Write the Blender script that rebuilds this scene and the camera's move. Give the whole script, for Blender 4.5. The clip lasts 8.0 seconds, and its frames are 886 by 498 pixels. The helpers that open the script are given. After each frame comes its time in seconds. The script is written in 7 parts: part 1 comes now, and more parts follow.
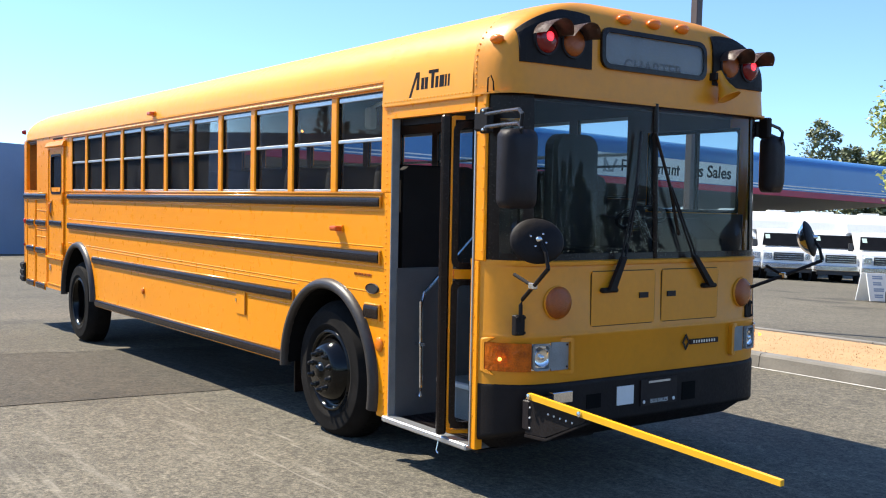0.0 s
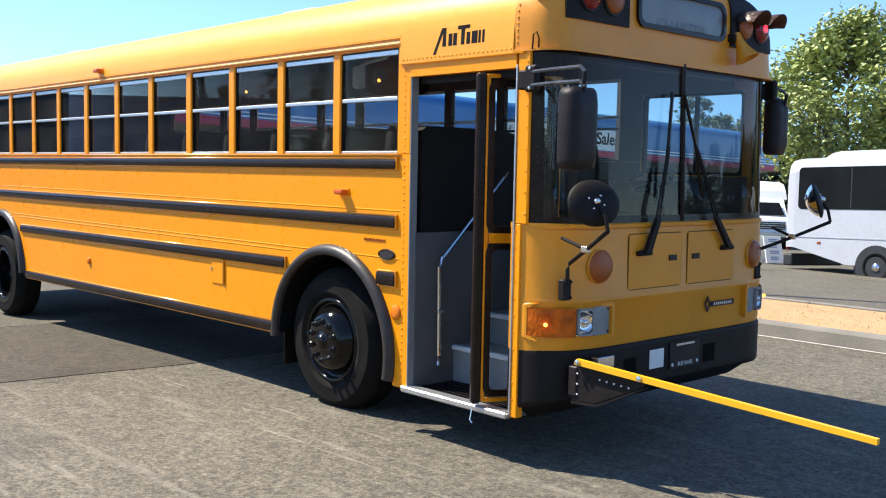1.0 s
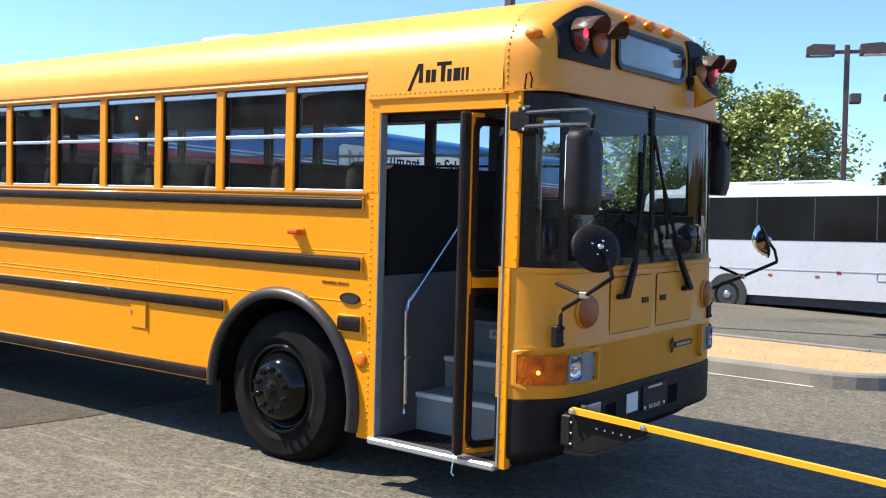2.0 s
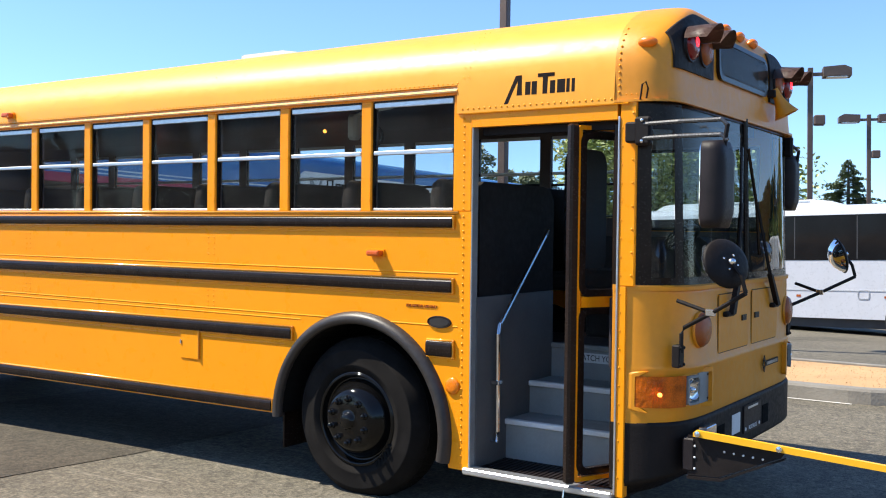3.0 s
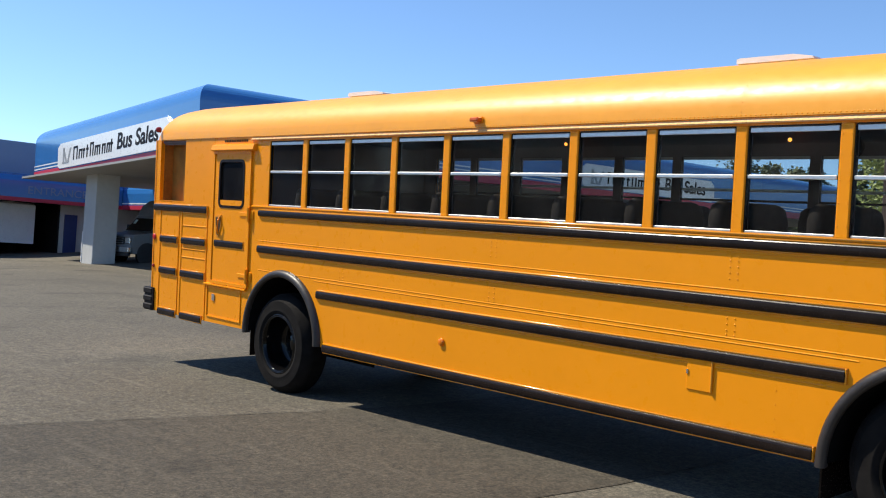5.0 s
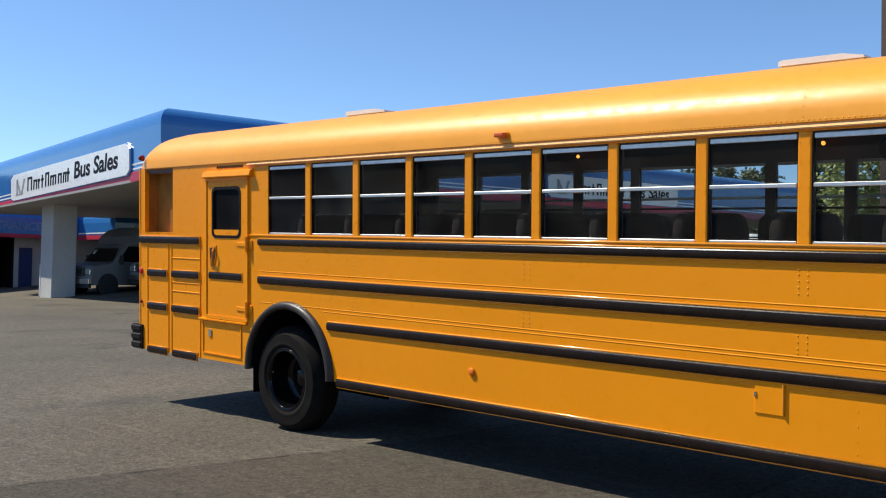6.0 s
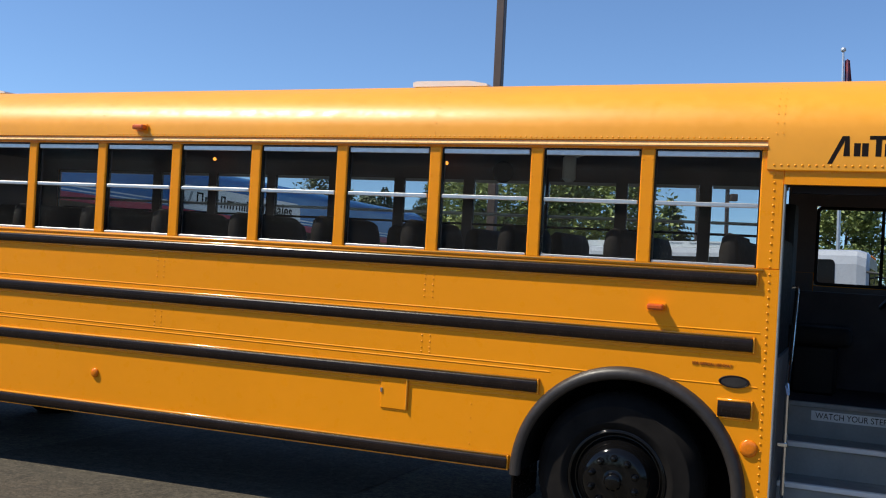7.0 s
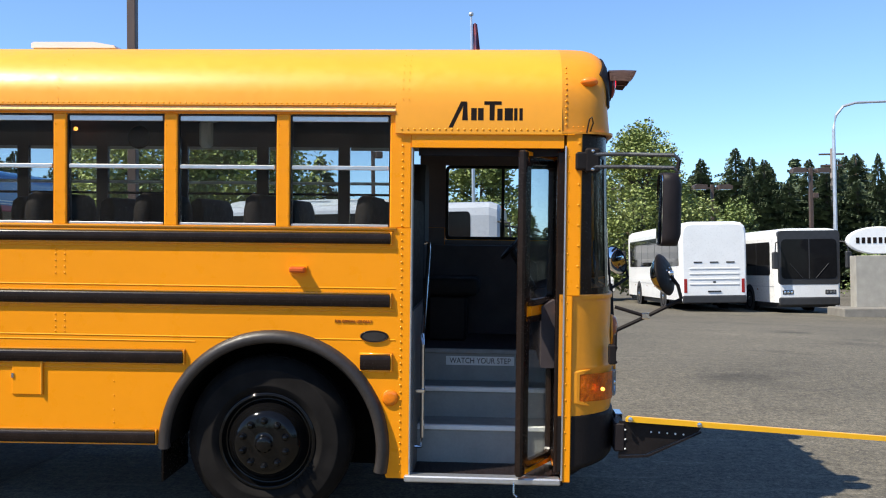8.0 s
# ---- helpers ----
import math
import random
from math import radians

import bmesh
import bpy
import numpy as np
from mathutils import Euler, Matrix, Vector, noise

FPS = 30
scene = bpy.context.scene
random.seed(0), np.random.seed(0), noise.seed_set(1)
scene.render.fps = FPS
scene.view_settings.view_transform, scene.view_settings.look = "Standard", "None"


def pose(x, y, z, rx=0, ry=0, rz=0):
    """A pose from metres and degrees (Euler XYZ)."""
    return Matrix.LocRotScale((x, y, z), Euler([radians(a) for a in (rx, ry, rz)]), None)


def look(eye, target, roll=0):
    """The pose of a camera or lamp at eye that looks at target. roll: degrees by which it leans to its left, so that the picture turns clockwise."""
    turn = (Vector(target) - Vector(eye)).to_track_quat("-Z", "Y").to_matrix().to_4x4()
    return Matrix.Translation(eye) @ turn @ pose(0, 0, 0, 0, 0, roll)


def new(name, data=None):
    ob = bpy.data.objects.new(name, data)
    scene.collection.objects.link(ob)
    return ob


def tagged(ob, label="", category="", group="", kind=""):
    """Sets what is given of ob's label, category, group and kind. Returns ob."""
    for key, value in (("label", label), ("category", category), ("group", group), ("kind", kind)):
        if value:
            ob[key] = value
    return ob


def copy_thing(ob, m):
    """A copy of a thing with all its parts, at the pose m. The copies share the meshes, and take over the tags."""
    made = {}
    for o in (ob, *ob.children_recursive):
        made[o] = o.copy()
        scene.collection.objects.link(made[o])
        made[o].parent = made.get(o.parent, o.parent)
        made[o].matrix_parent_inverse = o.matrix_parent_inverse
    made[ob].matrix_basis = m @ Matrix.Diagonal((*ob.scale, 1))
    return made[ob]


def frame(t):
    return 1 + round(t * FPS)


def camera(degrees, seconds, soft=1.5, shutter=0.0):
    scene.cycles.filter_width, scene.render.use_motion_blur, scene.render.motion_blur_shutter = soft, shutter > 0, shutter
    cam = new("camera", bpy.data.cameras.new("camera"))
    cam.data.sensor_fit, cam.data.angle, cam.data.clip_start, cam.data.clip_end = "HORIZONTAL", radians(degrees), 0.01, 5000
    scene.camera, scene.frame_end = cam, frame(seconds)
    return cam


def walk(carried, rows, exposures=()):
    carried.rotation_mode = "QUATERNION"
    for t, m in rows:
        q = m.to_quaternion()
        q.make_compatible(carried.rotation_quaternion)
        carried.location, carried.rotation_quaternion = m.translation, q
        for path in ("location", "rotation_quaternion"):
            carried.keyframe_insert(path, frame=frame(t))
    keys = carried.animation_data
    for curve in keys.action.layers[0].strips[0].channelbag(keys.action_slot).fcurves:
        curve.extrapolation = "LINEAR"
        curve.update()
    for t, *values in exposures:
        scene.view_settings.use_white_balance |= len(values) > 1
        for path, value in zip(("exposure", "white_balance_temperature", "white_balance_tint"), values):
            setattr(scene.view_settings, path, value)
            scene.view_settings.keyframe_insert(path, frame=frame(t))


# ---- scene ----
cam = camera(48.05, 8.0, soft=1.1)
ROWS = [
    (0, (6.566, -3.716, 1.450), (-1.570, 2.099, 1.455), 2.34),
    (0.5, (6.167, -3.991, 1.423), (-1.554, 2.364, 1.428), 2.36),
    (1, (5.770, -4.335, 1.393), (-1.551, 2.471, 1.113), 1.97),
    (1.2, (5.668, -4.407, 1.434), (-1.311, 2.749, 1.148), 0.77),
    (2.3, (4.655, -4.875, 1.478), (-1.162, 3.258, 1.636), 1.36),
    (2.5, (4.509, -4.941, 1.433), (-1.266, 3.218, 1.727), -0.17),
    (3, (4.024, -5.070, 1.412), (-1.578, 3.208, 1.723), 0.90),
    (3.5, (3.423, -5.282, 1.539), (-2.736, 2.596, 1.629), 1.80),
    (4, (2.994, -5.441, 1.662), (-3.447, 2.204, 1.391), 1.87),
    (4.5, (2.459, -5.596, 1.650), (-4.834, 1.244, 1.474), -0.56),
    (4.7, (2.337, -5.750, 1.622), (-5.149, 0.880, 1.585), 2.47),
    (5.8, (1.480, -6.018, 1.566), (-5.571, 1.067, 1.851), 3.24),
    (6, (1.362, -6.006, 1.656), (-5.673, 1.096, 1.911), 1.07),
    (6.2, (1.280, -6.122, 1.589), (-5.796, 0.939, 1.878), 1.46),
    (6.5, (1.155, -6.300, 1.514), (-5.664, 1.005, 1.897), 5.33),
    (6.8, (1.181, -6.158, 1.533), (-3.843, 2.507, 2.086), 4.18),
    (7, (1.300, -6.164, 1.521), (-2.625, 3.073, 2.087), 2.87),
    (7.2, (1.350, -6.099, 1.546), (-1.454, 3.524, 1.939), 1.95),
    (7.5, (1.373, -6.136, 1.596), (-0.336, 3.735, 1.871), 0.87),
    (8, (1.395, -6.201, 1.558), (0.825, 3.780, 1.776), -0.68),
]
walk(cam, [(t, look(eye, target, roll)) for t, eye, target, roll in ROWS],
     [(0, 0.93), (1.0, 0.97), (2.5, 0.97), (3.5, 0.80), (4.5, 0.49), (6.0, 0.16), (6.5, 0.11), (7.0, 0.13), (7.5, 0.40), (8.0, 0.60)])

# ---- world, sun, exposure ----
SUN_TO = Vector((0.63, 0.39, -1.0))          # the way the sunlight goes
world = bpy.data.worlds.new("sky")
scene.world = world
world.use_nodes = True
wn = world.node_tree.nodes
sky = wn.new("ShaderNodeTexSky")
sky.sky_type = "NISHITA"
sky.sun_disc = False
sky.altitude = 800
sky.sun_elevation = math.atan2(1.0, math.hypot(0.63, 0.39))
sky.sun_rotation = math.atan2(-0.63, -0.39)
sky.air_density, sky.dust_density, sky.ozone_density = 0.85, 0.0, 4.0
tint = wn.new("ShaderNodeMix")
tint.data_type, tint.blend_type = "RGBA", "MULTIPLY"
tint.inputs[0].default_value = 1.0
tint.inputs[7].default_value = (0.90, 0.99, 1.05, 1)
world.node_tree.links.new(sky.outputs[0], tint.inputs[6])
world.node_tree.links.new(tint.outputs[2], wn["Background"].inputs[0])
wn["Background"].inputs[1].default_value = 0.145
sun = new("sun", bpy.data.lights.new("sun", "SUN"))
sun.data.energy, sun.data.angle, sun.data.color = 5.0, radians(0.53), (1.0, 0.93, 0.79)
sun.rotation_euler = SUN_TO.to_track_quat("-Z", "Y").to_euler()

# ---- materials ----
def mat(name, color, rough=0.5, metal=0.0, vary=0.08, scale=6.0, bump=0.0, bump_scale=60.0, second=None, coat=0.0, spec=0.5, stretch=(1, 1, 1), per_object=0.0):
    """A surface with a base colour, blotches at two scales, uneven gloss and fine relief."""
    m = bpy.data.materials.new(name)
    m.use_nodes = True
    n, l = m.node_tree.nodes, m.node_tree.links
    b = n["Principled BSDF"]
    b.inputs["Metallic"].default_value = metal
    b.inputs["Specular IOR Level"].default_value = spec
    b.inputs["Coat Weight"].default_value = coat
    b.inputs["Coat Roughness"].default_value = 0.12
    co = n.new("ShaderNodeTexCoord")
    mp = n.new("ShaderNodeMapping")
    mp.inputs["Scale"].default_value = stretch
    l.new(co.outputs["Object"], mp.inputs[0])
    big, small = n.new("ShaderNodeTexNoise"), n.new("ShaderNodeTexNoise")
    big.inputs["Scale"].default_value, big.inputs["Detail"].default_value = scale, 5
    small.inputs["Scale"].default_value, small.inputs["Detail"].default_value = scale * 9, 4
    l.new(mp.outputs[0], big.inputs["Vector"]), l.new(mp.outputs[0], small.inputs["Vector"])
    add = n.new("ShaderNodeMath")
    add.operation = "MULTIPLY_ADD"
    l.new(small.outputs[0], add.inputs[0])
    add.inputs[1].default_value = 0.5
    l.new(big.outputs[0], add.inputs[2])
    ramp = n.new("ShaderNodeValToRGB")
    c2 = second or tuple(min(1, c * (1 + vary)) for c in color)
    c1 = tuple(c * (1 - vary) for c in color)
    ramp.color_ramp.elements[0].position, ramp.color_ramp.elements[1].position = 0.5, 1.0
    ramp.color_ramp.elements[0].color, ramp.color_ramp.elements[1].color = (*c1, 1), (*c2, 1)
    l.new(add.outputs[0], ramp.inputs[0])
    out = ramp.outputs[0]
    if per_object:
        info, hsv = n.new("ShaderNodeObjectInfo"), n.new("ShaderNodeHueSaturation")
        rng = n.new("ShaderNodeMapRange")
        rng.inputs["To Min"].default_value, rng.inputs["To Max"].default_value = 1 - per_object, 1 + per_object
        l.new(info.outputs["Random"], rng.inputs[0]), l.new(rng.outputs[0], hsv.inputs["Value"]), l.new(out, hsv.inputs["Color"])
        out = hsv.outputs[0]
    l.new(out, b.inputs["Base Color"])
    rr = n.new("ShaderNodeMapRange")
    rr.inputs["From Min"].default_value, rr.inputs["From Max"].default_value = 0.3, 0.7
    rr.inputs["To Min"].default_value, rr.inputs["To Max"].default_value = max(0.02, rough * 0.85), min(1, rough * 1.15)
    l.new(small.outputs[0], rr.inputs[0]), l.new(rr.outputs[0], b.inputs["Roughness"])
    if bump:
        bn, tex = n.new("ShaderNodeBump"), n.new("ShaderNodeTexNoise")
        tex.inputs["Scale"].default_value, tex.inputs["Detail"].default_value = bump_scale, 3
        l.new(mp.outputs[0], tex.inputs["Vector"])
        bn.inputs["Strength"].default_value, bn.inputs["Distance"].default_value = bump, 0.02
        l.new(tex.outputs[0], bn.inputs["Height"]), l.new(bn.outputs[0], b.inputs["Normal"])
    return m


def glass(name, tint, gloss=1.0, rough=0.0, ior=1.33, haze=0.0):
    """A thin pane: it lets tinted light through, mirrors by Fresnel; a pale film paints in haze."""
    m = bpy.data.materials.new(name)
    m.use_nodes = True
    n, l = m.node_tree.nodes, m.node_tree.links
    n.remove(n["Principled BSDF"])
    tr, gl, mix, fr = n.new("ShaderNodeBsdfTransparent"), n.new("ShaderNodeBsdfGlossy"), n.new("ShaderNodeMixShader"), n.new("ShaderNodeFresnel")
    tr.inputs[0].default_value = (*tint, 1)
    gl.inputs["Roughness"].default_value = rough
    gl.inputs[0].default_value = (gloss, gloss, gloss, 1)
    fr.inputs[0].default_value = ior
    l.new(fr.outputs[0], mix.inputs[0]), l.new(tr.outputs[0], mix.inputs[1]), l.new(gl.outputs[0], mix.inputs[2])
    # pale spotted film: haze over dark windows put into the colour
    film, over = n.new("ShaderNodeBsdfDiffuse"), n.new("ShaderNodeMixShader")
    film.inputs[0].default_value = (0.55, 0.50, 0.46, 1)
    co, spots, amount = n.new("ShaderNodeTexCoord"), n.new("ShaderNodeTexNoise"), n.new("ShaderNodeMapRange")
    spots.inputs["Scale"].default_value, spots.inputs["Detail"].default_value = 3.0, 6
    l.new(co.outputs["Object"], spots.inputs["Vector"]), l.new(spots.outputs[0], amount.inputs[0])
    amount.inputs["From Min"].default_value, amount.inputs["From Max"].default_value = 0.3, 0.7
    amount.inputs["To Min"].default_value, amount.inputs["To Max"].default_value = haze * 0.5, haze * 1.5
    l.new(amount.outputs[0], over.inputs[0]), l.new(mix.outputs[0], over.inputs[1]), l.new(film.outputs[0], over.inputs[2])
    l.new(over.outputs[0], n["Material Output"].inputs[0])
    return m


def lamp_mat(name, color, power):
    m = bpy.data.materials.new(name)
    m.use_nodes = True
    b = m.node_tree.nodes["Principled BSDF"]
    b.inputs["Base Color"].default_value = (*color, 1)
    b.inputs["Emission Color"].default_value = (*color, 1)
    b.inputs["Emission Strength"].default_value = power
    b.inputs["Roughness"].default_value = 0.2
    return m


YELLOW = mat("school_bus_yellow_paint", (0.95, 0.320, 0.006), 0.3, vary=0.03, scale=1.1, bump=0.008, bump_scale=5, coat=0.06, spec=0.22)
ROOF_PAINT = mat("chalky_yellow_roof_paint", (0.90, 0.355, 0.014), 0.43, vary=0.05, scale=1.6, bump=0.0012, bump_scale=5, spec=0.55)
# pale version of the yellow: the rail's sun glint painted as colour
DRIP = mat("pale_glint_rail_paint", (0.92, 0.50, 0.20), 0.28, vary=0.05, scale=4, spec=0.5)
YELLOW_GLOSS = mat("glossy_yellow_edge_paint", (0.88, 0.32, 0.010), 0.16, vary=0.05, scale=4, coat=0.8)
YELLOW_DULL = mat("weathered_yellow_fibreglass", (0.72, 0.268, 0.008), 0.42, vary=0.08, scale=2.5, bump=0.05, bump_scale=14)
YELLOW_BRIGHT = mat("bright_yellow_powder_coat", (0.87, 0.44, 0.015), 0.35, vary=0.04, scale=8)
BLACK = mat("black_rubber_rail", (0.017, 0.0105, 0.0082), 0.25, vary=0.3, scale=8, bump=0.015, bump_scale=90, spec=0.2)
BLACK_MATT = mat("black_painted_steel", (0.012, 0.0088, 0.0083), 0.6, vary=0.3, scale=5, bump=0.08, bump_scale=50, spec=0.2)
BLACK_PLASTIC = mat("black_textured_plastic", (0.016, 0.0115, 0.012), 0.5, vary=0.25, scale=10, bump=0.15, bump_scale=400, spec=0.25)
DEEP = mat("dirty_black_underside", (0.008, 0.008, 0.008), 0.9, vary=0.3, scale=4, spec=0.05)
TYRE = mat("tyre_rubber", (0.0115, 0.0100, 0.0092), 0.85, vary=0.4, scale=7, bump=0.06, bump_scale=160, spec=0.12)
FLARE = mat("weathered_fender_rubber", (0.034, 0.028, 0.025), 0.42, vary=0.3, scale=5, bump=0.06, bump_scale=120, spec=0.4)
RIM = mat("black_gloss_wheel_paint", (0.004, 0.0038, 0.004), 0.09, vary=0.3, scale=9, spec=0.28)
CHROME = mat("polished_steel", (0.75, 0.75, 0.76), 0.16, metal=1.0, vary=0.08, scale=20)
ALU = mat("anodised_aluminium", (0.62, 0.63, 0.65), 0.36, metal=0.85, vary=0.08, scale=25)
GREY_STEP = mat("grey_ribbed_step_rubber", (0.24, 0.25, 0.245), 0.6, vary=0.15, scale=12, bump=0.2, bump_scale=120)
GREY_WALL = mat("grey_vinyl_stairwell_lining", (0.112, 0.113, 0.112), 0.6, vary=0.12, scale=5, bump=0.05)
CAB_PLASTIC = mat("dull_dark_cab_plastic", (0.055, 0.043, 0.046), 0.6, vary=0.2, scale=6, spec=0.3)
RISER = mat("ribbed_grey_riser_vinyl", (0.25, 0.26, 0.255), 0.55, vary=0.12, scale=6, bump=0.05)
INTERIOR = mat("grey_interior_lining", (0.168, 0.128, 0.122), 0.6, vary=0.1, scale=4, spec=0.25)
SEAT = mat("dark_brown_vinyl", (0.018, 0.015, 0.014), 0.7, vary=0.2, scale=3, bump=0.03, bump_scale=20, spec=0.12)
AMBER = mat("amber_lens", (0.82, 0.20, 0.005), 0.15, vary=0.1, scale=60, bump=0.08, bump_scale=60)
CLEARANCE = mat("orange_clearance_lens", (0.95, 0.20, 0.012), 0.25, vary=0.1, scale=60)
AMBER_DEEP = mat("deep_amber_lamp_glass", (0.50, 0.10, 0.003), 0.10, vary=0.5, scale=14, bump=0.35, bump_scale=26, coat=0.15, spec=0.3)
MARKER = mat("red_orange_lens", (0.62, 0.10, 0.012), 0.25, vary=0.1, scale=60)
AMBER_DARK = mat("dark_amber_lens", (0.32, 0.075, 0.010), 0.2, vary=0.15, scale=60, bump=0.3, bump_scale=160)
RED_LENS = mat("dark_red_lens", (0.30, 0.012, 0.008), 0.2, vary=0.15, scale=50, bump=0.2, bump_scale=150)
RED_LIT = lamp_mat("lit_red_bulb", (1.0, 0.025, 0.04), 1.6)
RED_GLOW = lamp_mat("glowing_red_lens", (0.13, 0.003, 0.004), 0.08)
AMBER_LIT = lamp_mat("lit_amber_bulb", (1.0, 0.35, 0.05), 2.0)
HOOD_TAN = mat("bare_lamp_visor", (0.13, 0.075, 0.055), 0.4, vary=0.2, scale=10)
HEAD_GLASS = mat("headlamp_glass", (0.78, 0.80, 0.82), 0.10, metal=0.9, vary=0.2, scale=12, bump=0.15, bump_scale=22)
GLASS_SIDE = glass("side_window_glass", (0.86, 0.88, 0.88), ior=1.08, haze=0.010)
GLASS_FRONT = glass("windscreen_glass", (0.53, 0.64, 0.67), ior=1.24, haze=0.01)
GLASS_CORNER = glass("curved_corner_glass", (0.66, 0.76, 0.78), ior=1.5, haze=0.01)
GLASS_SIGN = glass("sign_window_glass", (0.92, 0.93, 0.94), ior=1.09, haze=0.02)
GLASS_DARK = glass("dark_tinted_glass", (0.10, 0.11, 0.12), ior=1.2, haze=0.02)
MIRROR = mat("mirror_glass", (0.85, 0.87, 0.9), 0.03, metal=1.0, vary=0.02)
INK = mat("black_vinyl_lettering", (0.013, 0.008, 0.006), 0.5, vary=0.1, spec=0.12)
WHITE = mat("white_paint", (0.80, 0.80, 0.79), 0.3, vary=0.05, scale=2.0, coat=0.2)
WHITE_MATT = mat("white_matt_plastic", (0.74, 0.74, 0.72), 0.5, vary=0.06, scale=5)

# ---- mesh helpers ----
def part(name, bm, material, parent=None, label="", smooth=False, kind="", category="", group=""):
    """Links a bmesh as one mesh object, under a thing or a part if parent is given."""
    me = bpy.data.meshes.new(name)
    bm.to_mesh(me)
    bm.free()
    for m in (material if isinstance(material, (list, tuple)) else [material]):
        me.materials.append(m)
    if smooth:
        for p in me.polygons:
            p.use_smooth = True
    ob = new(name, me)
    if parent:
        ob.parent = parent
    return tagged(ob, label, category, group, kind)


def thing(name, m, label, category, group=""):
    ob = new(name)
    ob.matrix_world = m
    ob.empty_display_size = 0.2
    return tagged(ob, label, category, group)


def recalc(bm):
    bmesh.ops.recalc_face_normals(bm, faces=bm.faces)
    return bm


def box(x0, x1, y0, y1, z0, z1, bevel=0.0, bm=None, seg=1):
    own = bm is None
    bm = bm or bmesh.new()
    r = bmesh.ops.create_cube(bm, size=1.0)
    bmesh.ops.transform(bm, matrix=Matrix.Translation(((x0 + x1) / 2, (y0 + y1) / 2, (z0 + z1) / 2)) @ Matrix.Diagonal((x1 - x0, y1 - y0, z1 - z0, 1)), verts=r["verts"])
    if bevel:
        edges = list({e for v in r["verts"] for e in v.link_edges})
        bmesh.ops.bevel(bm, geom=edges, offset=bevel, segments=seg, affect="EDGES", profile=0.5)
    return bm


def prism(outline, axis, a0, a1, bm=None):
    """A flat outline of (u, v) pushed along an axis. axis y: (x, z); axis x: (y, z); axis z: (x, y)."""
    bm = bm or bmesh.new()
    put = {"y": lambda u, v, a: (u, a, v), "x": lambda u, v, a: (a, u, v), "z": lambda u, v, a: (u, v, a)}[axis]
    lo = [bm.verts.new(put(u, v, a0)) for u, v in outline]
    hi = [bm.verts.new(put(u, v, a1)) for u, v in outline]
    bm.faces.new(lo), bm.faces.new(hi[::-1])
    for i in range(len(lo)):
        j = (i + 1) % len(lo)
        bm.faces.new((lo[i], hi[i], hi[j], lo[j]))
    return recalc(bm)


def frame_ring(u0, u1, v0, v1, w, axis, a0, a1, r=0.0, bm=None, seg=4):
    """A flat rounded frame of width w round a rectangle."""
    bm = bm or bmesh.new()
    put = {"y": lambda u, v, a: (u, a, v), "x": lambda u, v, a: (a, u, v), "z": lambda u, v, a: (u, v, a)}[axis]
    out, inn = rounded(u0, u1, v0, v1, r, seg), rounded(u0 + w, u1 - w, v0 + w, v1 - w, max(0.002, r - w * 0.6), seg)
    rings = [[bm.verts.new(put(*p, a)) for p in ring] for ring, a in ((out, a0), (out, a1), (inn, a1), (inn, a0))]
    n = len(out)
    for k in range(4):
        a, b = rings[k], rings[(k + 1) % 4]
        for i in range(n):
            j = (i + 1) % n
            bm.faces.new((a[i], a[j], b[j], b[i]))
    return recalc(bm)


def rounded(u0, u1, v0, v1, r, seg=4):
    r = max(0.001, min(r, (u1 - u0) / 2 - 1e-4, (v1 - v0) / 2 - 1e-4))
    pts = []
    for cu, cv, a in ((u1 - r, v1 - r, 0), (u0 + r, v1 - r, 90), (u0 + r, v0 + r, 180), (u1 - r, v0 + r, 270)):
        for k in range(seg + 1):
            t = radians(a + 90 * k / seg)
            pts.append((cu + r * math.cos(t), cv + r * math.sin(t)))
    return pts


def tube(points, r, bm=None, n=8, closed=False):
    """A round bar along points."""
    bm = bm or bmesh.new()
    pts = [Vector(p) for p in points]
    rings = []
    for i, p in enumerate(pts):
        a, b = pts[max(0, i - 1)], pts[min(len(pts) - 1, i + 1)]
        if closed:
            a, b = pts[i - 1], pts[(i + 1) % len(pts)]
        d = (b - a).normalized()
        s = d.cross((0, 0, 1)) if abs(d.z) < 0.95 else d.cross((1, 0, 0))
        s.normalize()
        u = s.cross(d)
        rr = r[i] if isinstance(r, (list, tuple)) else r
        rings.append([bm.verts.new(p + rr * (math.cos(2 * math.pi * k / n) * s + math.sin(2 * math.pi * k / n) * u)) for k in range(n)])
    for i in range(len(rings) - (0 if closed else 1)):
        a, b = rings[i], rings[(i + 1) % len(rings)]
        for k in range(n):
            bm.faces.new((a[k], a[(k + 1) % n], b[(k + 1) % n], b[k]))
    if not closed:
        bm.faces.new(rings[0][::-1]), bm.faces.new(rings[-1])
    return recalc(bm)


def lathe(profile, m, n=32, bm=None):
    """A profile of (radius, height) turned round the z axis, then placed by m."""
    bm = bm or bmesh.new()
    rings = []
    for r, h in profile:
        if r < 1e-5:
            rings.append([bm.verts.new(m @ Vector((0, 0, h)))])
        else:
            rings.append([bm.verts.new(m @ Vector((r * math.cos(2 * math.pi * k / n), r * math.sin(2 * math.pi * k / n), h))) for k in range(n)])
    for a, b in zip(rings, rings[1:]):
        for k in range(n):
            q = [a[k % len(a)], a[(k + 1) % len(a)], b[(k + 1) % len(b)], b[k % len(b)]]
            q = list(dict.fromkeys(q))
            if len(q) > 2:
                bm.faces.new(q)
    return recalc(bm)


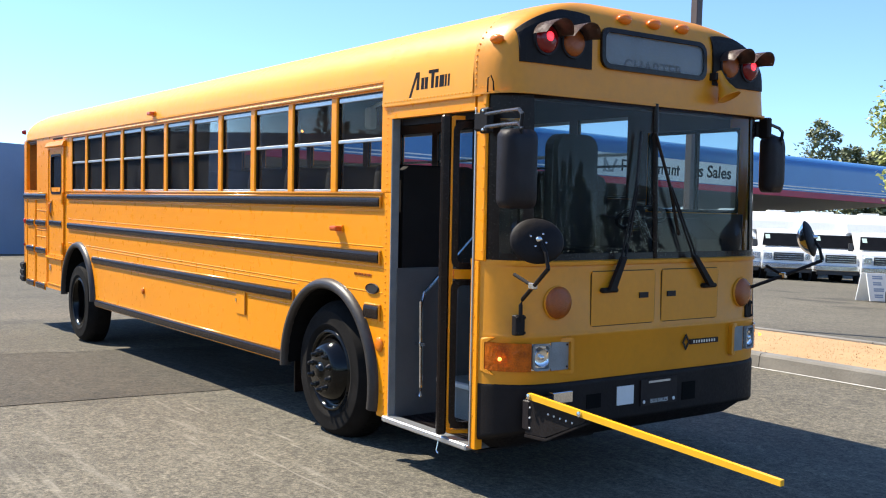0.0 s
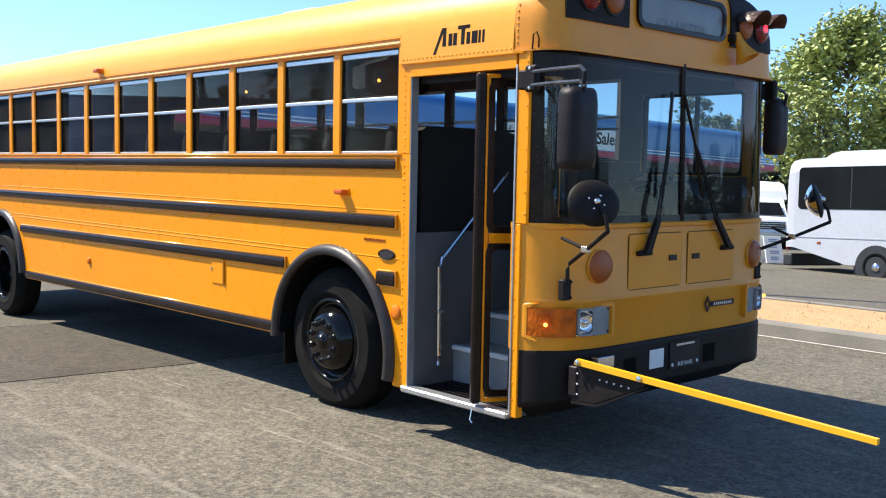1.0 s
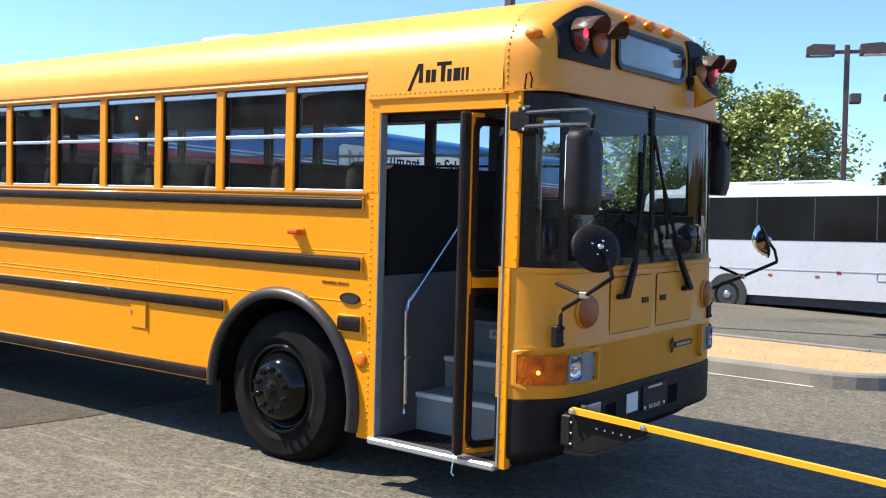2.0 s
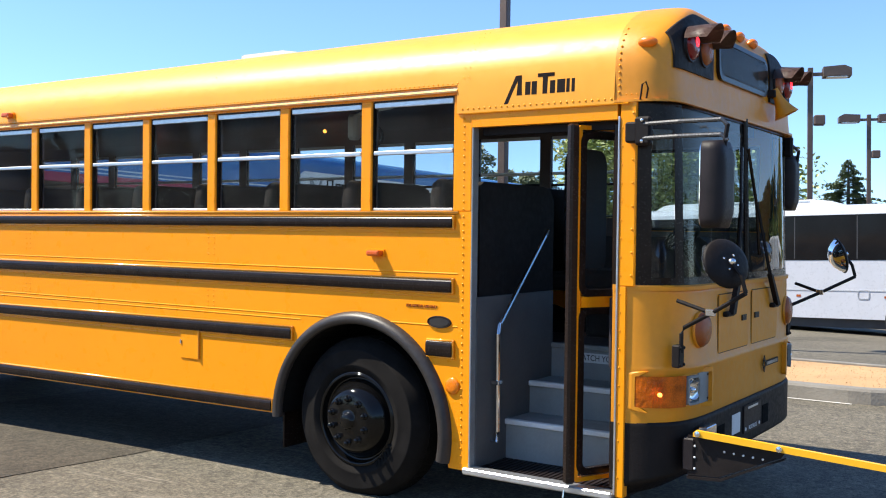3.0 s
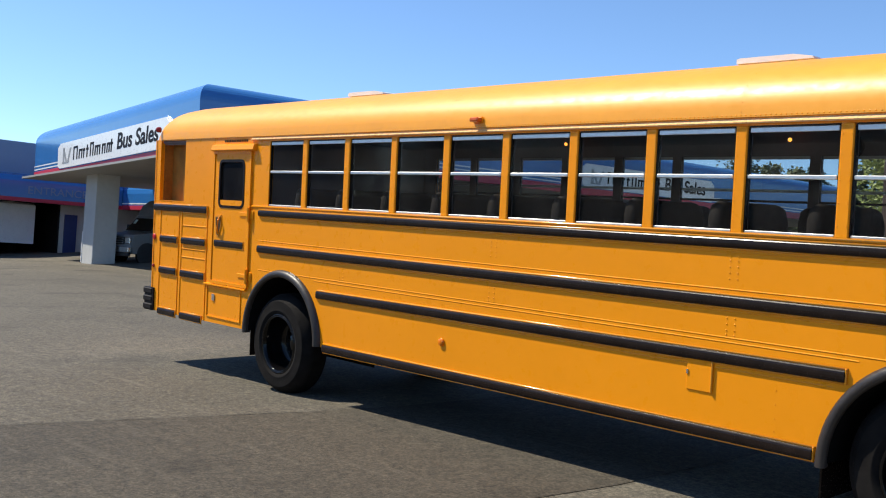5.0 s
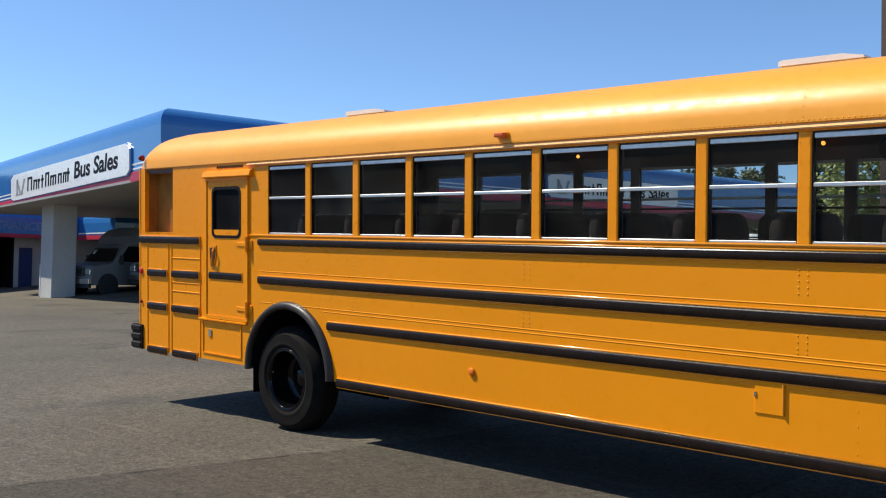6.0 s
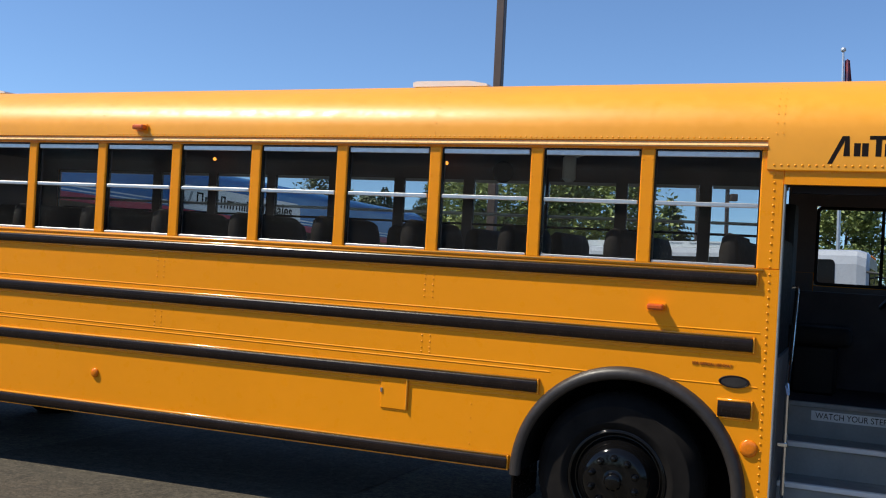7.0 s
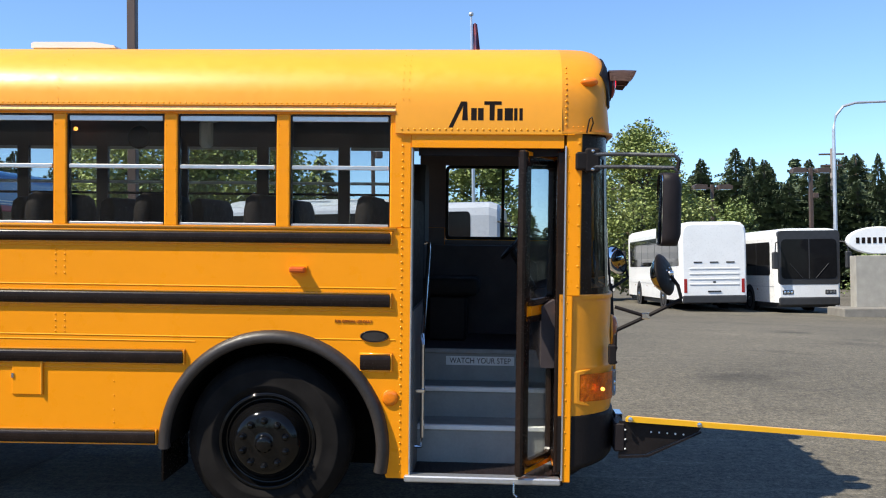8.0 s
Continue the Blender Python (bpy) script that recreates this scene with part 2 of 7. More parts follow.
def loft(rings, bm=None, closed=True, caps=True):
    bm = bm or bmesh.new()
    vs = [[bm.verts.new(p) for p in ring] for ring in rings]
    n = len(vs[0])
    for a, b in zip(vs, vs[1:]):
        for k in range(n if closed else n - 1):
            bm.faces.new((a[k], a[(k + 1) % n], b[(k + 1) % n], b[k]))
    if caps and closed:
        bm.faces.new(vs[0][::-1]), bm.faces.new(vs[-1])
    return recalc(bm)


def text(name, words, size, m, material, parent=None, extrude=0.002, bold=0.0, squeeze=1.0, shear=0.0, label=""):
    """Words in the built-in font, as a mesh."""
    cu = bpy.data.curves.new(name, "FONT")
    cu.body, cu.size, cu.extrude, cu.offset, cu.shear = words, size, extrude, bold, shear
    cu.align_x, cu.align_y = "CENTER", "CENTER"
    tmp = bpy.data.objects.new(name, cu)
    scene.collection.objects.link(tmp)
    bpy.context.view_layer.update()
    me = bpy.data.meshes.new_from_object(tmp)
    bpy.data.objects.remove(tmp)
    me.transform(m @ Matrix.Diagonal((squeeze, 1, 1, 1)))
    me.name = name
    me.materials.clear()
    me.materials.append(material)
    ob = new(name, me)
    if parent:
        ob.parent = parent
    return tagged(ob, label)


ON_SIDE = Matrix.Rotation(radians(90), 4, "X")   # flat words stood up to face -y


# ---- ground ----
def soft_clip(v, lo, hi, w):
    """v between lo and hi, levelling off gently over w beyond them."""
    if v > hi:
        return hi + w * math.tanh((v - hi) / w)
    if v < lo:
        return lo - w * math.tanh((lo - v) / w)
    return v


def ground_z(x, y):
    def ease(v):
        v = min(1.0, max(0.0, v))
        return v * v * (3 - 2 * v)
    slope = -0.026 * soft_clip(x, -12, 14, 8)
    level = slope if x > 0 else -0.020 * soft_clip(x, -1.0, 14, 1.6)      # the yard's near side levels off behind the front axle
    return level + (slope - level) * ease((y - 9) / 7) + 0.045 * soft_clip(y, -9, 6.0, 2.0) - 0.25 * ease((y - 14) / 14) * ease((x + 4) / 10)


def ground_material(tone=(1, 1, 1), name="worn_asphalt", scrape_amount=0.46):
    m = bpy.data.materials.new(name)
    m.use_nodes = True
    n, l = m.node_tree.nodes, m.node_tree.links
    b = n["Principled BSDF"]
    b.inputs["Roughness"].default_value = 0.85
    b.inputs["Specular IOR Level"].default_value = 0.35
    geo = n.new("ShaderNodeNewGeometry")

    def noise_tex(scale, detail=5, rough=0.6, stretch=None):
        t = n.new("ShaderNodeTexNoise")
        t.inputs["Scale"].default_value, t.inputs["Detail"].default_value, t.inputs["Roughness"].default_value = scale, detail, rough
        if stretch:
            mp = n.new("ShaderNodeMapping")
            mp.inputs["Rotation"].default_value, mp.inputs["Scale"].default_value = (0, 0, radians(stretch[0])), stretch[1]
            l.new(geo.outputs["Position"], mp.inputs[0]), l.new(mp.outputs[0], t.inputs["Vector"])
        else:
            l.new(geo.outputs["Position"], t.inputs["Vector"])
        return t

    def ramp(src, stops):
        r = n.new("ShaderNodeValToRGB")
        e = r.color_ramp.elements
        e[0].position, e[0].color = stops[0][0], (*stops[0][1], 1)
        e[1].position, e[1].color = stops[-1][0], (*stops[-1][1], 1)
        for p, c in stops[1:-1]:
            k = e.new(p)
            k.color = (*c, 1)
        l.new(src, r.inputs[0])
        return r

    def blend(kind, fac, a, c):
        k = n.new("ShaderNodeMix")
        k.data_type, k.blend_type = "RGBA", kind
        if isinstance(fac, float):
            k.inputs[0].default_value = fac
        else:
            l.new(fac, k.inputs[0])
        l.new(a, k.inputs[6]), l.new(c, k.inputs[7])
        return k.outputs[2]

    broad = ramp(noise_tex(0.22, 6).outputs[0], [(0.3, (0.110, 0.098, 0.076)), (0.55, (0.149, 0.132, 0.102)), (0.75, (0.188, 0.167, 0.128))])
    grain = ramp(noise_tex(38, 5, 0.85).outputs[0], [(0.34, (0.30, 0.30, 0.30)), (0.52, (0.95, 0.95, 0.95)), (0.68, (1.75, 1.72, 1.66))])
    stones = ramp(noise_tex(13, 5, 0.8).outputs[0], [(0.35, (0.56, 0.56, 0.56)), (0.7, (1.42, 1.41, 1.36))])
    col = blend("MULTIPLY", 1.0, broad.outputs[0], grain.outputs[0])
    col = blend("MULTIPLY", 1.0, col, stones.outputs[0])
    scrape = ramp(noise_tex(1.0, 6, 0.65, (14, (0.55, 5.0, 1))).outputs[0], [(0.56, (0, 0, 0)), (0.72, (scrape_amount,) * 3)])
    pale = n.new("ShaderNodeRGB")
    pale.outputs[0].default_value = (0.345, 0.312, 0.252, 1)
    # the wear lies on the near half of the yard, where buses pull in
    xyz, near = n.new("ShaderNodeSeparateXYZ"), n.new("ShaderNodeMapRange")
    l.new(geo.outputs["Position"], xyz.inputs[0]), l.new(xyz.outputs["Y"], near.inputs[0])
    near.inputs["From Min"].default_value, near.inputs["From Max"].default_value = -0.5, 3.0
    near.inputs["To Min"].default_value, near.inputs["To Max"].default_value = 1.0, 0.25
    worn = n.new("ShaderNodeCombineColor")
    for k in range(3):
        l.new(near.outputs[0], worn.inputs[k])
    col = blend("MIX", blend("MULTIPLY", 1.0, scrape.outputs[0], worn.outputs[0]), col, pale.outputs[0])
    # thin pale scratches in loose bands along the way that buses leave
    scratch = ramp(noise_tex(1.0, 3, 0.55, (9, (0.9, 13.0, 1))).outputs[0], [(0.60, (0, 0, 0)), (0.68, (scrape_amount * 1.3,) * 3)])
    bands = ramp(noise_tex(0.5, 3, 0.6, (9, (0.5, 2.0, 1))).outputs[0], [(0.50, (0, 0, 0)), (0.62, (1, 1, 1))])
    col = blend("MIX", blend("MULTIPLY", 1.0, blend("MULTIPLY", 1.0, scratch.outputs[0], bands.outputs[0]), worn.outputs[0]), col, pale.outputs[0])
    stain = ramp(noise_tex(0.55, 4, 0.5).outputs[0], [(0.28, (0.55, 0.55, 0.55)), (0.42, (1, 1, 1))])
    col = blend("MULTIPLY", 1.0, col, stain.outputs[0])
    tint = n.new("ShaderNodeRGB")
    tint.outputs[0].default_value = (*tone, 1)
    col = blend("MULTIPLY", 1.0, col, tint.outputs[0])
    l.new(col, b.inputs["Base Color"])
    bump = n.new("ShaderNodeBump")
    bump.inputs["Strength"].default_value, bump.inputs["Distance"].default_value = 0.55, 0.012
    l.new(noise_tex(70, 4, 0.7).outputs[0], bump.inputs["Height"]), l.new(bump.outputs[0], b.inputs["Normal"])
    return m


GROUND = ground_material()


def spread(lo, hi, near_lo, near_hi, step):
    """Coordinates, close together between near_lo and near_hi and ever wider beyond."""
    v = list(np.arange(near_lo, near_hi + step / 2, step))
    g = step
    while v[-1] < hi:
        g *= 1.35
        v.append(v[-1] + g)
    g = step
    while v[0] > lo:
        g *= 1.35
        v.insert(0, v[0] - g)
    return v


bm = bmesh.new()
gx, gy = spread(-1500, 1500, -40, 40, 1.0), spread(-1500, 1500, -20, 60, 1.0)
grid = [[bm.verts.new((x, y, ground_z(x, y))) for y in gy] for x in gx]
for a, b in zip(grid, grid[1:]):
    for k in range(len(gy) - 1):
        bm.faces.new((a[k], b[k], b[k + 1], a[k + 1]))
part("ground", bm, GROUND, smooth=True, kind="structure", label="worn grey asphalt yard with pale scrapes and stains")


def sheet(outline, lift, step=0.5):
    """A thin sheet over the ground inside a convex outline, cut into strips."""
    bm = bmesh.new()
    vs = [bm.verts.new((x, y, 0)) for x, y in outline]
    bm.faces.new(vs)
    lo, hi = min(p[0] for p in outline), max(p[0] for p in outline)
    for x in np.arange(lo + step, hi, step):
        bmesh.ops.bisect_plane(bm, geom=list(bm.verts) + list(bm.edges) + list(bm.faces), plane_co=(x, 0, 0), plane_no=(1, 0, 0))
    lo, hi = min(p[1] for p in outline), max(p[1] for p in outline)
    for y in np.arange(lo + step, hi, step):
        bmesh.ops.bisect_plane(bm, geom=list(bm.verts) + list(bm.edges) + list(bm.faces), plane_co=(0, y, 0), plane_no=(0, 1, 0))
    for v in bm.verts:
        v.co.z = ground_z(v.co.x, v.co.y) + lift
    return recalc(bm)


PATCH = ground_material((0.55, 0.525, 0.50), "newer_asphalt", 0.22)
part("asphalt_patch", sheet([(-2.10, 3.2), (-2.22, -0.05), (-2.36, -0.95), (-2.46, -1.75), (-3.0, -8.0), (-8.3, -8.0), (-6.55, -2.75), (-6.12, -1.55), (-5.67, -0.30), (-5.45, 0.6), (-5.1, 3.2)], 0.004), PATCH, kind="structure", label="darker square patch of newer asphalt")
OLDER = ground_material((0.84, 0.83, 0.82), "greyer_asphalt", 0.18)
part("asphalt_patch", sheet([(-5.0, 9.0), (-5.13, 3.2), (-5.48, 0.6), (-5.70, -0.30), (-6.15, -1.55), (-6.58, -2.75), (-8.33, -8.0), (-34.0, -8.0), (-34.0, 9.0)], 0.003, 1.0), OLDER, kind="structure", label="greyer older asphalt beyond the patch")
# tar line along the patch's edges
bm = bmesh.new()
for line in ([(-2.36, -0.95), (-2.46, -1.75), (-3.0, -8.0)], [(-5.1, 3.2), (-5.45, 0.6), (-5.67, -0.30), (-6.12, -1.55), (-6.55, -2.75), (-8.3, -8.0)]):
    pts = []
    for (xa, ya), (xb, yb) in zip(line, line[1:]):
        n = max(2, int(math.hypot(xb - xa, yb - ya) / 0.12))
        pts += [(xa + (xb - xa) * k / n, ya + (yb - ya) * k / n) for k in range(n)]
    prev = None
    for x, y in pts:
        x += 0.03 * noise.noise((x * 3, y * 3, 0.0))
        w = 0.003 + 0.008 * abs(noise.noise((x * 5, y * 5, 2.0)))
        cur = [bm.verts.new((x + d, y, ground_z(x, y) + 0.007)) for d in (-w, w)]
        if prev:
            bm.faces.new((prev[0], prev[1], cur[1], cur[0]))
        prev = cur
part("patch_seam", recalc(bm), mat("tar", (0.070, 0.064, 0.056), 0.9), kind="structure", label="dark tar seam round the patch")

# ---- the school bus: x forward, y from the door side to the far side, z up from the road ----
BUS_TILT = Matrix(((0.99966, 0.00058, 0.02596, 0), (0.00058, 0.99899, -0.04494, 0), (-0.02596, 0.04494, 0.99865, 0), (0, 0, 0, 1)))
WIDE = 2.46
REAR, NOSE = -9.68, 1.72
SILL, HEAD = 1.845, 2.600
bus = thing("school_bus", BUS_TILT, "long yellow flat-nosed school bus, folding door open, parked on asphalt", "bus")


def arch(cx, cz, r, a0, a1, n=18):
    return [(cx + r * math.cos(radians(a0 + (a1 - a0) * k / n)), cz + r * math.sin(radians(a0 + (a1 - a0) * k / n))) for k in range(n + 1)]


FRONT_X, REAR_X = -0.05, -6.71
# lower side panels with the wheel arches cut out of them
low = 0.455
near_outline = [(REAR, SILL), (REAR, low)] + arch(REAR_X, 0.47, 0.65, 180, 0) + arch(FRONT_X, 0.47, 0.665, 180, 0) + [(0.66, 0.29), (0.80, 0.29), (0.80, SILL)]
part("side_panel", prism(near_outline, "y", 0.0, 0.045), YELLOW, bus)
far_outline = [(REAR, SILL), (REAR, low)] + arch(REAR_X, 0.47, 0.65, 180, 0) + arch(FRONT_X, 0.47, 0.665, 180, 0) + [(0.66, 0.44), (1.86, 0.44), (1.86, SILL), (1.79, SILL), (1.79, 1.745), (0.88, 1.745), (0.88, SILL)]
part("side_panel", prism(far_outline, "y", WIDE - 0.045, WIDE), YELLOW, bus)

# window band: head strip, pillars, solid rear quarter
PITCH = 0.711
posts = [-PITCH * k for k in range(10)]
win_spans = [(0.040, 0.668)] + [(posts[k + 1] + 0.042, posts[k] - 0.042) for k in range(9)] + [(-7.06, posts[9] - 0.042)]


def band(yy, near):
    def b(x0, x1, y0, y1, z0, z1, name="pillar", bevel=0.006):
        a, c = sorted((yy(y0), yy(y1)))
        part(name, box(x0, x1, a, c, z0, z1, bevel), YELLOW, bus)
    for x in posts:
        b(x - 0.042, x + 0.042, -0.004, 0.05, SILL, 2.545)
    b(-7.42, 0.80 if near else 0.88, 0.0, 0.05, 2.545, HEAD, "window_header", 0.0)
    b(0.668, 0.80 if near else 0.88, 0.0, 0.05, SILL, 2.545, "front_pillar")
    b(-7.42, -7.06, 0.0, 0.05, SILL, 2.545, "rear_pillar", 0.0)
    # rear quarter round the emergency door window and the recess
    b(-8.92, -8.10, 0.0, 0.05, SILL, HEAD, "rear_quarter_panel", 0.0)
    b(-8.10, -7.42, 0.0, 0.05, 2.36, HEAD, "rear_quarter_panel", 0.0)
    b(REAR, -9.56, 0.0, 0.05, SILL, HEAD, "rear_corner_post", 0.0)


band(lambda y: y, True)
band(lambda y: WIDE - y, False)


def side_window(x0, x1, yy):
    """A split sash: aluminium frame, meeting bar, two panes."""
    z0, z1, zm = SILL + 0.004, 2.545, 2.215
    def sl(a, b):
        return tuple(sorted((yy(a), yy(b))))
    a0, a1 = sl(0.012, 0.040)
    w = part("side_window", frame_ring(x0, x1, z0, z1, 0.009, "y", a0, a1, 0.02), BLACK, bus)
    part("bottom_rail", box(x0 + 0.010, x1 - 0.010, *sl(0.008, 0.034), z0 + 0.001, z0 + 0.017, 0.003), ALU, w)
    part("meeting_bar", box(x0 + 0.012, x1 - 0.012, *sl(0.006, 0.032), zm - 0.013, zm + 0.013, 0.004), ALU, w)
    part("top_rail", box(x0 + 0.014, x1 - 0.014, *sl(0.010, 0.034), z1 - 0.045, z1 - 0.012, 0.003), ALU, w)
    for c, d, y in ((z0 + 0.016, zm, 0.030), (zm, z1 - 0.03, 0.020)):
        g = part("pane", box(x0 + 0.015, x1 - 0.015, *sl(y - 0.002, y + 0.002), c, d), GLASS_SIDE, w)
        g.visible_shadow = False


for x0, x1 in win_spans:
    side_window(x0, x1, lambda y: y)
    side_window(x0, x1, lambda y: WIDE - y)


# roof
RISE = 0.485


def roof_section(x, k=1.0, n=28, drop=0.0, inset=0.0):
    """Points across the roof at x; k shrinks its rise."""
    pts = []
    for i in range(n + 1):
        t = math.pi * i / n
        c, s = math.cos(t), math.sin(t)
        u = math.copysign(abs(c) ** 0.74, c)
        pts.append((x, WIDE / 2 - u * (WIDE / 2 + 0.012 - inset), HEAD + (RISE * abs(s) ** 0.86 - drop) * k))
    return pts


rings = []
for x, k, ins in ((REAR + 0.02, 0.62, 0.05), (REAR + 0.06, 0.86, 0.02), (REAR + 0.16, 0.97, 0.0), (REAR + 0.35, 1.0, 0.0)):
    rings.append(roof_section(x, k, inset=ins))
for x in np.linspace(REAR + 0.8, NOSE, 16):
    rings.append(roof_section(float(x)))
part("roof", loft(rings, closed=False), ROOF_PAINT, bus, smooth=True)
rings = [[(x, y + (0.04 if y < WIDE / 2 else -0.04) * (abs(y - WIDE / 2) / 1.23), z - 0.04) for x, y, z in roof_section(x0)] for x0 in (REAR + 0.1, NOSE + 0.1)]
part("ceiling_lining", loft(rings, closed=False), INTERIOR, bus, "pale grey ceiling lining", smooth=True)
# rear wall
sec = roof_section(REAR + 0.02, 0.62, inset=0.05)
part("rear_wall", prism([(0.0, low), (WIDE, low), (WIDE, HEAD)] + [(y, z) for _, y, z in sec[::-1]] + [(0.0, HEAD)], "x", REAR - 0.02, REAR + 0.03), YELLOW, bus)


# front cap
def cap_edge(z, a, depth, n=40, x0=NOSE, square=8):
    """The plan curve of the nose at one height: half width a, depth forward."""
    pts = []
    for i in range(n + 1):
        t = -1 + 2 * i / n
        v = math.copysign(1 - (1 - abs(t)) ** 1.8, t)
        pts.append((x0 + depth * max(0.0, 1 - abs(v) ** square) ** (1 / 2.2), WIDE / 2 + v * a, z))
    return pts


def cap_half(z):
    """Half width of the roof at a height."""
    s = min(1.0, max(0.0, (z - HEAD) / RISE)) ** (1 / 0.86)
    return (WIDE / 2 + 0.012) * (max(0.0, 1 - s * s) ** 0.5) ** 0.74


def cap_depth(z):
    """How far the cap stands forward: it leans back from the brow, then rounds into the roof."""
    if z < HEAD:
        return 0.298 + 0.014 * (HEAD - z) / 0.14
    t = min(1.0, (z - HEAD) / RISE)
    return 0.298 * max(0.0, 1 - t ** 5) ** 0.5


zs = [2.442, 2.50, 2.56] + [HEAD + RISE * (1 - (1 - k / 14) ** 1.7) for k in range(15)]
rings = [cap_edge(z, cap_half(z) if z > HEAD else WIDE / 2 + 0.012, cap_depth(z), square=20) for z in zs]
part("roof_cap", loft(rings, closed=False), YELLOW_DULL, bus, "weathered yellow moulded front roof cap", smooth=True)
bm = loft([cap_edge(2.442, WIDE / 2 + 0.012, 0.312, square=20), cap_edge(2.442, WIDE / 2 - 0.06, 0.28, square=20)], closed=False)
part("roof_cap_underside", bm, YELLOW_DULL, bus)

# front panel below the windscreen
rings = [cap_edge(z, WIDE / 2, d) for z, d in ((0.70, 0.365), (0.74, 0.375), (0.985, 0.378), (0.995, 0.384), (1.005, 0.378), (1.02, 0.368), (1.40, 0.362), (1.425, 0.36), (1.435, 0.345), (1.435, 0.27))]
part("front_panel", loft(rings, closed=False), YELLOW_DULL, bus, "weathered yellow moulded front panel", smooth=True)
# bumper
rings = [cap_edge(z, WIDE / 2 - i, d) for z, d, i in ((0.33, 0.30, 0.03), (0.335, 0.365, 0.008), (0.355, 0.383, 0.001), (0.36, 0.385, 0.0), (0.37, 0.385, 0.0), (0.68, 0.385, 0.0), (0.69, 0.385, 0.0), (0.70, 0.383, 0.001), (0.71, 0.375, 0.004), (0.712, 0.30, 0.03))]
bumper = part("front_bumper", loft(rings, closed=False), BLACK_MATT, bus, "broad black steel front bumper", smooth=True)
for v in bumper.data.vertices:
    if v.co.z < 0.5:                     # the lower edge rises towards the middle of the nose
        v.co.z += 0.085 * min(1.0, max(0.0, (v.co.x - NOSE) / 0.36))

# windscreen: corner lights and two main panes, black gasket and centre bar
def nose_x(y, depth):
    v = (y - WIDE / 2) / (WIDE / 2)
    return NOSE + depth * max(0.0, 1 - abs(v) ** 8) ** (1 / 2.2)


def screen(y0, y1, z0, z1, d0, d1, thick=0.006, n=14):
    bm = bmesh.new()
    ys = [y0 + (y1 - y0) * i / n for i in range(n + 1)]
    rows_ = [[bm.verts.new((nose_x(y, d0 + (d1 - d0) * k / 4), y, z0 + (z1 - z0) * k / 4)) for y in ys] for k in range(5)]
    for a, b in zip(rows_, rows_[1:]):
        for i in range(n):
            bm.faces.new((a[i], a[i + 1], b[i + 1], b[i]))
    return recalc(bm)


for y0, y1 in ((0.04, 0.16), (0.19, 1.21), (1.25, 2.27), (2.30, WIDE - 0.04)):
    g = part("windscreen_pane", screen(y0, y1, 1.47, 2.43, 0.345, 0.315), GLASS_FRONT if y1 - y0 > 0.5 else GLASS_CORNER, bus, "tinted windscreen pane", smooth=True)
    g.visible_shadow = False
for z0, z1, d0, d1 in ((1.43, 1.490, 0.356, 0.352), (2.415, 2.440, 0.326, 0.318)):
    part("windscreen_gasket", screen(0.036, WIDE - 0.036, z0, z1, d0, d1, n=50), BLACK, bus)
part("windscreen_bar", tube([(nose_x(1.23, 0.348) + 0.002, 1.23, 1.45), (nose_x(1.23, 0.320) + 0.002, 1.23, 2.45)], 0.018), BLACK, bus, "black centre bar")
for f in (lambda y: y, lambda y: WIDE - y):
    for a, b in ((0.010, 0.052), (0.160, 0.222)):
        y0, y1 = sorted((f(a), f(b)))
        part("windscreen_bar", screen(y0, y1, 1.45, 2.45, 0.352, 0.323, n=8), BLACK, bus, "black corner bar", smooth=True)
for y0, y1 in ((0.040, 0.165), (WIDE - 0.165, WIDE - 0.040)):
    part("corner_blank", screen(y0, y1, 2.29, 2.43, 0.330, 0.326), BLACK, bus, "black blanking plate over the corner light")

# door surround: rear post is the side panel; header and front post
part("door_header", box(0.80, 1.735, -0.006, 0.05, 2.345, 2.43), YELLOW, bus)
part("header_panel", loft([[(x, -0.012 - 0.0068 * (1 - (k / 6) ** 2), 2.43 + (HEAD + 0.0005 - 2.43) * k / 6) for k in range(7)] for x in (0.70, 1.2, NOSE)], closed=False), ROOF_PAINT, bus, smooth=True)
part("header_back", box(0.70, NOSE, -0.010, 0.05, 2.43, HEAD), YELLOW, bus)
part("door_drip_rail", prism([(-0.010, 2.426), (-0.018, 2.424), (-0.019, 2.429), (-0.012, 2.434)], "x", 0.745, 1.80), YELLOW, bus)
part("door_front_post", box(1.752, 1.846, -0.006, 0.018, 1.44, 2.455, 0.006), YELLOW, bus)
part("post_rubber", box(1.76, 1.846, 0.018, 0.045, 1.44, 2.455), BLACK, bus, "black rubber behind the post")
part("door_front_post", box(1.752, 1.800, -0.006, 0.05, 0.29, 1.44, 0.004), YELLOW, bus)
part("door_sill", box(0.775, 1.74, -0.035, 0.06, 0.275, 0.315, 0.008), ALU, bus, "bright aluminium door sill")
part("door_rear_jamb", box(0.80, 0.812, -0.002, 0.06, 0.315, 2.345, 0.003), GREY_STEP, bus)
part("far_front_pillar", box(1.79, 1.868, WIDE - 0.05, WIDE, SILL, HEAD), YELLOW, bus)
part("far_header", box(0.88, 1.79, WIDE - 0.05, WIDE, 2.38, HEAD), YELLOW, bus)

# rub rails
def half_round(x0, x1, z, radius, y=-0.001, n=7):
    """A half-round lip along the side."""
    ring = [(y - radius * math.sin(math.pi * k / n), z - radius * math.cos(math.pi * k / n)) for k in range(n + 1)]
    return loft([[(x, a, b) for a, b in ring] for x in (x0, x1)])


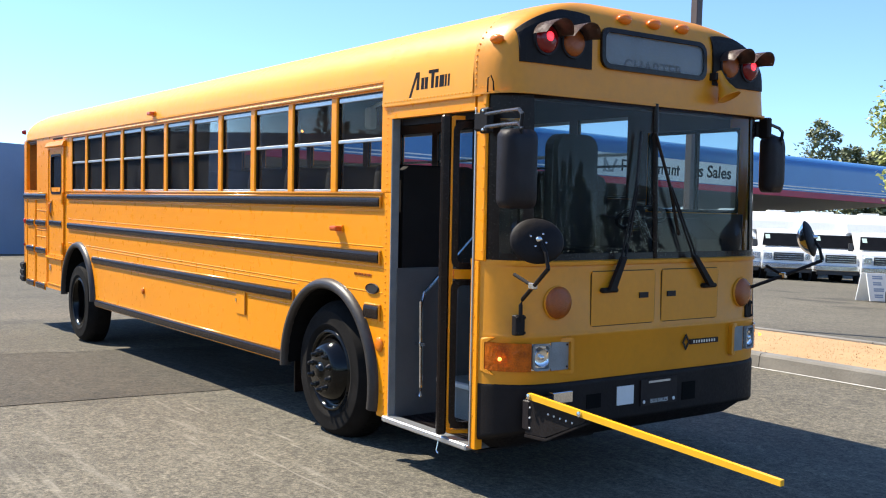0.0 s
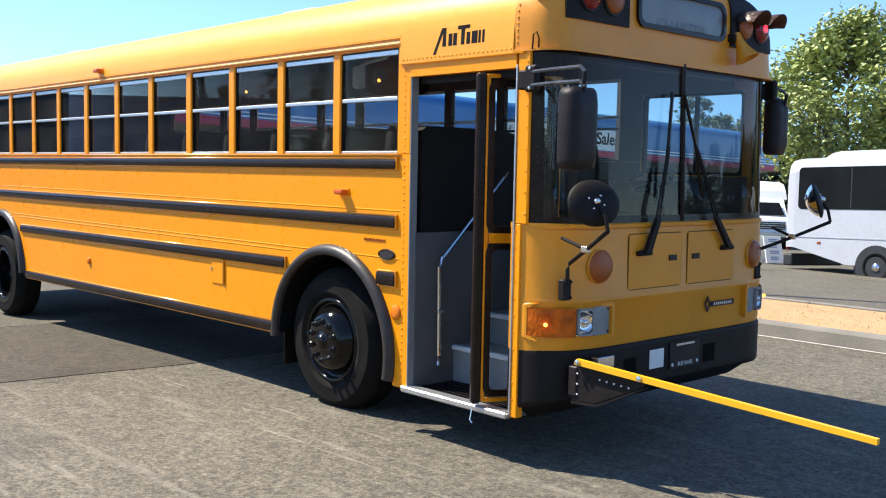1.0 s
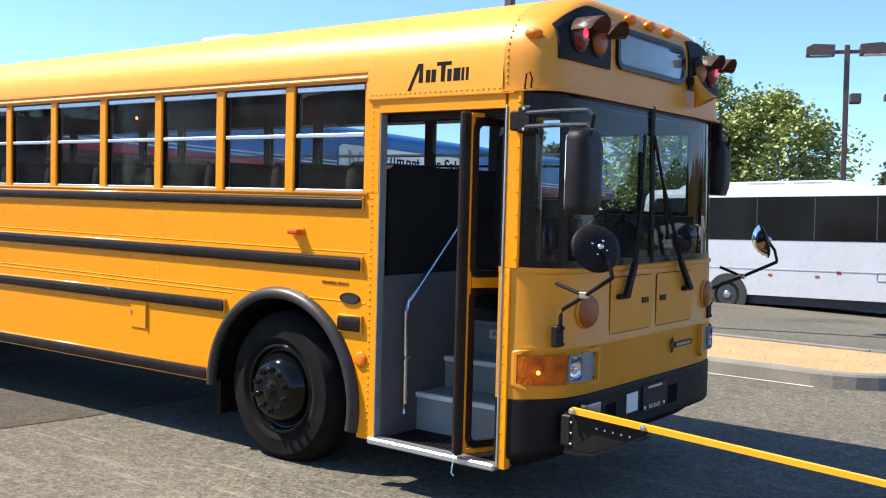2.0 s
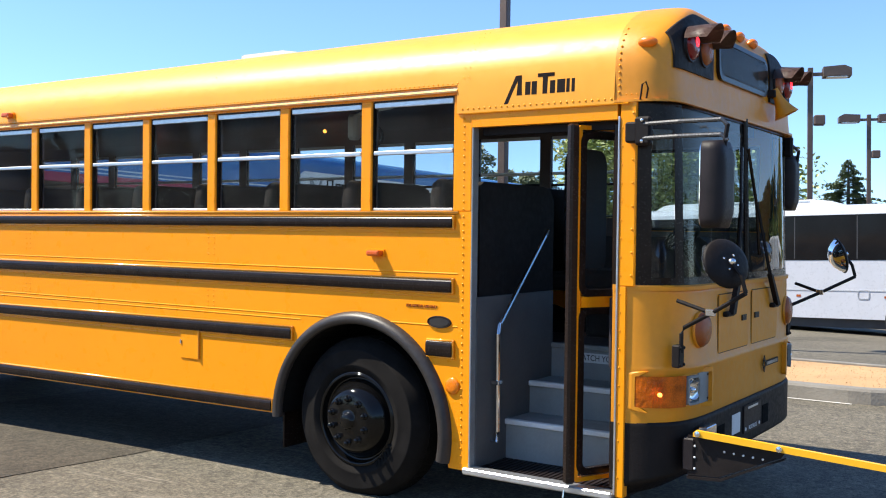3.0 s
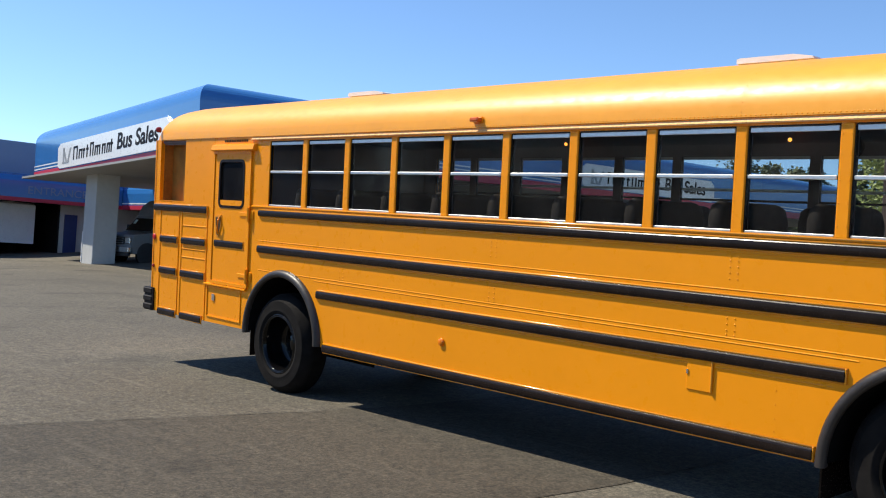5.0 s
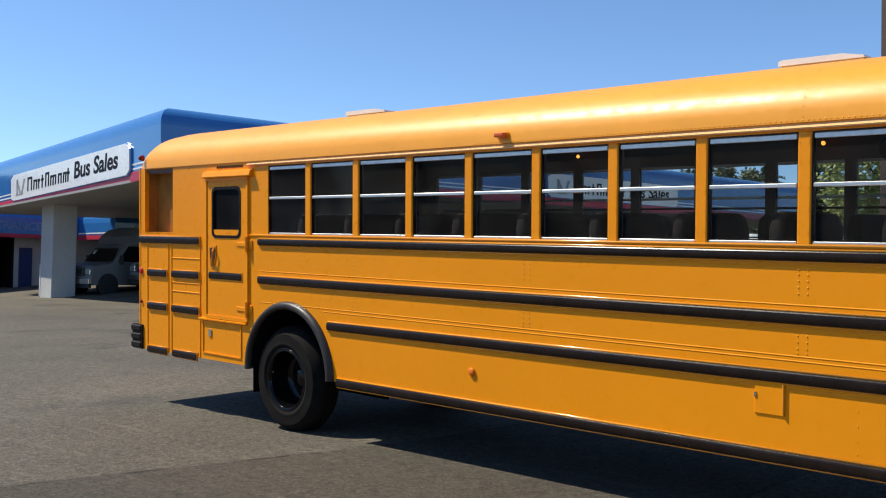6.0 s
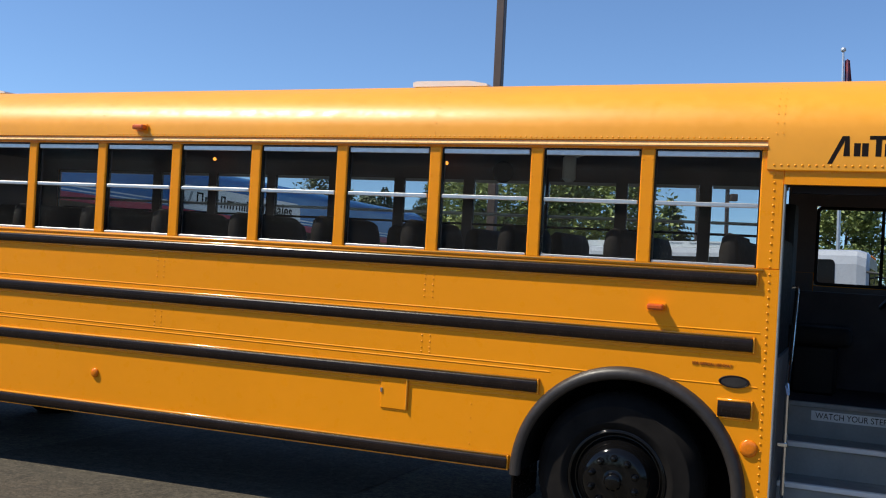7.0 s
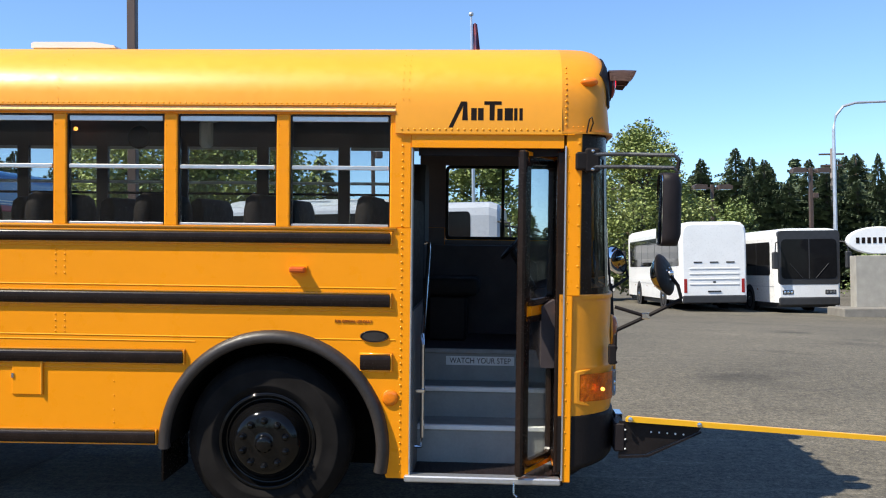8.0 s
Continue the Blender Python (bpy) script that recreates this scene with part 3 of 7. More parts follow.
def rail(x0, x1, z, h=0.078, drop=0.0):
    """A rubber rail in a yellow channel; drop: how much lower its rear end lies."""
    r_ = h / 2
    o = [(-0.002, z - r_), (-0.016, z - r_ + 0.002), (-0.022, z - h * 0.42), (-0.026, z - h * 0.22), (-0.027, z), (-0.026, z + h * 0.22), (-0.0235, z + h * 0.36), (-0.019, z + h * 0.45), (-0.013, z + r_ - 0.001), (-0.002, z + r_)]
    made = [part("rub_rail", prism(o, "x", x0, x1), BLACK, bus, "black rubber rub rail", smooth=False),
            part("rail_edge", half_round(x0 - 0.004, x1 + 0.012, z - r_ - 0.004, 0.007), YELLOW_GLOSS, bus, smooth=True),
            part("rail_end", box(x1, x1 + 0.012, -0.020, -0.001, z - r_ - 0.008, z + r_ + 0.010, 0.004), YELLOW_GLOSS, bus),
            part("rail_edge", half_round(x0 - 0.004, x1 + 0.012, z + r_ + 0.004, 0.010), YELLOW_GLOSS, bus, smooth=True)]
    for ob in made:
        for v in ob.data.vertices:
            v.co.z -= drop * (x1 - v.co.x) / (x1 - x0)


for x0, x1, z, drop in ((-7.21, 0.675, 1.785, 0.012), (-7.21, 0.675, 1.393, 0.014), (-6.08, -0.625, 1.019, 0.032), (-5.94, -0.80, 0.510, 0.046),
                        (-9.66, -8.34, 1.760, 0), (-9.47, -9.04, 1.370, 0), (-8.92, -8.35, 1.375, 0), (-9.47, -9.04, 0.98, 0), (-8.92, -8.35, 0.977, 0), (-9.47, -9.03, 0.465, 0), (-8.90, -8.39, 0.465, 0)):
    rail(x0, x1, z - (0.006 if z == 1.785 else 0), 0.066 if z == 1.785 else 0.078, drop)
rail(0.495, 0.682, 1.010, 0.094)
# pressed beads along the side panel
for x0, x1, z in ((-7.2, 0.71, 1.715), (-7.2, 0.71, 1.47), (-7.2, 0.71, 1.325), (-7.2, 0.71, 1.15), (-6.15, -0.55, 1.12), (-6.1, -0.7, 0.94)):
    part("pressed_bead", prism([(0.001, z - 0.008), (-0.003, z), (0.001, z + 0.008)], "x", x0, x1), YELLOW, bus)
part("drip_rail", prism([(0.0, 2.562), (-0.022, 2.558), (-0.025, 2.567), (-0.006, 2.580), (0.0, 2.592)], "x", -7.42, 0.70), DRIP, bus, "drip rail with a sun glint in its colour")
part("window_sill_moulding", half_round(-7.42, 0.71, 1.838, 0.012, 0.0), YELLOW_GLOSS, bus, smooth=True)


# wheels
def wheel(cx, hub_z, R, front):
    m = Matrix.Translation((cx, 0.05 if front else 0.03, hub_z)) @ Matrix.Rotation(radians(90), 4, "X")      # the axle's outer end looks to -y
    w = new("wheel")
    w.parent = bus
    k = (R - 0.30) / 0.217
    tyre = [(0.30 + (q - 0.30) * k, h) for q, h in ((0.300, -0.02), (0.309, 0.004), (0.345, 0.020), (0.352, 0.0235), (0.357, 0.021), (0.395, 0.026), (0.440, 0.018), (0.446, 0.0185), (0.450, 0.013), (0.478, -0.010), (0.502, -0.045), (0.512, -0.065), (0.517, -0.09), (0.517, -0.23), (0.50, -0.26), (0.40, -0.28), (0.30, -0.25))]
    t = part("tyre", lathe(tyre, m, 64), TYRE, w, "worn black tyre", smooth=True)
    lug = bmesh.new()
    for j in range(64):
        q = m @ Matrix.Rotation(2 * math.pi * j / 64, 4, "Z")
        for h in (-0.10, -0.15, -0.20):
            box(0, 1, 0, 1, 0, 1, bm=lug)
            vs = list(lug.verts)[-8:]
            for v in vs:
                v.co = q @ Vector((R - 0.006 + 0.008 * v.co.x, -0.018 + 0.034 * v.co.y + (0.012 if h == -0.15 else 0), h - 0.020 + 0.040 * v.co.z))
    part("tread", lug, TYRE, t)
    if front:
        prof = [(0.0, 0.118), (0.036, 0.118), (0.046, 0.112), (0.053, 0.094), (0.060, 0.088), (0.075, 0.086), (0.165, 0.084), (0.180, 0.078), (0.20, 0.060), (0.225, 0.028), (0.245, -0.006), (0.258, -0.03), (0.268, -0.035), (0.278, -0.02), (0.288, 0.004), (0.297, 0.012), (0.308, 0.010), (0.313, -0.010)]
    else:
        prof = [(0.0, -0.15), (0.080, -0.15), (0.094, -0.16), (0.10, -0.215), (0.17, -0.235), (0.225, -0.235), (0.255, -0.20), (0.272, -0.10), (0.282, -0.045), (0.294, 0.002), (0.306, 0.012), (0.318, 0.010), (0.322, -0.01)]
    rim = part("rim", lathe(prof, m, 56), RIM, w, "glossy black steel rim", smooth=True)
    part("lock_ring", lathe([(0.284, 0.004), (0.290, 0.014), (0.297, 0.014), (0.300, 0.006)], m, 48), RIM, rim, smooth=True)
    for j in range(10):
        q = m @ Matrix.Rotation(2 * math.pi * (j + 0.5) / 10, 4, "Z") @ Matrix.Translation((0.143 if front else 0.138, 0, 0.084 if front else -0.225))
        part("wheel_nut", lathe([(0.024, 0.0), (0.024, 0.006), (0.017, 0.008), (0.017, 0.026), (0.012, 0.034), (0.0, 0.037)], q, 10), RIM, rim, smooth=True)
    if front:
        # runs of black paint below the rim
        for a, l_, w_ in ((-1.02, 0.034, 0.010), (-0.93, 0.052, 0.013), (-0.82, 0.026, 0.010), (-0.72, 0.060, 0.014), (-0.61, 0.044, 0.012), (-0.50, 0.024, 0.010)):
            bm = bmesh.new()
            d, sd = Vector((math.cos(a + 0.04), math.sin(a + 0.04), 0)), Vector((-math.sin(a + 0.04), math.cos(a + 0.04), 0))
            rows_ = [(q, f, 0.0020 + np.interp(q, [0.297, 0.309, 0.341, 0.348, 0.388], [0.012, 0.010, 0.020, 0.0235, 0.026])) for q, f in ((0.300, 0.9), (0.318, 1.0), (0.318 + l_ * 0.4, 0.6), (0.318 + l_ * 0.8, 0.3))]
            loft([[m @ (d * q + sd * w_ * f * e + Vector((0, 0, h + up))) for e, up in ((-1, 0.0), (0, 0.0015), (1, 0.0))] for q, f, h in rows_], bm, closed=False)
            part("paint_run", bm, DEEP, rim, "spilled black paint on the tyre", smooth=True)


WHEELS = ((-0.100, 0.492, 0.528, True), (-6.785, 0.395, 0.532, False))
for cx, hz, R, front in WHEELS:
    wheel(cx, hz, R, front)
    m = Matrix.Translation((cx, WIDE - 0.03, hz)) @ Matrix.Rotation(radians(-90), 4, "X")
    part("far_wheel", lathe([(0.0, -0.05), (0.29, 0.0), (0.40, 0.02), (0.485, -0.02), (R, -0.05), (R, -0.25), (0.3, -0.28), (0.0, -0.28)], m, 40), TYRE, bus, smooth=True)
# fender flares
for cx, r in ((FRONT_X, 0.665), (REAR_X, 0.65)):
    bm = bmesh.new()
    prof = [(0.0, 0.03), (-0.014, -0.035), (0.004, -0.055), (0.04, -0.052), (0.062, -0.02), (0.066, 0.0)]
    e = -12 if cx > -1 else 0
    n = 40
    rr = []
    for k in range(n + 1):
        a = radians(e + (180 + 2 - e) * k / n)
        rr.append([(cx + (r + p) * math.cos(a), y, 0.47 + (r + p) * math.sin(a)) for p, y in prof])
    part("fender_flare", loft(rr, closed=False), FLARE, bus, "dull black rubber fender flare", smooth=True)
    part("wheel_housing", loft([[(cx + (r - 0.006) * math.cos(radians(180 * k / 24)), y, 0.47 + (r - 0.006) * math.sin(radians(180 * k / 24))) for k in range(25)] for y in (-0.002, 0.75)], closed=False), DEEP, bus)
    part("well_back", prism(arch(cx, 0.47, r, 0, 180) + [(cx - r, 0.2), (cx + r, 0.2)], "y", 0.74, 0.76), DEEP, bus)
    part("wheel_housing", loft([[(cx + (r - 0.0) * math.cos(radians(180 * k / 24)), y, 0.47 + r * math.sin(radians(180 * k / 24))) for k in range(25)] for y in (WIDE - 0.75, WIDE - 0.03)], closed=False), DEEP, bus)

# inner lining of the side walls, dark grey
for y0, y1 in ((0.050, 0.056), (WIDE - 0.056, WIDE - 0.050)):
    part("wall_lining", box(REAR + 0.1, 0.72 if y0 < 1 else 0.875, y0, y1, 1.24, SILL - 0.002), INTERIOR, bus)
    if y0 > 1:
        part("wall_lining", box(0.88, 1.84, y0, y1, 0.97, 1.740), INTERIOR, bus)
    part("rear_lining", box(-7.43, -7.055, y0 - 0.001, y1 + 0.001, SILL, 2.60), INTERIOR, bus)
    for x in posts + [0.74, -7.25]:
        part("pillar_lining", box(x - 0.05, x + 0.05, y0 - 0.001, y1 + 0.001, SILL, 2.60), INTERIOR, bus)
    part("header_lining", box(REAR + 0.1, 0.79, y0, y1, 2.54 if y0 < 1 else 2.525, 2.64), INTERIOR, bus)
part("bulkhead_lining", box(-7.30, -7.27, 0.06, WIDE - 0.06, 0.97, 2.62), INTERIOR, bus, "dark rear bulkhead")
part("header_lining", box(0.80, 1.70, 0.052, 0.058, 2.36, 2.60), INTERIOR, bus)
part("windscreen_header_lining", box(1.70, 1.76, 0.10, WIDE - 0.10, 2.44, 2.68), INTERIOR, bus)
part("driver_pillar_lining", box(0.66, 0.88, WIDE - 0.058, WIDE - 0.049, SILL, 2.60), INTERIOR, bus)
part("driver_header_lining", box(0.79, 1.70, WIDE - 0.058, WIDE - 0.049, 2.38, 2.62), INTERIOR, bus)
# chassis underneath
# plain black boxes added to keep skylight off the ground below
for y0, y1 in ((0.09, 0.75), (WIDE - 0.75, WIDE - 0.09)):
    part("underbody_light_block", box(-5.95, -0.86, y0, y1, 0.50, 0.92), DEEP, bus)
    part("underbody_light_block", box(-9.5, -7.5, y0, y1, 0.50, 0.92), DEEP, bus)
part("chassis", box(REAR + 0.3, 0.78, 0.77, 1.69, 0.42, 0.93), DEEP, bus)
part("chassis", box(0.78, 1.7, 1.06, 1.69, 0.42, 0.93), DEEP, bus)
part("axle", box(-0.18, -0.02, 0.25, WIDE - 0.25, 0.44, 0.58), BLACK_MATT, bus)
part("axle", box(-6.84, -6.64, 0.25, WIDE - 0.25, 0.29, 0.50), BLACK_MATT, bus)
part("floor", box(REAR + 0.05, 0.80, 0.765, WIDE - 0.765, 0.93, 0.97), BLACK_PLASTIC, bus, "black rubber floor")
for x0, x1 in ((REAR + 0.05, -7.45), (-6.0, -0.78), (0.66, 0.80)):
    for y0, y1 in ((0.06, 0.765), (WIDE - 0.765, WIDE - 0.06)):
        part("floor", box(x0, x1, y0, y1, 0.93, 0.97), BLACK_PLASTIC, bus, "black rubber floor")


# door side: emergency door, recess, hatch lids, lamps, rivets
edoor = part("emergency_door", prism([(-8.17, 0.95), (-7.44, 0.95), (-7.44, 1.79), (-8.17, 1.79)], "y", -0.012, 0.0), YELLOW, bus, "yellow side emergency door")
part("door_upper", frame_ring(-8.17, -7.44, 1.79, 2.42, 0.10, "y", -0.012, 0.0, 0.05), YELLOW, edoor)
part("window_gasket", frame_ring(-8.08, -7.53, 1.80, 2.35, 0.03, "y", -0.018, 0.02, 0.07), BLACK, edoor)
g = part("pane", box(-8.06, -7.55, 0.004, 0.008, 1.82, 2.33), GLASS_DARK, edoor, "dark tinted pane")
part("door_frame", frame_ring(-8.215, -7.395, 0.925, 2.45, 0.035, "y", -0.022, 0.0, 0.03), YELLOW, edoor)
part("drip_hood", prism([(0.0, 2.44), (-0.055, 2.45), (-0.058, 2.46), (-0.04, 2.51), (0.0, 2.525)], "x", -8.22, -7.32), YELLOW, edoor, "yellow hood over the door")
for k in range(14):
    part("hood_letter_bar", box(-8.0 + 0.036 * k, -7.978 + 0.036 * k, -0.004, -0.001, 2.548, 2.572), INK, edoor)
part("handle_plate", prism([(-8.13, 1.70), (-7.99, 1.72), (-7.99, 1.60), (-8.04, 1.47), (-8.10, 1.48)], "y", -0.020, -0.012), YELLOW_DULL, edoor)
# flat brown plate carries the hollow latch's shade in its colour
part("latch_pan", prism([(-8.115, 1.685), (-8.005, 1.70), (-8.005, 1.60), (-8.05, 1.488), (-8.09, 1.495)], "y", -0.0225, -0.016), mat("brown_cavity_shade", (0.07, 0.035, 0.012), 0.6, vary=0.3, scale=20, spec=0.2), edoor, "brown latch pan, its cavity's shade in the colour")
part("door_handle", tube([(-8.06, -0.02, 1.50), (-8.03, -0.05, 1.56), (-8.01, -0.05, 1.66), (-8.02, -0.02, 1.70)], 0.011), YELLOW, edoor, "yellow lever handle")
for z in (1.06, 1.74):
    part("hinge", tube([(-7.40, -0.03, z - 0.08), (-7.40, -0.03, z + 0.08)], 0.017), YELLOW, edoor)
    part("hinge_leaf", box(-7.60, -7.40, -0.022, -0.012, z - 0.022, z + 0.022, 0.004), YELLOW, edoor)
    part("hinge_leaf", box(-7.40, -7.33, -0.012, -0.002, z - 0.05, z + 0.05, 0.004), YELLOW, edoor)
rail(-8.13, -7.51, 1.392)
part("side_hatch", frame_ring(-8.28, -7.53, 0.53, 0.89, 0.012, "y", -0.010, 0.0, 0.01), YELLOW, bus)
part("hatch_ledge", prism([(0.0, 0.89), (-0.03, 0.90), (-0.03, 0.915), (0.0, 0.925)], "x", -8.33, -7.42), YELLOW, bus)
part("hatch_latch", box(-8.16, -8.10, -0.012, -0.002, 0.72, 0.80, 0.004), CHROME, bus)
for x0, x1 in ((-9.50, -9.01), (-8.95, -8.33)):
    part("engine_door", frame_ring(x0, x1, 0.47, 1.745, 0.010, "y", -0.008, 0.0, 0.008), YELLOW, bus)
for z in (1.56, 1.18, 1.28):
    part("pressed_bead", prism([(0.001, z - 0.008), (-0.007, z), (0.001, z + 0.008)], "x", -8.93, -8.35), YELLOW, bus)
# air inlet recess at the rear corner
# darker yellow: the recess's shade is put into this colour
SHADED_YELLOW = mat("recess_shaded_yellow", (0.30, 0.135, 0.025), 0.65, vary=0.3, scale=4, spec=0.2)
part("recess_back", box(-9.56, -8.92, 0.16, 0.175, 1.845, HEAD), SHADED_YELLOW, bus, "dark yellow inlet panel, recess shade in its colour")
part("recess_wall", box(-8.935, -8.92, 0.05, 0.16, 1.845, HEAD), YELLOW_DULL, bus)
part("recess_wall", box(-9.56, -9.545, 0.05, 0.16, 1.845, HEAD), SHADED_YELLOW, bus)
part("recess_shelf", box(-9.56, -8.92, 0.0, 0.17, 1.83, 1.85), YELLOW, bus)
part("recess_top", box(-9.56, -8.92, 0.0, 0.18, HEAD - 0.012, HEAD), YELLOW_DULL, bus)
# rear bumper end
bm = bmesh.new()
for z in (0.50, 0.60, 0.70):
    box(-9.85, -9.62, -0.035, 0.25, z - 0.04, z + 0.032, 0.012, bm)
box(-9.83, -9.60, -0.022, WIDE, 0.45, 0.74, 0.0, bm)
part("rear_bumper", bm, BLACK_MATT, bus, "ribbed black rear bumper")


def dome(name, m, r, h, material, parent=bus, n=20, label=""):
    prof = [(r, 0.0), (r, h * 0.3), (r * 0.86, h * 0.7), (r * 0.5, h * 0.95), (0.0, h)]
    return part(name, lathe(prof, m, n), material, parent, label, smooth=True)


OUT = Matrix.Rotation(radians(90), 4, "X")               # a lathe's axis towards -y
FWD = Matrix.Rotation(radians(90), 4, "Y")               # towards +x
dome("side_reflector", Matrix.Translation((-4.21, -0.004, 0.755)) @ OUT, 0.036, 0.018, AMBER, label="round amber reflector")
dome("side_reflector", Matrix.Translation((0.682, -0.004, 0.792)) @ OUT, 0.052, 0.014, AMBER, label="round amber reflector")
dome("rear_reflector", Matrix.Translation((-9.64, -0.004, 1.385)) @ OUT, 0.038, 0.02, mat("bright_red_reflector", (0.65, 0.02, 0.02), 0.2), label="small round red reflector")
dome("rear_reflector", Matrix.Translation((-9.64, -0.004, 1.02)) @ OUT, 0.022, 0.02, RED_LENS)


def marker(name, x, y, z, material, turn=0, length=0.10):
    b = part(name, box(-length / 2, length / 2, -0.065, 0.0, -0.016, 0.022, 0.012, seg=2), material, bus, "small amber marker lamp", smooth=False)
    b.matrix_local = pose(x, y, z, 0, 0, turn)
    base = part("lamp_base", box(-length / 2 - 0.004, length / 2 + 0.004, -0.012, 0.0, -0.022, 0.028), YELLOW, b)


marker("side_marker_lamp", 0.102, 0.0, 1.578, MARKER)
marker("roof_marker_lamp", -3.88, -0.01, 2.66, MARKER)
dome("rear_roof_lamp", Matrix.Translation((-9.60, 0.0, 2.73)) @ Matrix.Rotation(radians(-50), 4, "Y") @ OUT, 0.035, 0.06, RED_LENS)
# fuel flap, badge, lettering
flap = part("fuel_flap", box(-1.730, -1.535, -0.008, 0.0, 0.764, 0.984, 0.004), YELLOW, bus)
part("flap_hinge", tube([(-1.533, -0.010, 0.769), (-1.533, -0.010, 0.979)], 0.008), YELLOW_DULL, flap)
part("flap_hood", box(-1.750, -1.525, -0.014, 0.0, 0.984, 0.999, 0.004), YELLOW, flap)
part("flap_latch", box(-1.730, -1.715, -0.014, -0.006, 0.870, 0.900), CHROME, flap)
badge = part("oval_badge", lathe([(0.0, 0.006), (0.07, 0.006), (0.085, 0.0)], Matrix.Translation((0.580, -0.002, 1.172)) @ OUT @ Matrix.Diagonal((1, 0.42, 1, 1)), 28), FLARE, bus, "dark grey oval badge")
part("badge_rim", lathe([(0.078, 0.004), (0.083, 0.009), (0.090, 0.0)], Matrix.Translation((0.580, -0.002, 1.172)) @ OUT @ Matrix.Diagonal((1, 0.42, 1, 1)), 28), BLACK_PLASTIC, badge)
text("small_lettering", "FOR OFFICIAL USE ONLY", 0.026, Matrix.Translation((0.448, -0.003, 1.262)) @ ON_SIDE, AMBER_DARK, bus, squeeze=0.80)
# maker's mark on the header: plain black strokes
logo = new("makers_mark")
logo.parent = bus


def strokes(list_of, y, parent):
    for o in list_of:
        ob = part("stroke", prism(o, "y", y - 0.003, y), INK, parent)
        for v in ob.data.vertices:           # it lies on the bowed panel
            v.co.y += 0.0065 - 0.0068 * (1 - min(1.0, max(0.0, (v.co.z - 2.43) / 0.17)) ** 2)


def bar(x0, z0, x1, z1, w):
    return [(x0 - w / 2, z0), (x0 + w / 2, z0), (x1 + w / 2, z1), (x1 - w / 2, z1)]


lx, lz = 1.04, 2.512
strokes([bar(lx, lz - 0.045, lx + 0.075, lz + 0.115, 0.026), [(lx + 0.07, lz), (lx + 0.105, lz), (lx + 0.098, lz + 0.115), (lx + 0.078, lz + 0.115)]]
        + [[(lx + u, lz), (lx + u + w_, lz), (lx + u + w_, lz + h_), (lx + u, lz + h_)] for u, w_, h_ in ((0.125, 0.034, 0.075), (0.167, 0.034, 0.075), (0.238, 0.030, 0.115), (0.285, 0.032, 0.072), (0.330, 0.05, 0.075), (0.388, 0.020, 0.075), (0.420, 0.020, 0.075))]
        + [[(lx + 0.205, lz + 0.096), (lx + 0.31, lz + 0.096), (lx + 0.31, lz + 0.117), (lx + 0.205, lz + 0.117)]], -0.0165, logo)

# rivets: small heads joined into one part a row
def rivets(points, r=0.0065, normal=(0, -1, 0)):
    bm = bmesh.new()
    q = Vector(normal).to_track_quat("Z", "Y").to_matrix().to_4x4()
    for p in points:
        m = Matrix.Translation(p) @ q
        ring = [bm.verts.new(m @ Vector((r * math.cos(k * math.pi / 3), r * math.sin(k * math.pi / 3), 0))) for k in range(6)]
        ring2 = [bm.verts.new(m @ Vector((0.6 * r * math.cos(k * math.pi / 3), 0.6 * r * math.sin(k * math.pi / 3), 0.4 * r))) for k in range(6)]
        top = bm.verts.new(m @ Vector((0, 0, r * 0.52)))
        for k in range(6):
            bm.faces.new((ring[k], ring[(k + 1) % 6], ring2[(k + 1) % 6], ring2[k]))
            bm.faces.new((ring2[k], ring2[(k + 1) % 6], top))
    return part("riveting", bm, YELLOW, bus, kind="stuff", smooth=True)


rivets([(0.745, -0.001, 0.33 + 0.045 * k) for k in range(48)], 0.008)
rivets([(0.74 + 0.0385 * k, -0.0185, 2.455) for k in range(26)], 0.008)
rivets([(1.828, -0.007, 1.50 + 0.125 * k) for k in range(8)], 0.008)
rivets([(1.766, -0.007, 0.40 + 0.10 * k) for k in range(20)], 0.006)
rivets([(-4.2 + 0.0355 * k, -0.0085, 2.612) for k in range(139)], 0.0098)
for x in (-1.42, -3.64, -5.7):
    rivets([(x + dx, -0.001, z) for dx in (-0.03, 0.03) for z in (1.69, 1.66, 1.62, 1.58, 1.54, 1.28, 1.24, 1.20, 1.17)])
    rivets([(x + 0.35, -0.001, z) for z in (0.60, 0.68, 0.77, 0.86)], 0.005)
for x in posts:
    rivets([(x + dx, -0.005, z) for dx in (-0.028, 0.028) for z in (1.92, 2.06, 2.20, 2.36, 2.48)], 0.005)
rivets([(-7.2 + 0.237 * k, -0.022, 1.84) for k in range(34)], 0.005)
rivets([(-7.2 + 0.237 * k, -0.013, z + 0.052) for k in range(33) for z in (1.393,)], 0.005)
rivets([(-7.365, -0.001, 0.98 + 0.04 * k) for k in range(36)], 0.008)
rivets([(-8.235, -0.001, 1.85 + 0.04 * k) for k in range(15)], 0.005)
# roof seams with rivets along them
rivets([(1.745, WIDE / 2 - cap_half(z) - 0.001, z) for z in [2.49 + 0.036 * k for k in range(11)]], 0.0075, (0, -0.9, 0.3))
rivets([(1.79 + 0.03 * k, -0.018, 2.475) for k in range(4)], 0.005)
for x in (-7.1, -4.27, -1.42, 0.76):
    pts = [(px + d, py - 0.003, pz + 0.004) for d in (-0.018, 0.018) for px, py, pz in roof_section(x, n=56)[1:26:2]]
    rivets(pts[:7] + (pts[13:20] if x > 0 else []), 0.0038, (0, -0.7, 0.7))


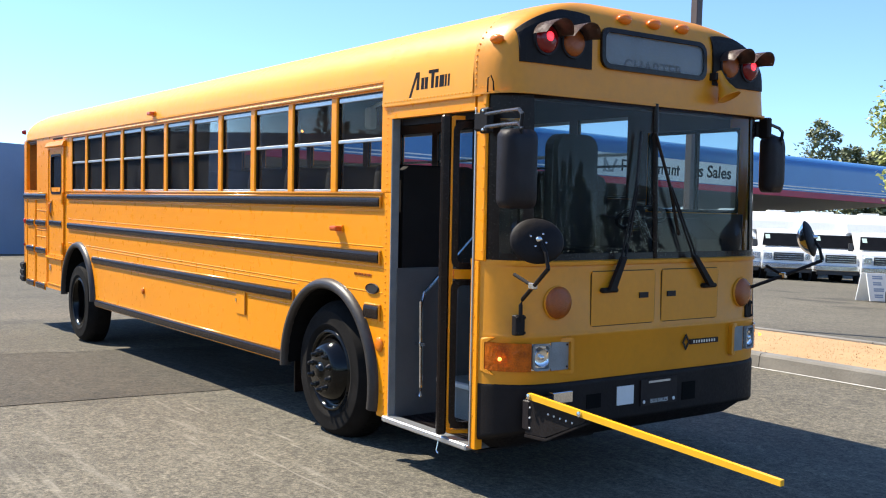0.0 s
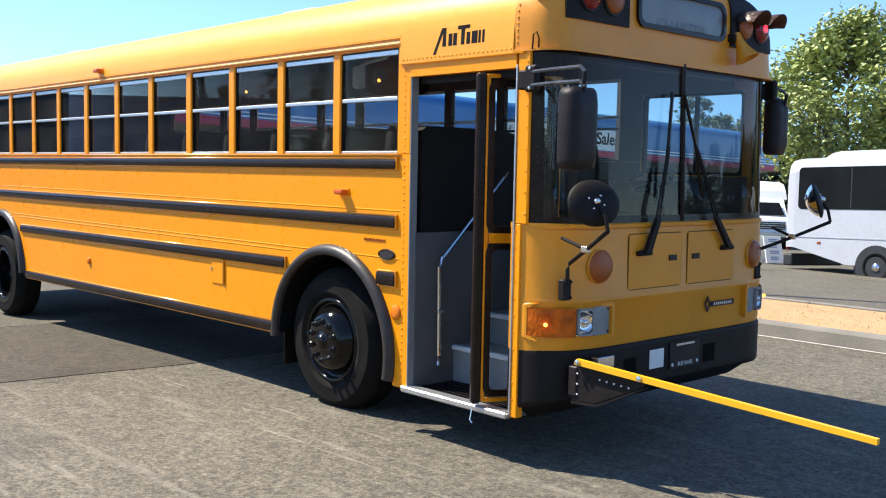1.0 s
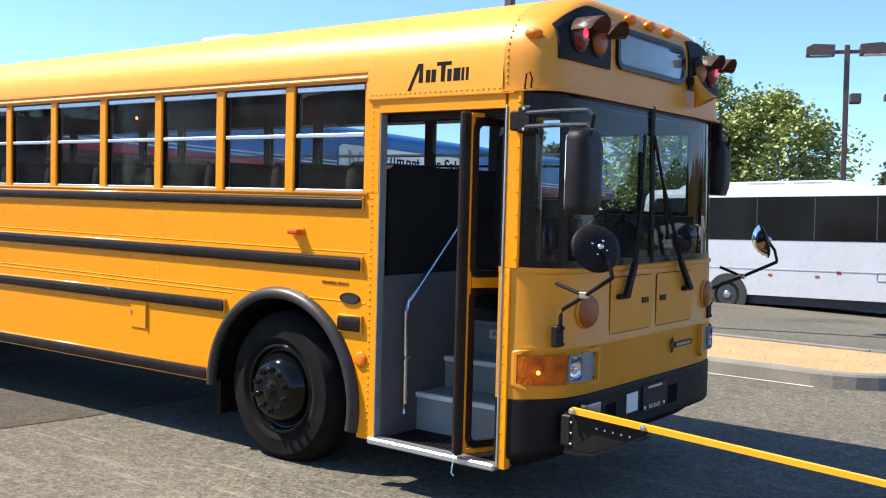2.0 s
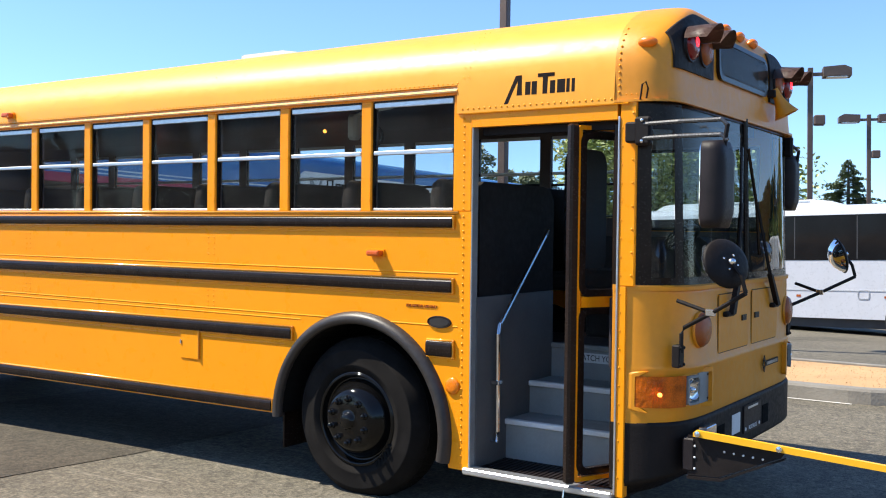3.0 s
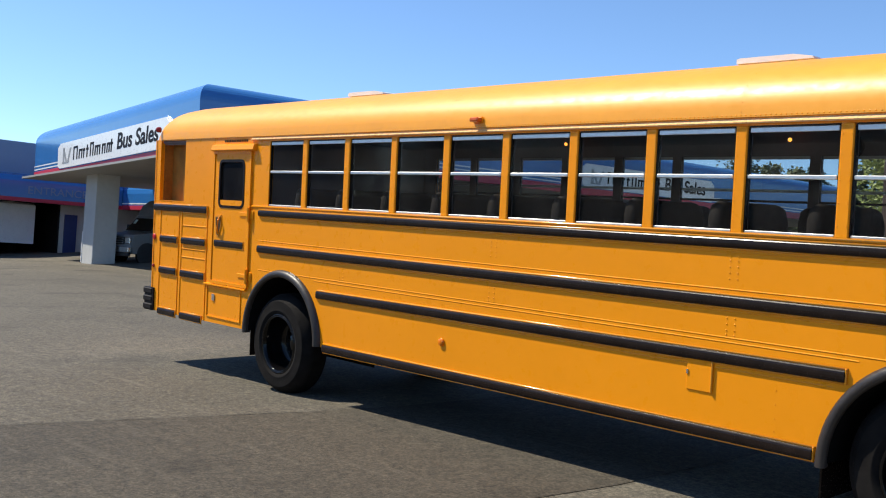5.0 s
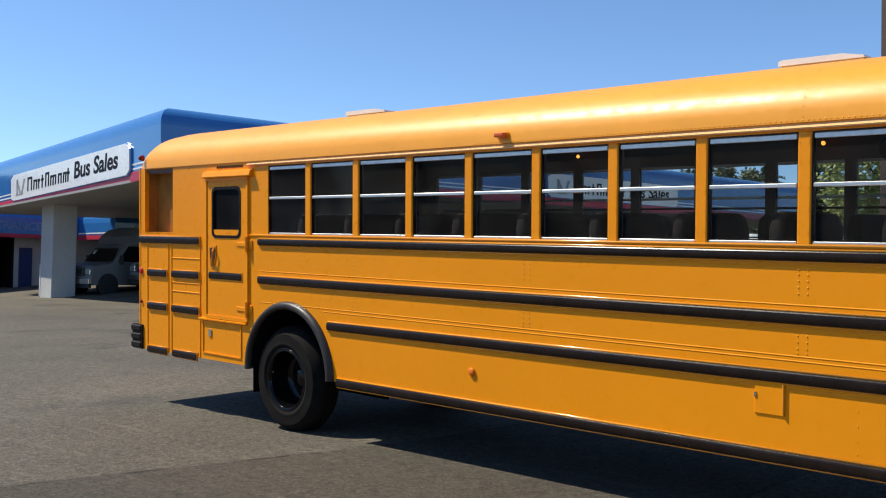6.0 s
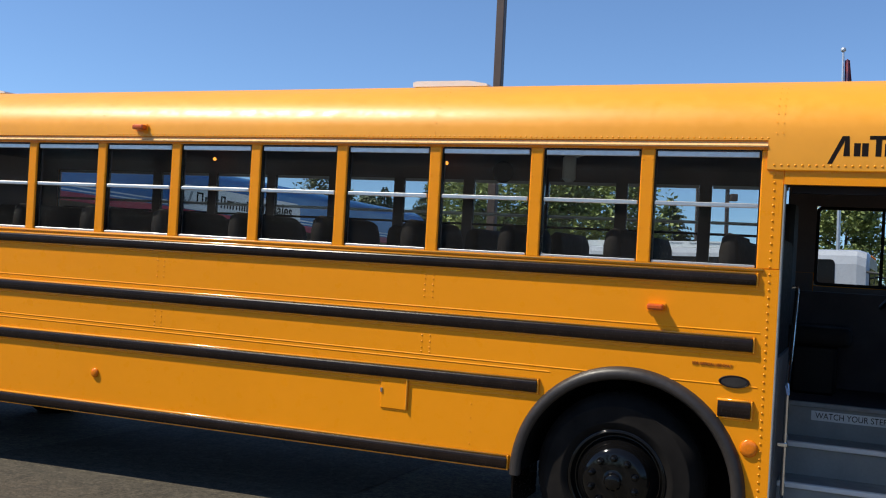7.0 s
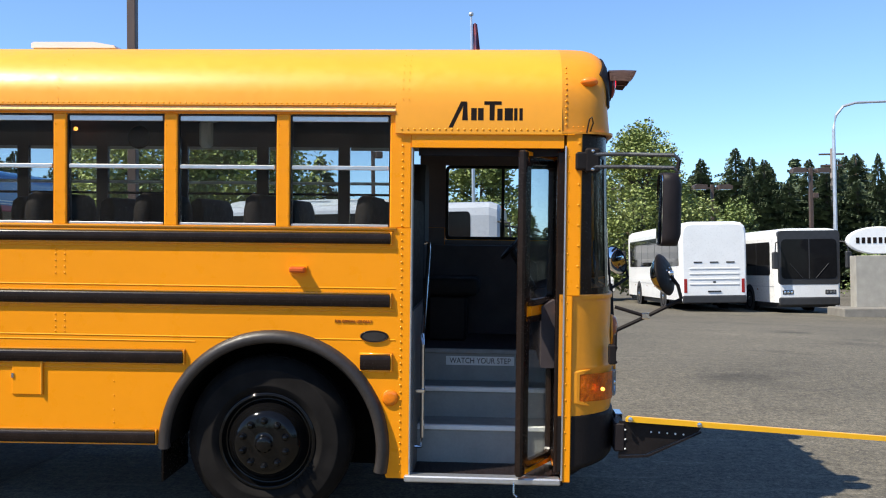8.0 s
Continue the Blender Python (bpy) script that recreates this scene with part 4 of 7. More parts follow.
def roof_hatch(x):
    h = part("roof_hatch", box(x - 0.30, x + 0.31, 0.92, 1.54, 3.045, 3.115, 0.01), WHITE_MATT, bus, "white plastic roof hatch")
    part("hatch_lid", prism([(x - 0.30, 3.113), (x + 0.32, 3.113), (x + 0.31, 3.130), (x + 0.16, 3.155), (x - 0.27, 3.155), (x - 0.30, 3.147)], "y", 0.90, 1.56), WHITE_MATT, h)


roof_hatch(-1.745)
roof_hatch(-6.62)


# ---- the nose: lamps, mirrors, wipers, crossing arm ----
def on_nose(y, z, depth):
    """A frame on the nose's surface, its z axis along the outward normal, its x axis across."""
    x = nose_x(y, depth)
    tx = (Vector((nose_x(y + 0.01, depth), y + 0.01, 0)) - Vector((nose_x(y - 0.01, depth), y - 0.01, 0))).normalized()
    nrm = tx.cross(Vector((0, 0, 1))).normalized()
    m = Matrix((tx, Vector((0, 0, 1)), nrm)).transposed().to_4x4()
    m.translation = (x, y, z)
    return m


def cap_x(y, z):
    a, d = cap_half(z) if z > HEAD else WIDE / 2 + 0.012, cap_depth(z)
    v = max(-0.999, min(0.999, (y - WIDE / 2) / a))
    return NOSE + d * max(0.0, 1 - abs(v) ** 20) ** (1 / 2.2)


def cap_patch(name, ys, z_lo, z_hi, off, material, parent=bus, label="", n=16):
    """A thin panel that follows the front cap, between a lower and an upper edge given as functions of y."""
    bm = bmesh.new()
    cols = []
    for i in range(n + 1):
        y = ys[0] + (ys[1] - ys[0]) * i / n
        lo, hi = z_lo(y), z_hi(y)
        cols.append([bm.verts.new((cap_x(y, lo + (hi - lo) * k / 8) + off, y, lo + (hi - lo) * k / 8)) for k in range(9)])
    for a, b in zip(cols, cols[1:]):
        for k in range(8):
            bm.faces.new((a[k], b[k], b[k + 1], a[k + 1]))
    r = bmesh.ops.extrude_face_region(bm, geom=list(bm.faces))
    bmesh.ops.translate(bm, verts=[v for v in r["geom"] if isinstance(v, bmesh.types.BMVert)], vec=(0.012, 0, 0))
    return part(name, recalc(bm), material, parent, label)


def cap_top(y):
    """Height of the cap's outline over y, a little below the roof's edge."""
    v = min(1.0, abs(y - WIDE / 2) / (WIDE / 2 + 0.012))
    return HEAD + RISE * max(0.0, 1 - v ** (2 / 0.74)) ** 0.43 - 0.05


for mirror_y in (False, True):
    f = (lambda y: WIDE - y) if mirror_y else (lambda y: y)
    ya, yb = sorted((f(0.107), f(0.662)))
    pan = cap_patch("warning_lamp_panel", (ya, yb), lambda y: 2.620, lambda y: min(2.965 - 0.9 * max(0.0, abs(y - WIDE / 2) * -1 + 0.69) ** 2, cap_top(y)), 0.002, BLACK_MATT, bus, "black panel behind the warning lamps")
    for yl, lens, lit in ((0.285, RED_GLOW, True), (0.500, AMBER_DARK, False)):
        y = f(yl)
        zc = 2.765
        m = Matrix.Translation((cap_x(y, zc) + 0.010, y, zc)) @ FWD
        l = dome("warning_lamp", m, 0.085, 0.045, lens, pan, 28, "lit red warning lamp" if lit else "dark amber warning lamp")
        if lit:
            dome("bulb", m @ Matrix.Translation((-0.012, 0, 0.043)), 0.028, 0.006, RED_LIT, l, 14)
        part("bezel", lathe([(0.083, 0.0), (0.083, 0.016), (0.095, 0.016), (0.097, 0.0)], m, 28), BLACK_PLASTIC, l)
        # visor over the lamp
        rr = []
        for k in range(15):
            a = radians(12 + 156 * k / 14)
            rr.append((math.cos(a), math.sin(a)))
        bm = bmesh.new()
        rows_ = []
        for rad, xx, lift in ((0.100, 0.0, 0.0), (0.102, 0.09, 0.0), (0.105, 0.175, -0.006)):
            rows_.append([bm.verts.new((cap_x(y, zc) + 0.012 + xx * (0.55 + 0.45 * max(0.0, s) ** 0.6), y + rad * c, zc + rad * s + lift)) for c, s in rr])
        for a, b in zip(rows_, rows_[1:]):
            for k in range(14):
                bm.faces.new((a[k], a[k + 1], b[k + 1], b[k]))
        r = bmesh.ops.solidify(bm, geom=list(bm.faces), thickness=0.006)
        part("visor", recalc(bm), HOOD_TAN, l, "faded brown lamp visor", smooth=True)
# destination box
box_m = cap_patch("destination_window", (0.772, 1.692), lambda y: 2.672, lambda y: 2.862, -0.004, mat("roller_blind", (0.21, 0.20, 0.185), 0.25, vary=0.06, scale=8), bus, "dark framed destination window")
bm = bmesh.new()
o, i_ = rounded(0.742, 1.722, 2.638, 2.896, 0.07), rounded(0.772, 1.692, 2.669, 2.866, 0.05)
rg = [[bm.verts.new((cap_x(y, z) + dx, y, z)) for y, z in ring] for ring, dx in ((o, 0.0), (o, 0.022), (i_, 0.022), (i_, 0.008))]
for a, b in zip(rg, rg[1:]):
    for k in range(len(o)):
        bm.faces.new((a[k], a[(k + 1) % len(o)], b[(k + 1) % len(o)], b[k]))
part("window_gasket", recalc(bm), BLACK, box_m, "black rubber gasket")
blind = text("blind_lettering", "CHARTER", 0.125, Matrix.Translation((cap_x(1.2, 2.70) + 0.0090, 1.215, 2.667)) @ Matrix.Rotation(radians(90), 4, "Z") @ ON_SIDE, mat("blind_print", (0.095, 0.09, 0.085), 0.6), box_m, extrude=0.0005, bold=0.001)
bm = bmesh.new()
bm.from_mesh(blind.data)
bmesh.ops.bisect_plane(bm, geom=list(bm.verts) + list(bm.edges) + list(bm.faces), plane_co=(0, 0, 2.673), plane_no=(0, 0, -1), clear_outer=True)      # the roll stands half between two words
bm.to_mesh(blind.data)
bm.free()
sign_pane = cap_patch("sign_pane", (0.774, 1.690), lambda y: 2.674, lambda y: 2.860, 0.0098, GLASS_SIGN, box_m)
sign_pane.visible_shadow = False
# clearance lamps on the cap and at its corners
for y in (0.975, 1.245, 1.515):
    z = 2.962
    q = Matrix.Translation((cap_x(y, z) + 0.0, y, z)) @ Matrix.Rotation(radians(56), 4, "Y") @ Matrix.Diagonal((0.55, 1, 1, 1))
    dome("clearance_lamp", q, 0.058, 0.045, CLEARANCE, label="small amber clearance lamp")
for f in (lambda y: y, lambda y: WIDE - y):
    q = Matrix.Translation((1.885, f(0.040), 2.752)) @ Matrix.Rotation(radians(75 if f(0) < 1 else -75), 4, "X") @ Matrix.Diagonal((1, 0.5, 1, 1))
    dome("corner_lamp", q, 0.055, 0.042, CLEARANCE, label="small amber corner lamp")
# loudspeaker horn
horn = part("speaker_horn", lathe([(0.03, -0.10), (0.035, -0.02), (0.045, 0.02), (0.07, 0.08), (0.085, 0.11), (0.095, 0.125), (0.09, 0.128), (0.06, 0.08), (0.0, 0.03)], Matrix.Translation((2.085, 1.835, 2.63)) @ Matrix.Rotation(radians(155), 4, "Y") @ Matrix.Rotation(radians(-8), 4, "X") @ Matrix.Diagonal((0.88, 0.88, 0.85, 1)), 28), YELLOW_DULL, bus, "dull yellow loudspeaker horn", smooth=True)
part("horn_bracket", box(1.99, 2.07, 1.775, 1.895, 2.65, 2.70, 0.004), BLACK_MATT, horn)
part("cap_wire", tube([(1.87, -0.02, 2.44), (1.885, -0.03, 2.52), (1.90, -0.02, 2.535), (1.91, -0.01, 2.50), (1.89, 0.01, 2.44)], 0.005, n=6), BLACK, bus)
# gutter over the windscreen
rings = [cap_edge(z, WIDE / 2 + a, d, square=20) for z, a, d in ((2.434, 0.012, 0.310), (2.434, 0.02, 0.334), (2.448, 0.02, 0.334), (2.448, 0.012, 0.310))]
part("brow_moulding", loft(rings, closed=False), YELLOW_DULL, bus)


def nose_panel(name, y0, y1, z0, z1, depth, off, material, r=0.03, parent=bus, label="", thick=0.010, hollow=0.0):
    """A rounded plate or ring bent to the nose."""
    bm = bmesh.new()
    o = rounded(y0, y1, z0, z1, r, 5)
    if hollow:
        i_ = rounded(y0 + (0.003 if y0 < 0.05 else hollow), y1 - (0.003 if y1 > WIDE - 0.05 else hollow), z0 + hollow, z1 - hollow, max(0.004, r - hollow), 5)
        rg = [[bm.verts.new((nose_x(y, depth) + dx, y, z)) for y, z in ring] for ring, dx in ((o, off - thick), (o, off), (i_, off), (i_, off - thick))]
        for a, b in zip(rg, rg[1:]):
            for k in range(len(o)):
                bm.faces.new((a[k], a[(k + 1) % len(o)], b[(k + 1) % len(o)], b[k]))
    else:
        n = 10
        ks = [(i / n) ** 2 if y0 < 0.1 else 1 - (1 - i / n) ** 2 if y1 > WIDE - 0.1 else i / n for i in range(n + 1)]
        cols = [[bm.verts.new((nose_x(y0 + (y1 - y0) * k, depth) + d, y0 + (y1 - y0) * k, z)) for k in ks] for z, d in ((z0, off - thick), (z0, off), (z1, off), (z1, off - thick))]
        for a, b in zip(cols, cols[1:]):
            for k in range(n):
                bm.faces.new((a[k], a[k + 1], b[k + 1], b[k]))
        for e in (0, n):
            bm.faces.new([c[e] for c in cols])
    return part(name, recalc(bm), material, parent, label)


SEAM = mat("dark_panel_gap", (0.10, 0.045, 0.004), 0.7, vary=0.2)
for y0, y1 in ((0.655, 1.215), (1.285, 1.84)):
    fl = nose_panel("access_flap", y0, y1, 1.04, 1.375, 0.366, 0.006, YELLOW_DULL, 0.03)
    nose_panel("flap_gap", y0 - 0.006, y1 + 0.006, 1.034, 1.381, 0.366, 0.0025, SEAM, 0.03, fl, hollow=0.008)
for y in (1.11, 1.37):
    nose_panel("flap_latch", y - 0.04, y + 0.04, 1.20, 1.235, 0.366, 0.014, BLACK_PLASTIC, 0.012, label="black flap latch")
for y in (0.385, 2.115):
    m = on_nose(y, 1.197, 0.366)
    dome("turn_signal", m, 0.098, 0.045, AMBER_DARK, label="round dark amber turn signal", n=32)
    part("signal_rim", lathe([(0.095, 0.0), (0.095, 0.014), (0.101, 0.012), (0.104, 0.0)], m, 32), YELLOW_DULL, bus)
for mirror_y in (False, True):
    f = (lambda y: WIDE - y) if mirror_y else (lambda y: y)
    def span(a, b):
        return sorted((f(a), f(b)))
    ya, yb = span(0.006, 0.49)
    hl = nose_panel("headlamp_bezel", ya, yb, 0.765, 0.985, 0.377, 0.030, YELLOW_DULL, 0.02, label="yellow headlamp surround", hollow=0.026, thick=0.03)
    ya, yb = span(0.012, 0.195)
    nose_panel("signal_lens", ya, yb, 0.79, 0.96, 0.377, 0.022, AMBER_DEEP, 0.01, hl, "wide amber turn lens")
    dome("signal_bulb", Matrix.Translation((1.99, f(0.02), 0.87)) @ Matrix.Rotation(radians(-45 if not mirror_y else 45), 4, "Z") @ FWD, 0.012, 0.02, AMBER_LIT, hl)
    ya, yb = span(0.205, 0.325)
    lamp = nose_panel("headlamp", ya, yb, 0.795, 0.955, 0.377, 0.006, HEAD_GLASS, 0.02, hl, "square headlamp with a bright reflector")
    hm = on_nose((ya + yb) / 2, 0.875, 0.377)
    part("reflector", lathe([(0.058, 0.022), (0.056, 0.016), (0.046, 0.009), (0.030, 0.007), (0.0, 0.0065)], hm, 28), CHROME, lamp, "polished reflector bowl", smooth=True)
    part("lamp_bezel", frame_ring(-0.060, 0.060, -0.080, 0.080, 0.012, "z", 0.008, 0.026, 0.025), GREY_STEP, lamp, "grey plastic rim").data.transform(hm)
    part("bulb_shield", lathe([(0.0, 0.030), (0.011, 0.028), (0.016, 0.020), (0.016, 0.008)], hm, 14), HEAD_GLASS, lamp, smooth=True)
    ya, yb = span(0.335, 0.465)
    plate_ = nose_panel("bezel_plate", ya, yb, 0.79, 0.96, 0.377, 0.008, GREY_STEP, 0.01, hl, "grey metal filler plate")
    for z in (0.808, 0.942):
        dome("plate_screw", on_nose(f(0.452), z, 0.377) @ Matrix.Translation((0, 0, 0.008)), 0.007, 0.004, BLACK_MATT, plate_, 8)
part("belt_moulding", loft([cap_edge(z, WIDE / 2 + 0.004, d) for z, d in ((1.425, 0.35), (1.42, 0.372), (1.442, 0.374), (1.45, 0.35))], closed=False), YELLOW_DULL, bus)
# emblem: diamond and a plain bar
em = on_nose(1.515, 0.888, 0.377)
bm = bmesh.new()
d = [Vector((0.0, 0.055, 0.008)), Vector((0.035, 0.0, 0.008)), Vector((0.0, -0.055, 0.008)), Vector((-0.035, 0.0, 0.008))]
d2 = [Vector((p.x * 0.62, p.y * 0.62, 0.008)) for p in d]
a, b = [bm.verts.new(em @ p) for p in d], [bm.verts.new(em @ p) for p in d2]
for i in range(4):
    bm.faces.new((a[i], a[(i + 1) % 4], b[(i + 1) % 4], b[i]))
r = bmesh.ops.extrude_face_region(bm, geom=list(bm.faces))
bmesh.ops.translate(bm, verts=[v for v in r["geom"] if isinstance(v, bmesh.types.BMVert)], vec=(0.006, 0, 0))
emb = part("emblem", recalc(bm), BLACK_PLASTIC, bus, "dark diamond emblem with a plain bar")
nose_panel("emblem_bar", 1.560, 1.845, 0.868, 0.902, 0.377, 0.010, BLACK_PLASTIC, 0.01, emb)
for k in range(9):
    nose_panel("bar_stroke", 1.588 + 0.026 * k, 1.601 + 0.026 * k, 0.876, 0.895, 0.377, 0.013, ALU, 0.002, emb)
# bumper: near-black hole plates, plate holder, pale plate painting bright ground through a cutout
for y0, y1, z0, z1, mm, nm in ((0.62, 0.74, 0.53, 0.62, DEEP, "bumper_hole"), (1.49, 1.62, 0.50, 0.62, DEEP, "bumper_hole"), (0.88, 1.03, 0.525, 0.645, WHITE_MATT, "bright_cutout_plate")):
    nose_panel(nm, y0, y1, z0, z1, 0.385, 0.004, mm, 0.02, thick=0.006)
plate = nose_panel("plate_holder", 1.09, 1.43, 0.50, 0.67, 0.385, 0.010, BLACK_PLASTIC, 0.02, label="black licence plate holder, no plate")
nose_panel("holder_strip", 1.16, 1.36, 0.645, 0.658, 0.385, 0.014, ALU, 0.004, plate)
nb = on_nose(1.26, 0.525, 0.385)
text("holder_lettering", "BUS SALES", 0.036, nb @ Matrix.Translation((0, 0, 0.012)), WHITE_MATT, plate, extrude=0.0006)
for y in (1.12, 1.40):
    dome("holder_screw", on_nose(y, 0.525, 0.385) @ Matrix.Translation((0, 0, 0.009)), 0.012, 0.006, WHITE_MATT, plate, 10)
# skirt below the bumper's corner
val = part("corner_valance", loft([cap_edge(z, WIDE / 2 - i, d) for z, d, i in ((0.345, 0.33, 0.03), (0.27, 0.20, 0.14))], closed=False), BLACK_MATT, bus)
for v in val.data.vertices:
    v.co.z += 0.085 * min(1.0, max(0.0, (v.co.x - NOSE) / 0.36))

# crossing arm
arm = new("crossing_arm")
arm.parent = bus
part("arm_bar", prism([(2.15, 0.676), (2.165, 0.690), (3.88, 0.592), (3.88, 0.564), (2.15, 0.656)], "y", 0.094, 0.121), YELLOW_BRIGHT, arm, "long bright yellow crossing bar")
bp = part("arm_bracket", prism([(2.11, 0.655), (2.62, 0.625), (2.60, 0.595), (2.28, 0.45), (2.11, 0.44)], "y", 0.128, 0.136), BLACK_MATT, arm, "black drilled steel bracket")
part("bracket_lip", prism([(2.11, 0.435), (2.29, 0.445), (2.62, 0.60), (2.62, 0.59), (2.29, 0.43), (2.11, 0.42)], "y", 0.12, 0.15), BLACK_MATT, bp)
for x, z in ((2.15, 0.60), (2.15, 0.54), (2.15, 0.48), (2.31, 0.59), (2.36, 0.587), (2.41, 0.584), (2.46, 0.581), (2.51, 0.578)):
    part("bolt_head", lathe([(0.006, 0.0), (0.006, 0.004), (0.0, 0.006)], Matrix.Translation((x, 0.126, z)) @ OUT, 8), WHITE_MATT, bp)
for x, z in ((2.175, 0.672), (2.60, 0.648)):
    part("arm_bolt", lathe([(0.016, 0.0), (0.016, 0.01), (0.0, 0.014)], Matrix.Translation((x, 0.094, z)) @ OUT, 8), CHROME, arm)
part("arm_motor", box(2.08, 2.15, 0.12, 0.42, 0.46, 0.64, 0.01), BLACK_PLASTIC, arm)
part("motor_plate", box(2.105, 2.155, 0.30, 0.46, 0.60, 0.668, 0.004), CHROME, arm)


# mirrors
ARM = mat("worn_black_tube", (0.05, 0.05, 0.052), 0.26, vary=0.3, scale=12, spec=0.8)


def flat_mirror(sy, mount, end, centre, h=0.215, w=0.112):
    f = (lambda y: WIDE - y) if sy else (lambda y: y)
    b = new("side_mirror")
    b.parent = bus
    (mx, my, mz), (ex, ey, ez), (cx, cy, cz) = mount, end, centre
    part("mirror_mount", box(mx - 0.035, mx + 0.035, min(f(my - 0.05), f(my + 0.02)), max(f(my - 0.05), f(my + 0.02)), mz - 0.05, mz + 0.06, 0.01), BLACK_MATT, b)
    part("mount_clamp", box(mx + 0.02, mx + 0.11, min(f(my - 0.055), f(my - 0.005)), max(f(my - 0.055), f(my - 0.005)), mz - 0.065, mz + 0.085, 0.012), BLACK_MATT, b)
    for dz in (-0.045, 0.065):
        dome("clamp_bolt", Matrix.Translation((mx + 0.065, f(my - 0.055), mz + dz)) @ (OUT if not sy else OUT @ Matrix.Rotation(math.pi, 4, "X")), 0.011, 0.009, CHROME, b, 8)
    for dz in (0.045, -0.03):
        part("mirror_arm", tube([(mx, f(my - 0.03), mz + dz), ((mx + ex) / 2, f((my + ey) / 2), mz + dz), (ex - 0.03, f(ey), ez + dz), (ex, f(ey), ez + dz - 0.03)], 0.012), ARM, b)
    part("mirror_drop", tube([(ex, f(ey), ez + 0.02), (ex - 0.02, f(ey), ez - 0.12)], 0.012), BLACK_MATT, b)
    rings = []
    for d, k in ((-0.055, 0.93), (-0.05, 1.0), (0.0, 1.0), (0.035, 0.93), (0.055, 0.75), (0.06, 0.4)):
        rings.append([(cx + d, f(cy + u * k), cz + v * (k if k < 0.9 else 0.97 + 0.03 * k)) for u, v in rounded(-w, w, -h, h, 0.05, 5)])
    sh = part("mirror_shell", loft(rings), BLACK_PLASTIC, b, "tall black plastic mirror shell", smooth=True)
    part("mirror_glass", prism([(f(cy + u), cz + v) for u, v in rounded(-w * 0.9, w * 0.9, -h * 0.95, h * 0.95, 0.04)], "x", cx - 0.060, cx - 0.056), MIRROR, sh)


flat_mirror(False, (1.84, -0.02, 2.26), (2.40, -0.19, 2.25), (2.35, -0.17, 1.975))
flat_mirror(True, (1.90, 0.02, 2.36), (2.02, -0.14, 2.33), (1.96, -0.12, 2.11), 0.205, 0.09)


def dish_mirror(f, side, inset=0.10):
    """An oval convex mirror on a long bent arm; f maps y for the side."""
    b = new("crossview_mirror")
    b.parent = bus
    def P(x, y, z):
        return Vector((x, f(y), z))
    base, elbow, tip, centre = P(2.045, inset, 1.075), P(2.075, inset, 1.215), P(2.455, -0.03, 1.435), P(2.36, -0.03, 1.585)
    part("arm_bracket", box(base.x - 0.01, base.x + 0.035, base.y - 0.035, base.y + 0.035, base.z - 0.06, base.z + 0.06, 0.006), BLACK_MATT, b)
    for dy in (-0.028, 0.028):
        for dz in (-0.045, 0.045):
            dome("bracket_bolt", Matrix.Translation(base + Vector((0.035, dy, dz))) @ FWD, 0.009, 0.008, BLACK_MATT, b, 8)
    part("arm_tube", tube([base + Vector((0.03, 0, 0.02)), elbow - Vector((0, 0, 0.02)), elbow + Vector((0.015, 0, 0.015)), elbow.lerp(tip, 0.5), tip], 0.012), BLACK_MATT, b)
    hold = elbow.lerp(tip, 0.48)
    part("brace_tube", tube([P(2.065, 0.055, 1.375), hold], 0.011), BLACK_MATT, b)
    part("brace_clamp", box(hold.x - 0.03, hold.x + 0.02, hold.y - 0.016, hold.y + 0.016, hold.z - 0.016, hold.z + 0.02, 0.004), CHROME, b)
    q = Vector((-0.85, 0.42 * side, -0.28)).to_track_quat("Z", "Y").to_matrix().to_4x4()
    m = Matrix.Translation(centre) @ q @ Matrix.Diagonal((1.07, 0.90, 1, 1))
    part("mirror_stem", tube([tip, tip.lerp(centre, 0.55) + Vector((0.03, 0, 0)), centre + Vector((0.02, 0, 0))], 0.011), BLACK_MATT, b)
    d = part("dish", lathe([(0.0, -0.020), (0.05, -0.022), (0.105, -0.012), (0.136, 0.002), (0.145, 0.012), (0.138, 0.018)], m, 36), BLACK_MATT, b, "black mirror back", smooth=True)
    part("convex_glass", lathe([(0.137, 0.014), (0.115, 0.042), (0.08, 0.070), (0.04, 0.086), (0.0, 0.090)], m, 36), MIRROR, d, smooth=True)
    for a in (0.5, 2.2, 3.6, 5.1):
        dome("dish_screw", m @ Matrix.Rotation(a, 4, "Z") @ Matrix.Translation((0.045, 0, -0.021)) @ Matrix.Rotation(math.pi, 4, "X"), 0.007, 0.006, CHROME, d, 8)
    dome("ball_joint", m @ Matrix.Translation((0, 0, -0.018)) @ Matrix.Rotation(math.pi, 4, "X"), 0.020, 0.030, CHROME, d, 12)


dish_mirror(lambda y: y, 1)
dish_mirror(lambda y: WIDE - y, -1, 0.26)


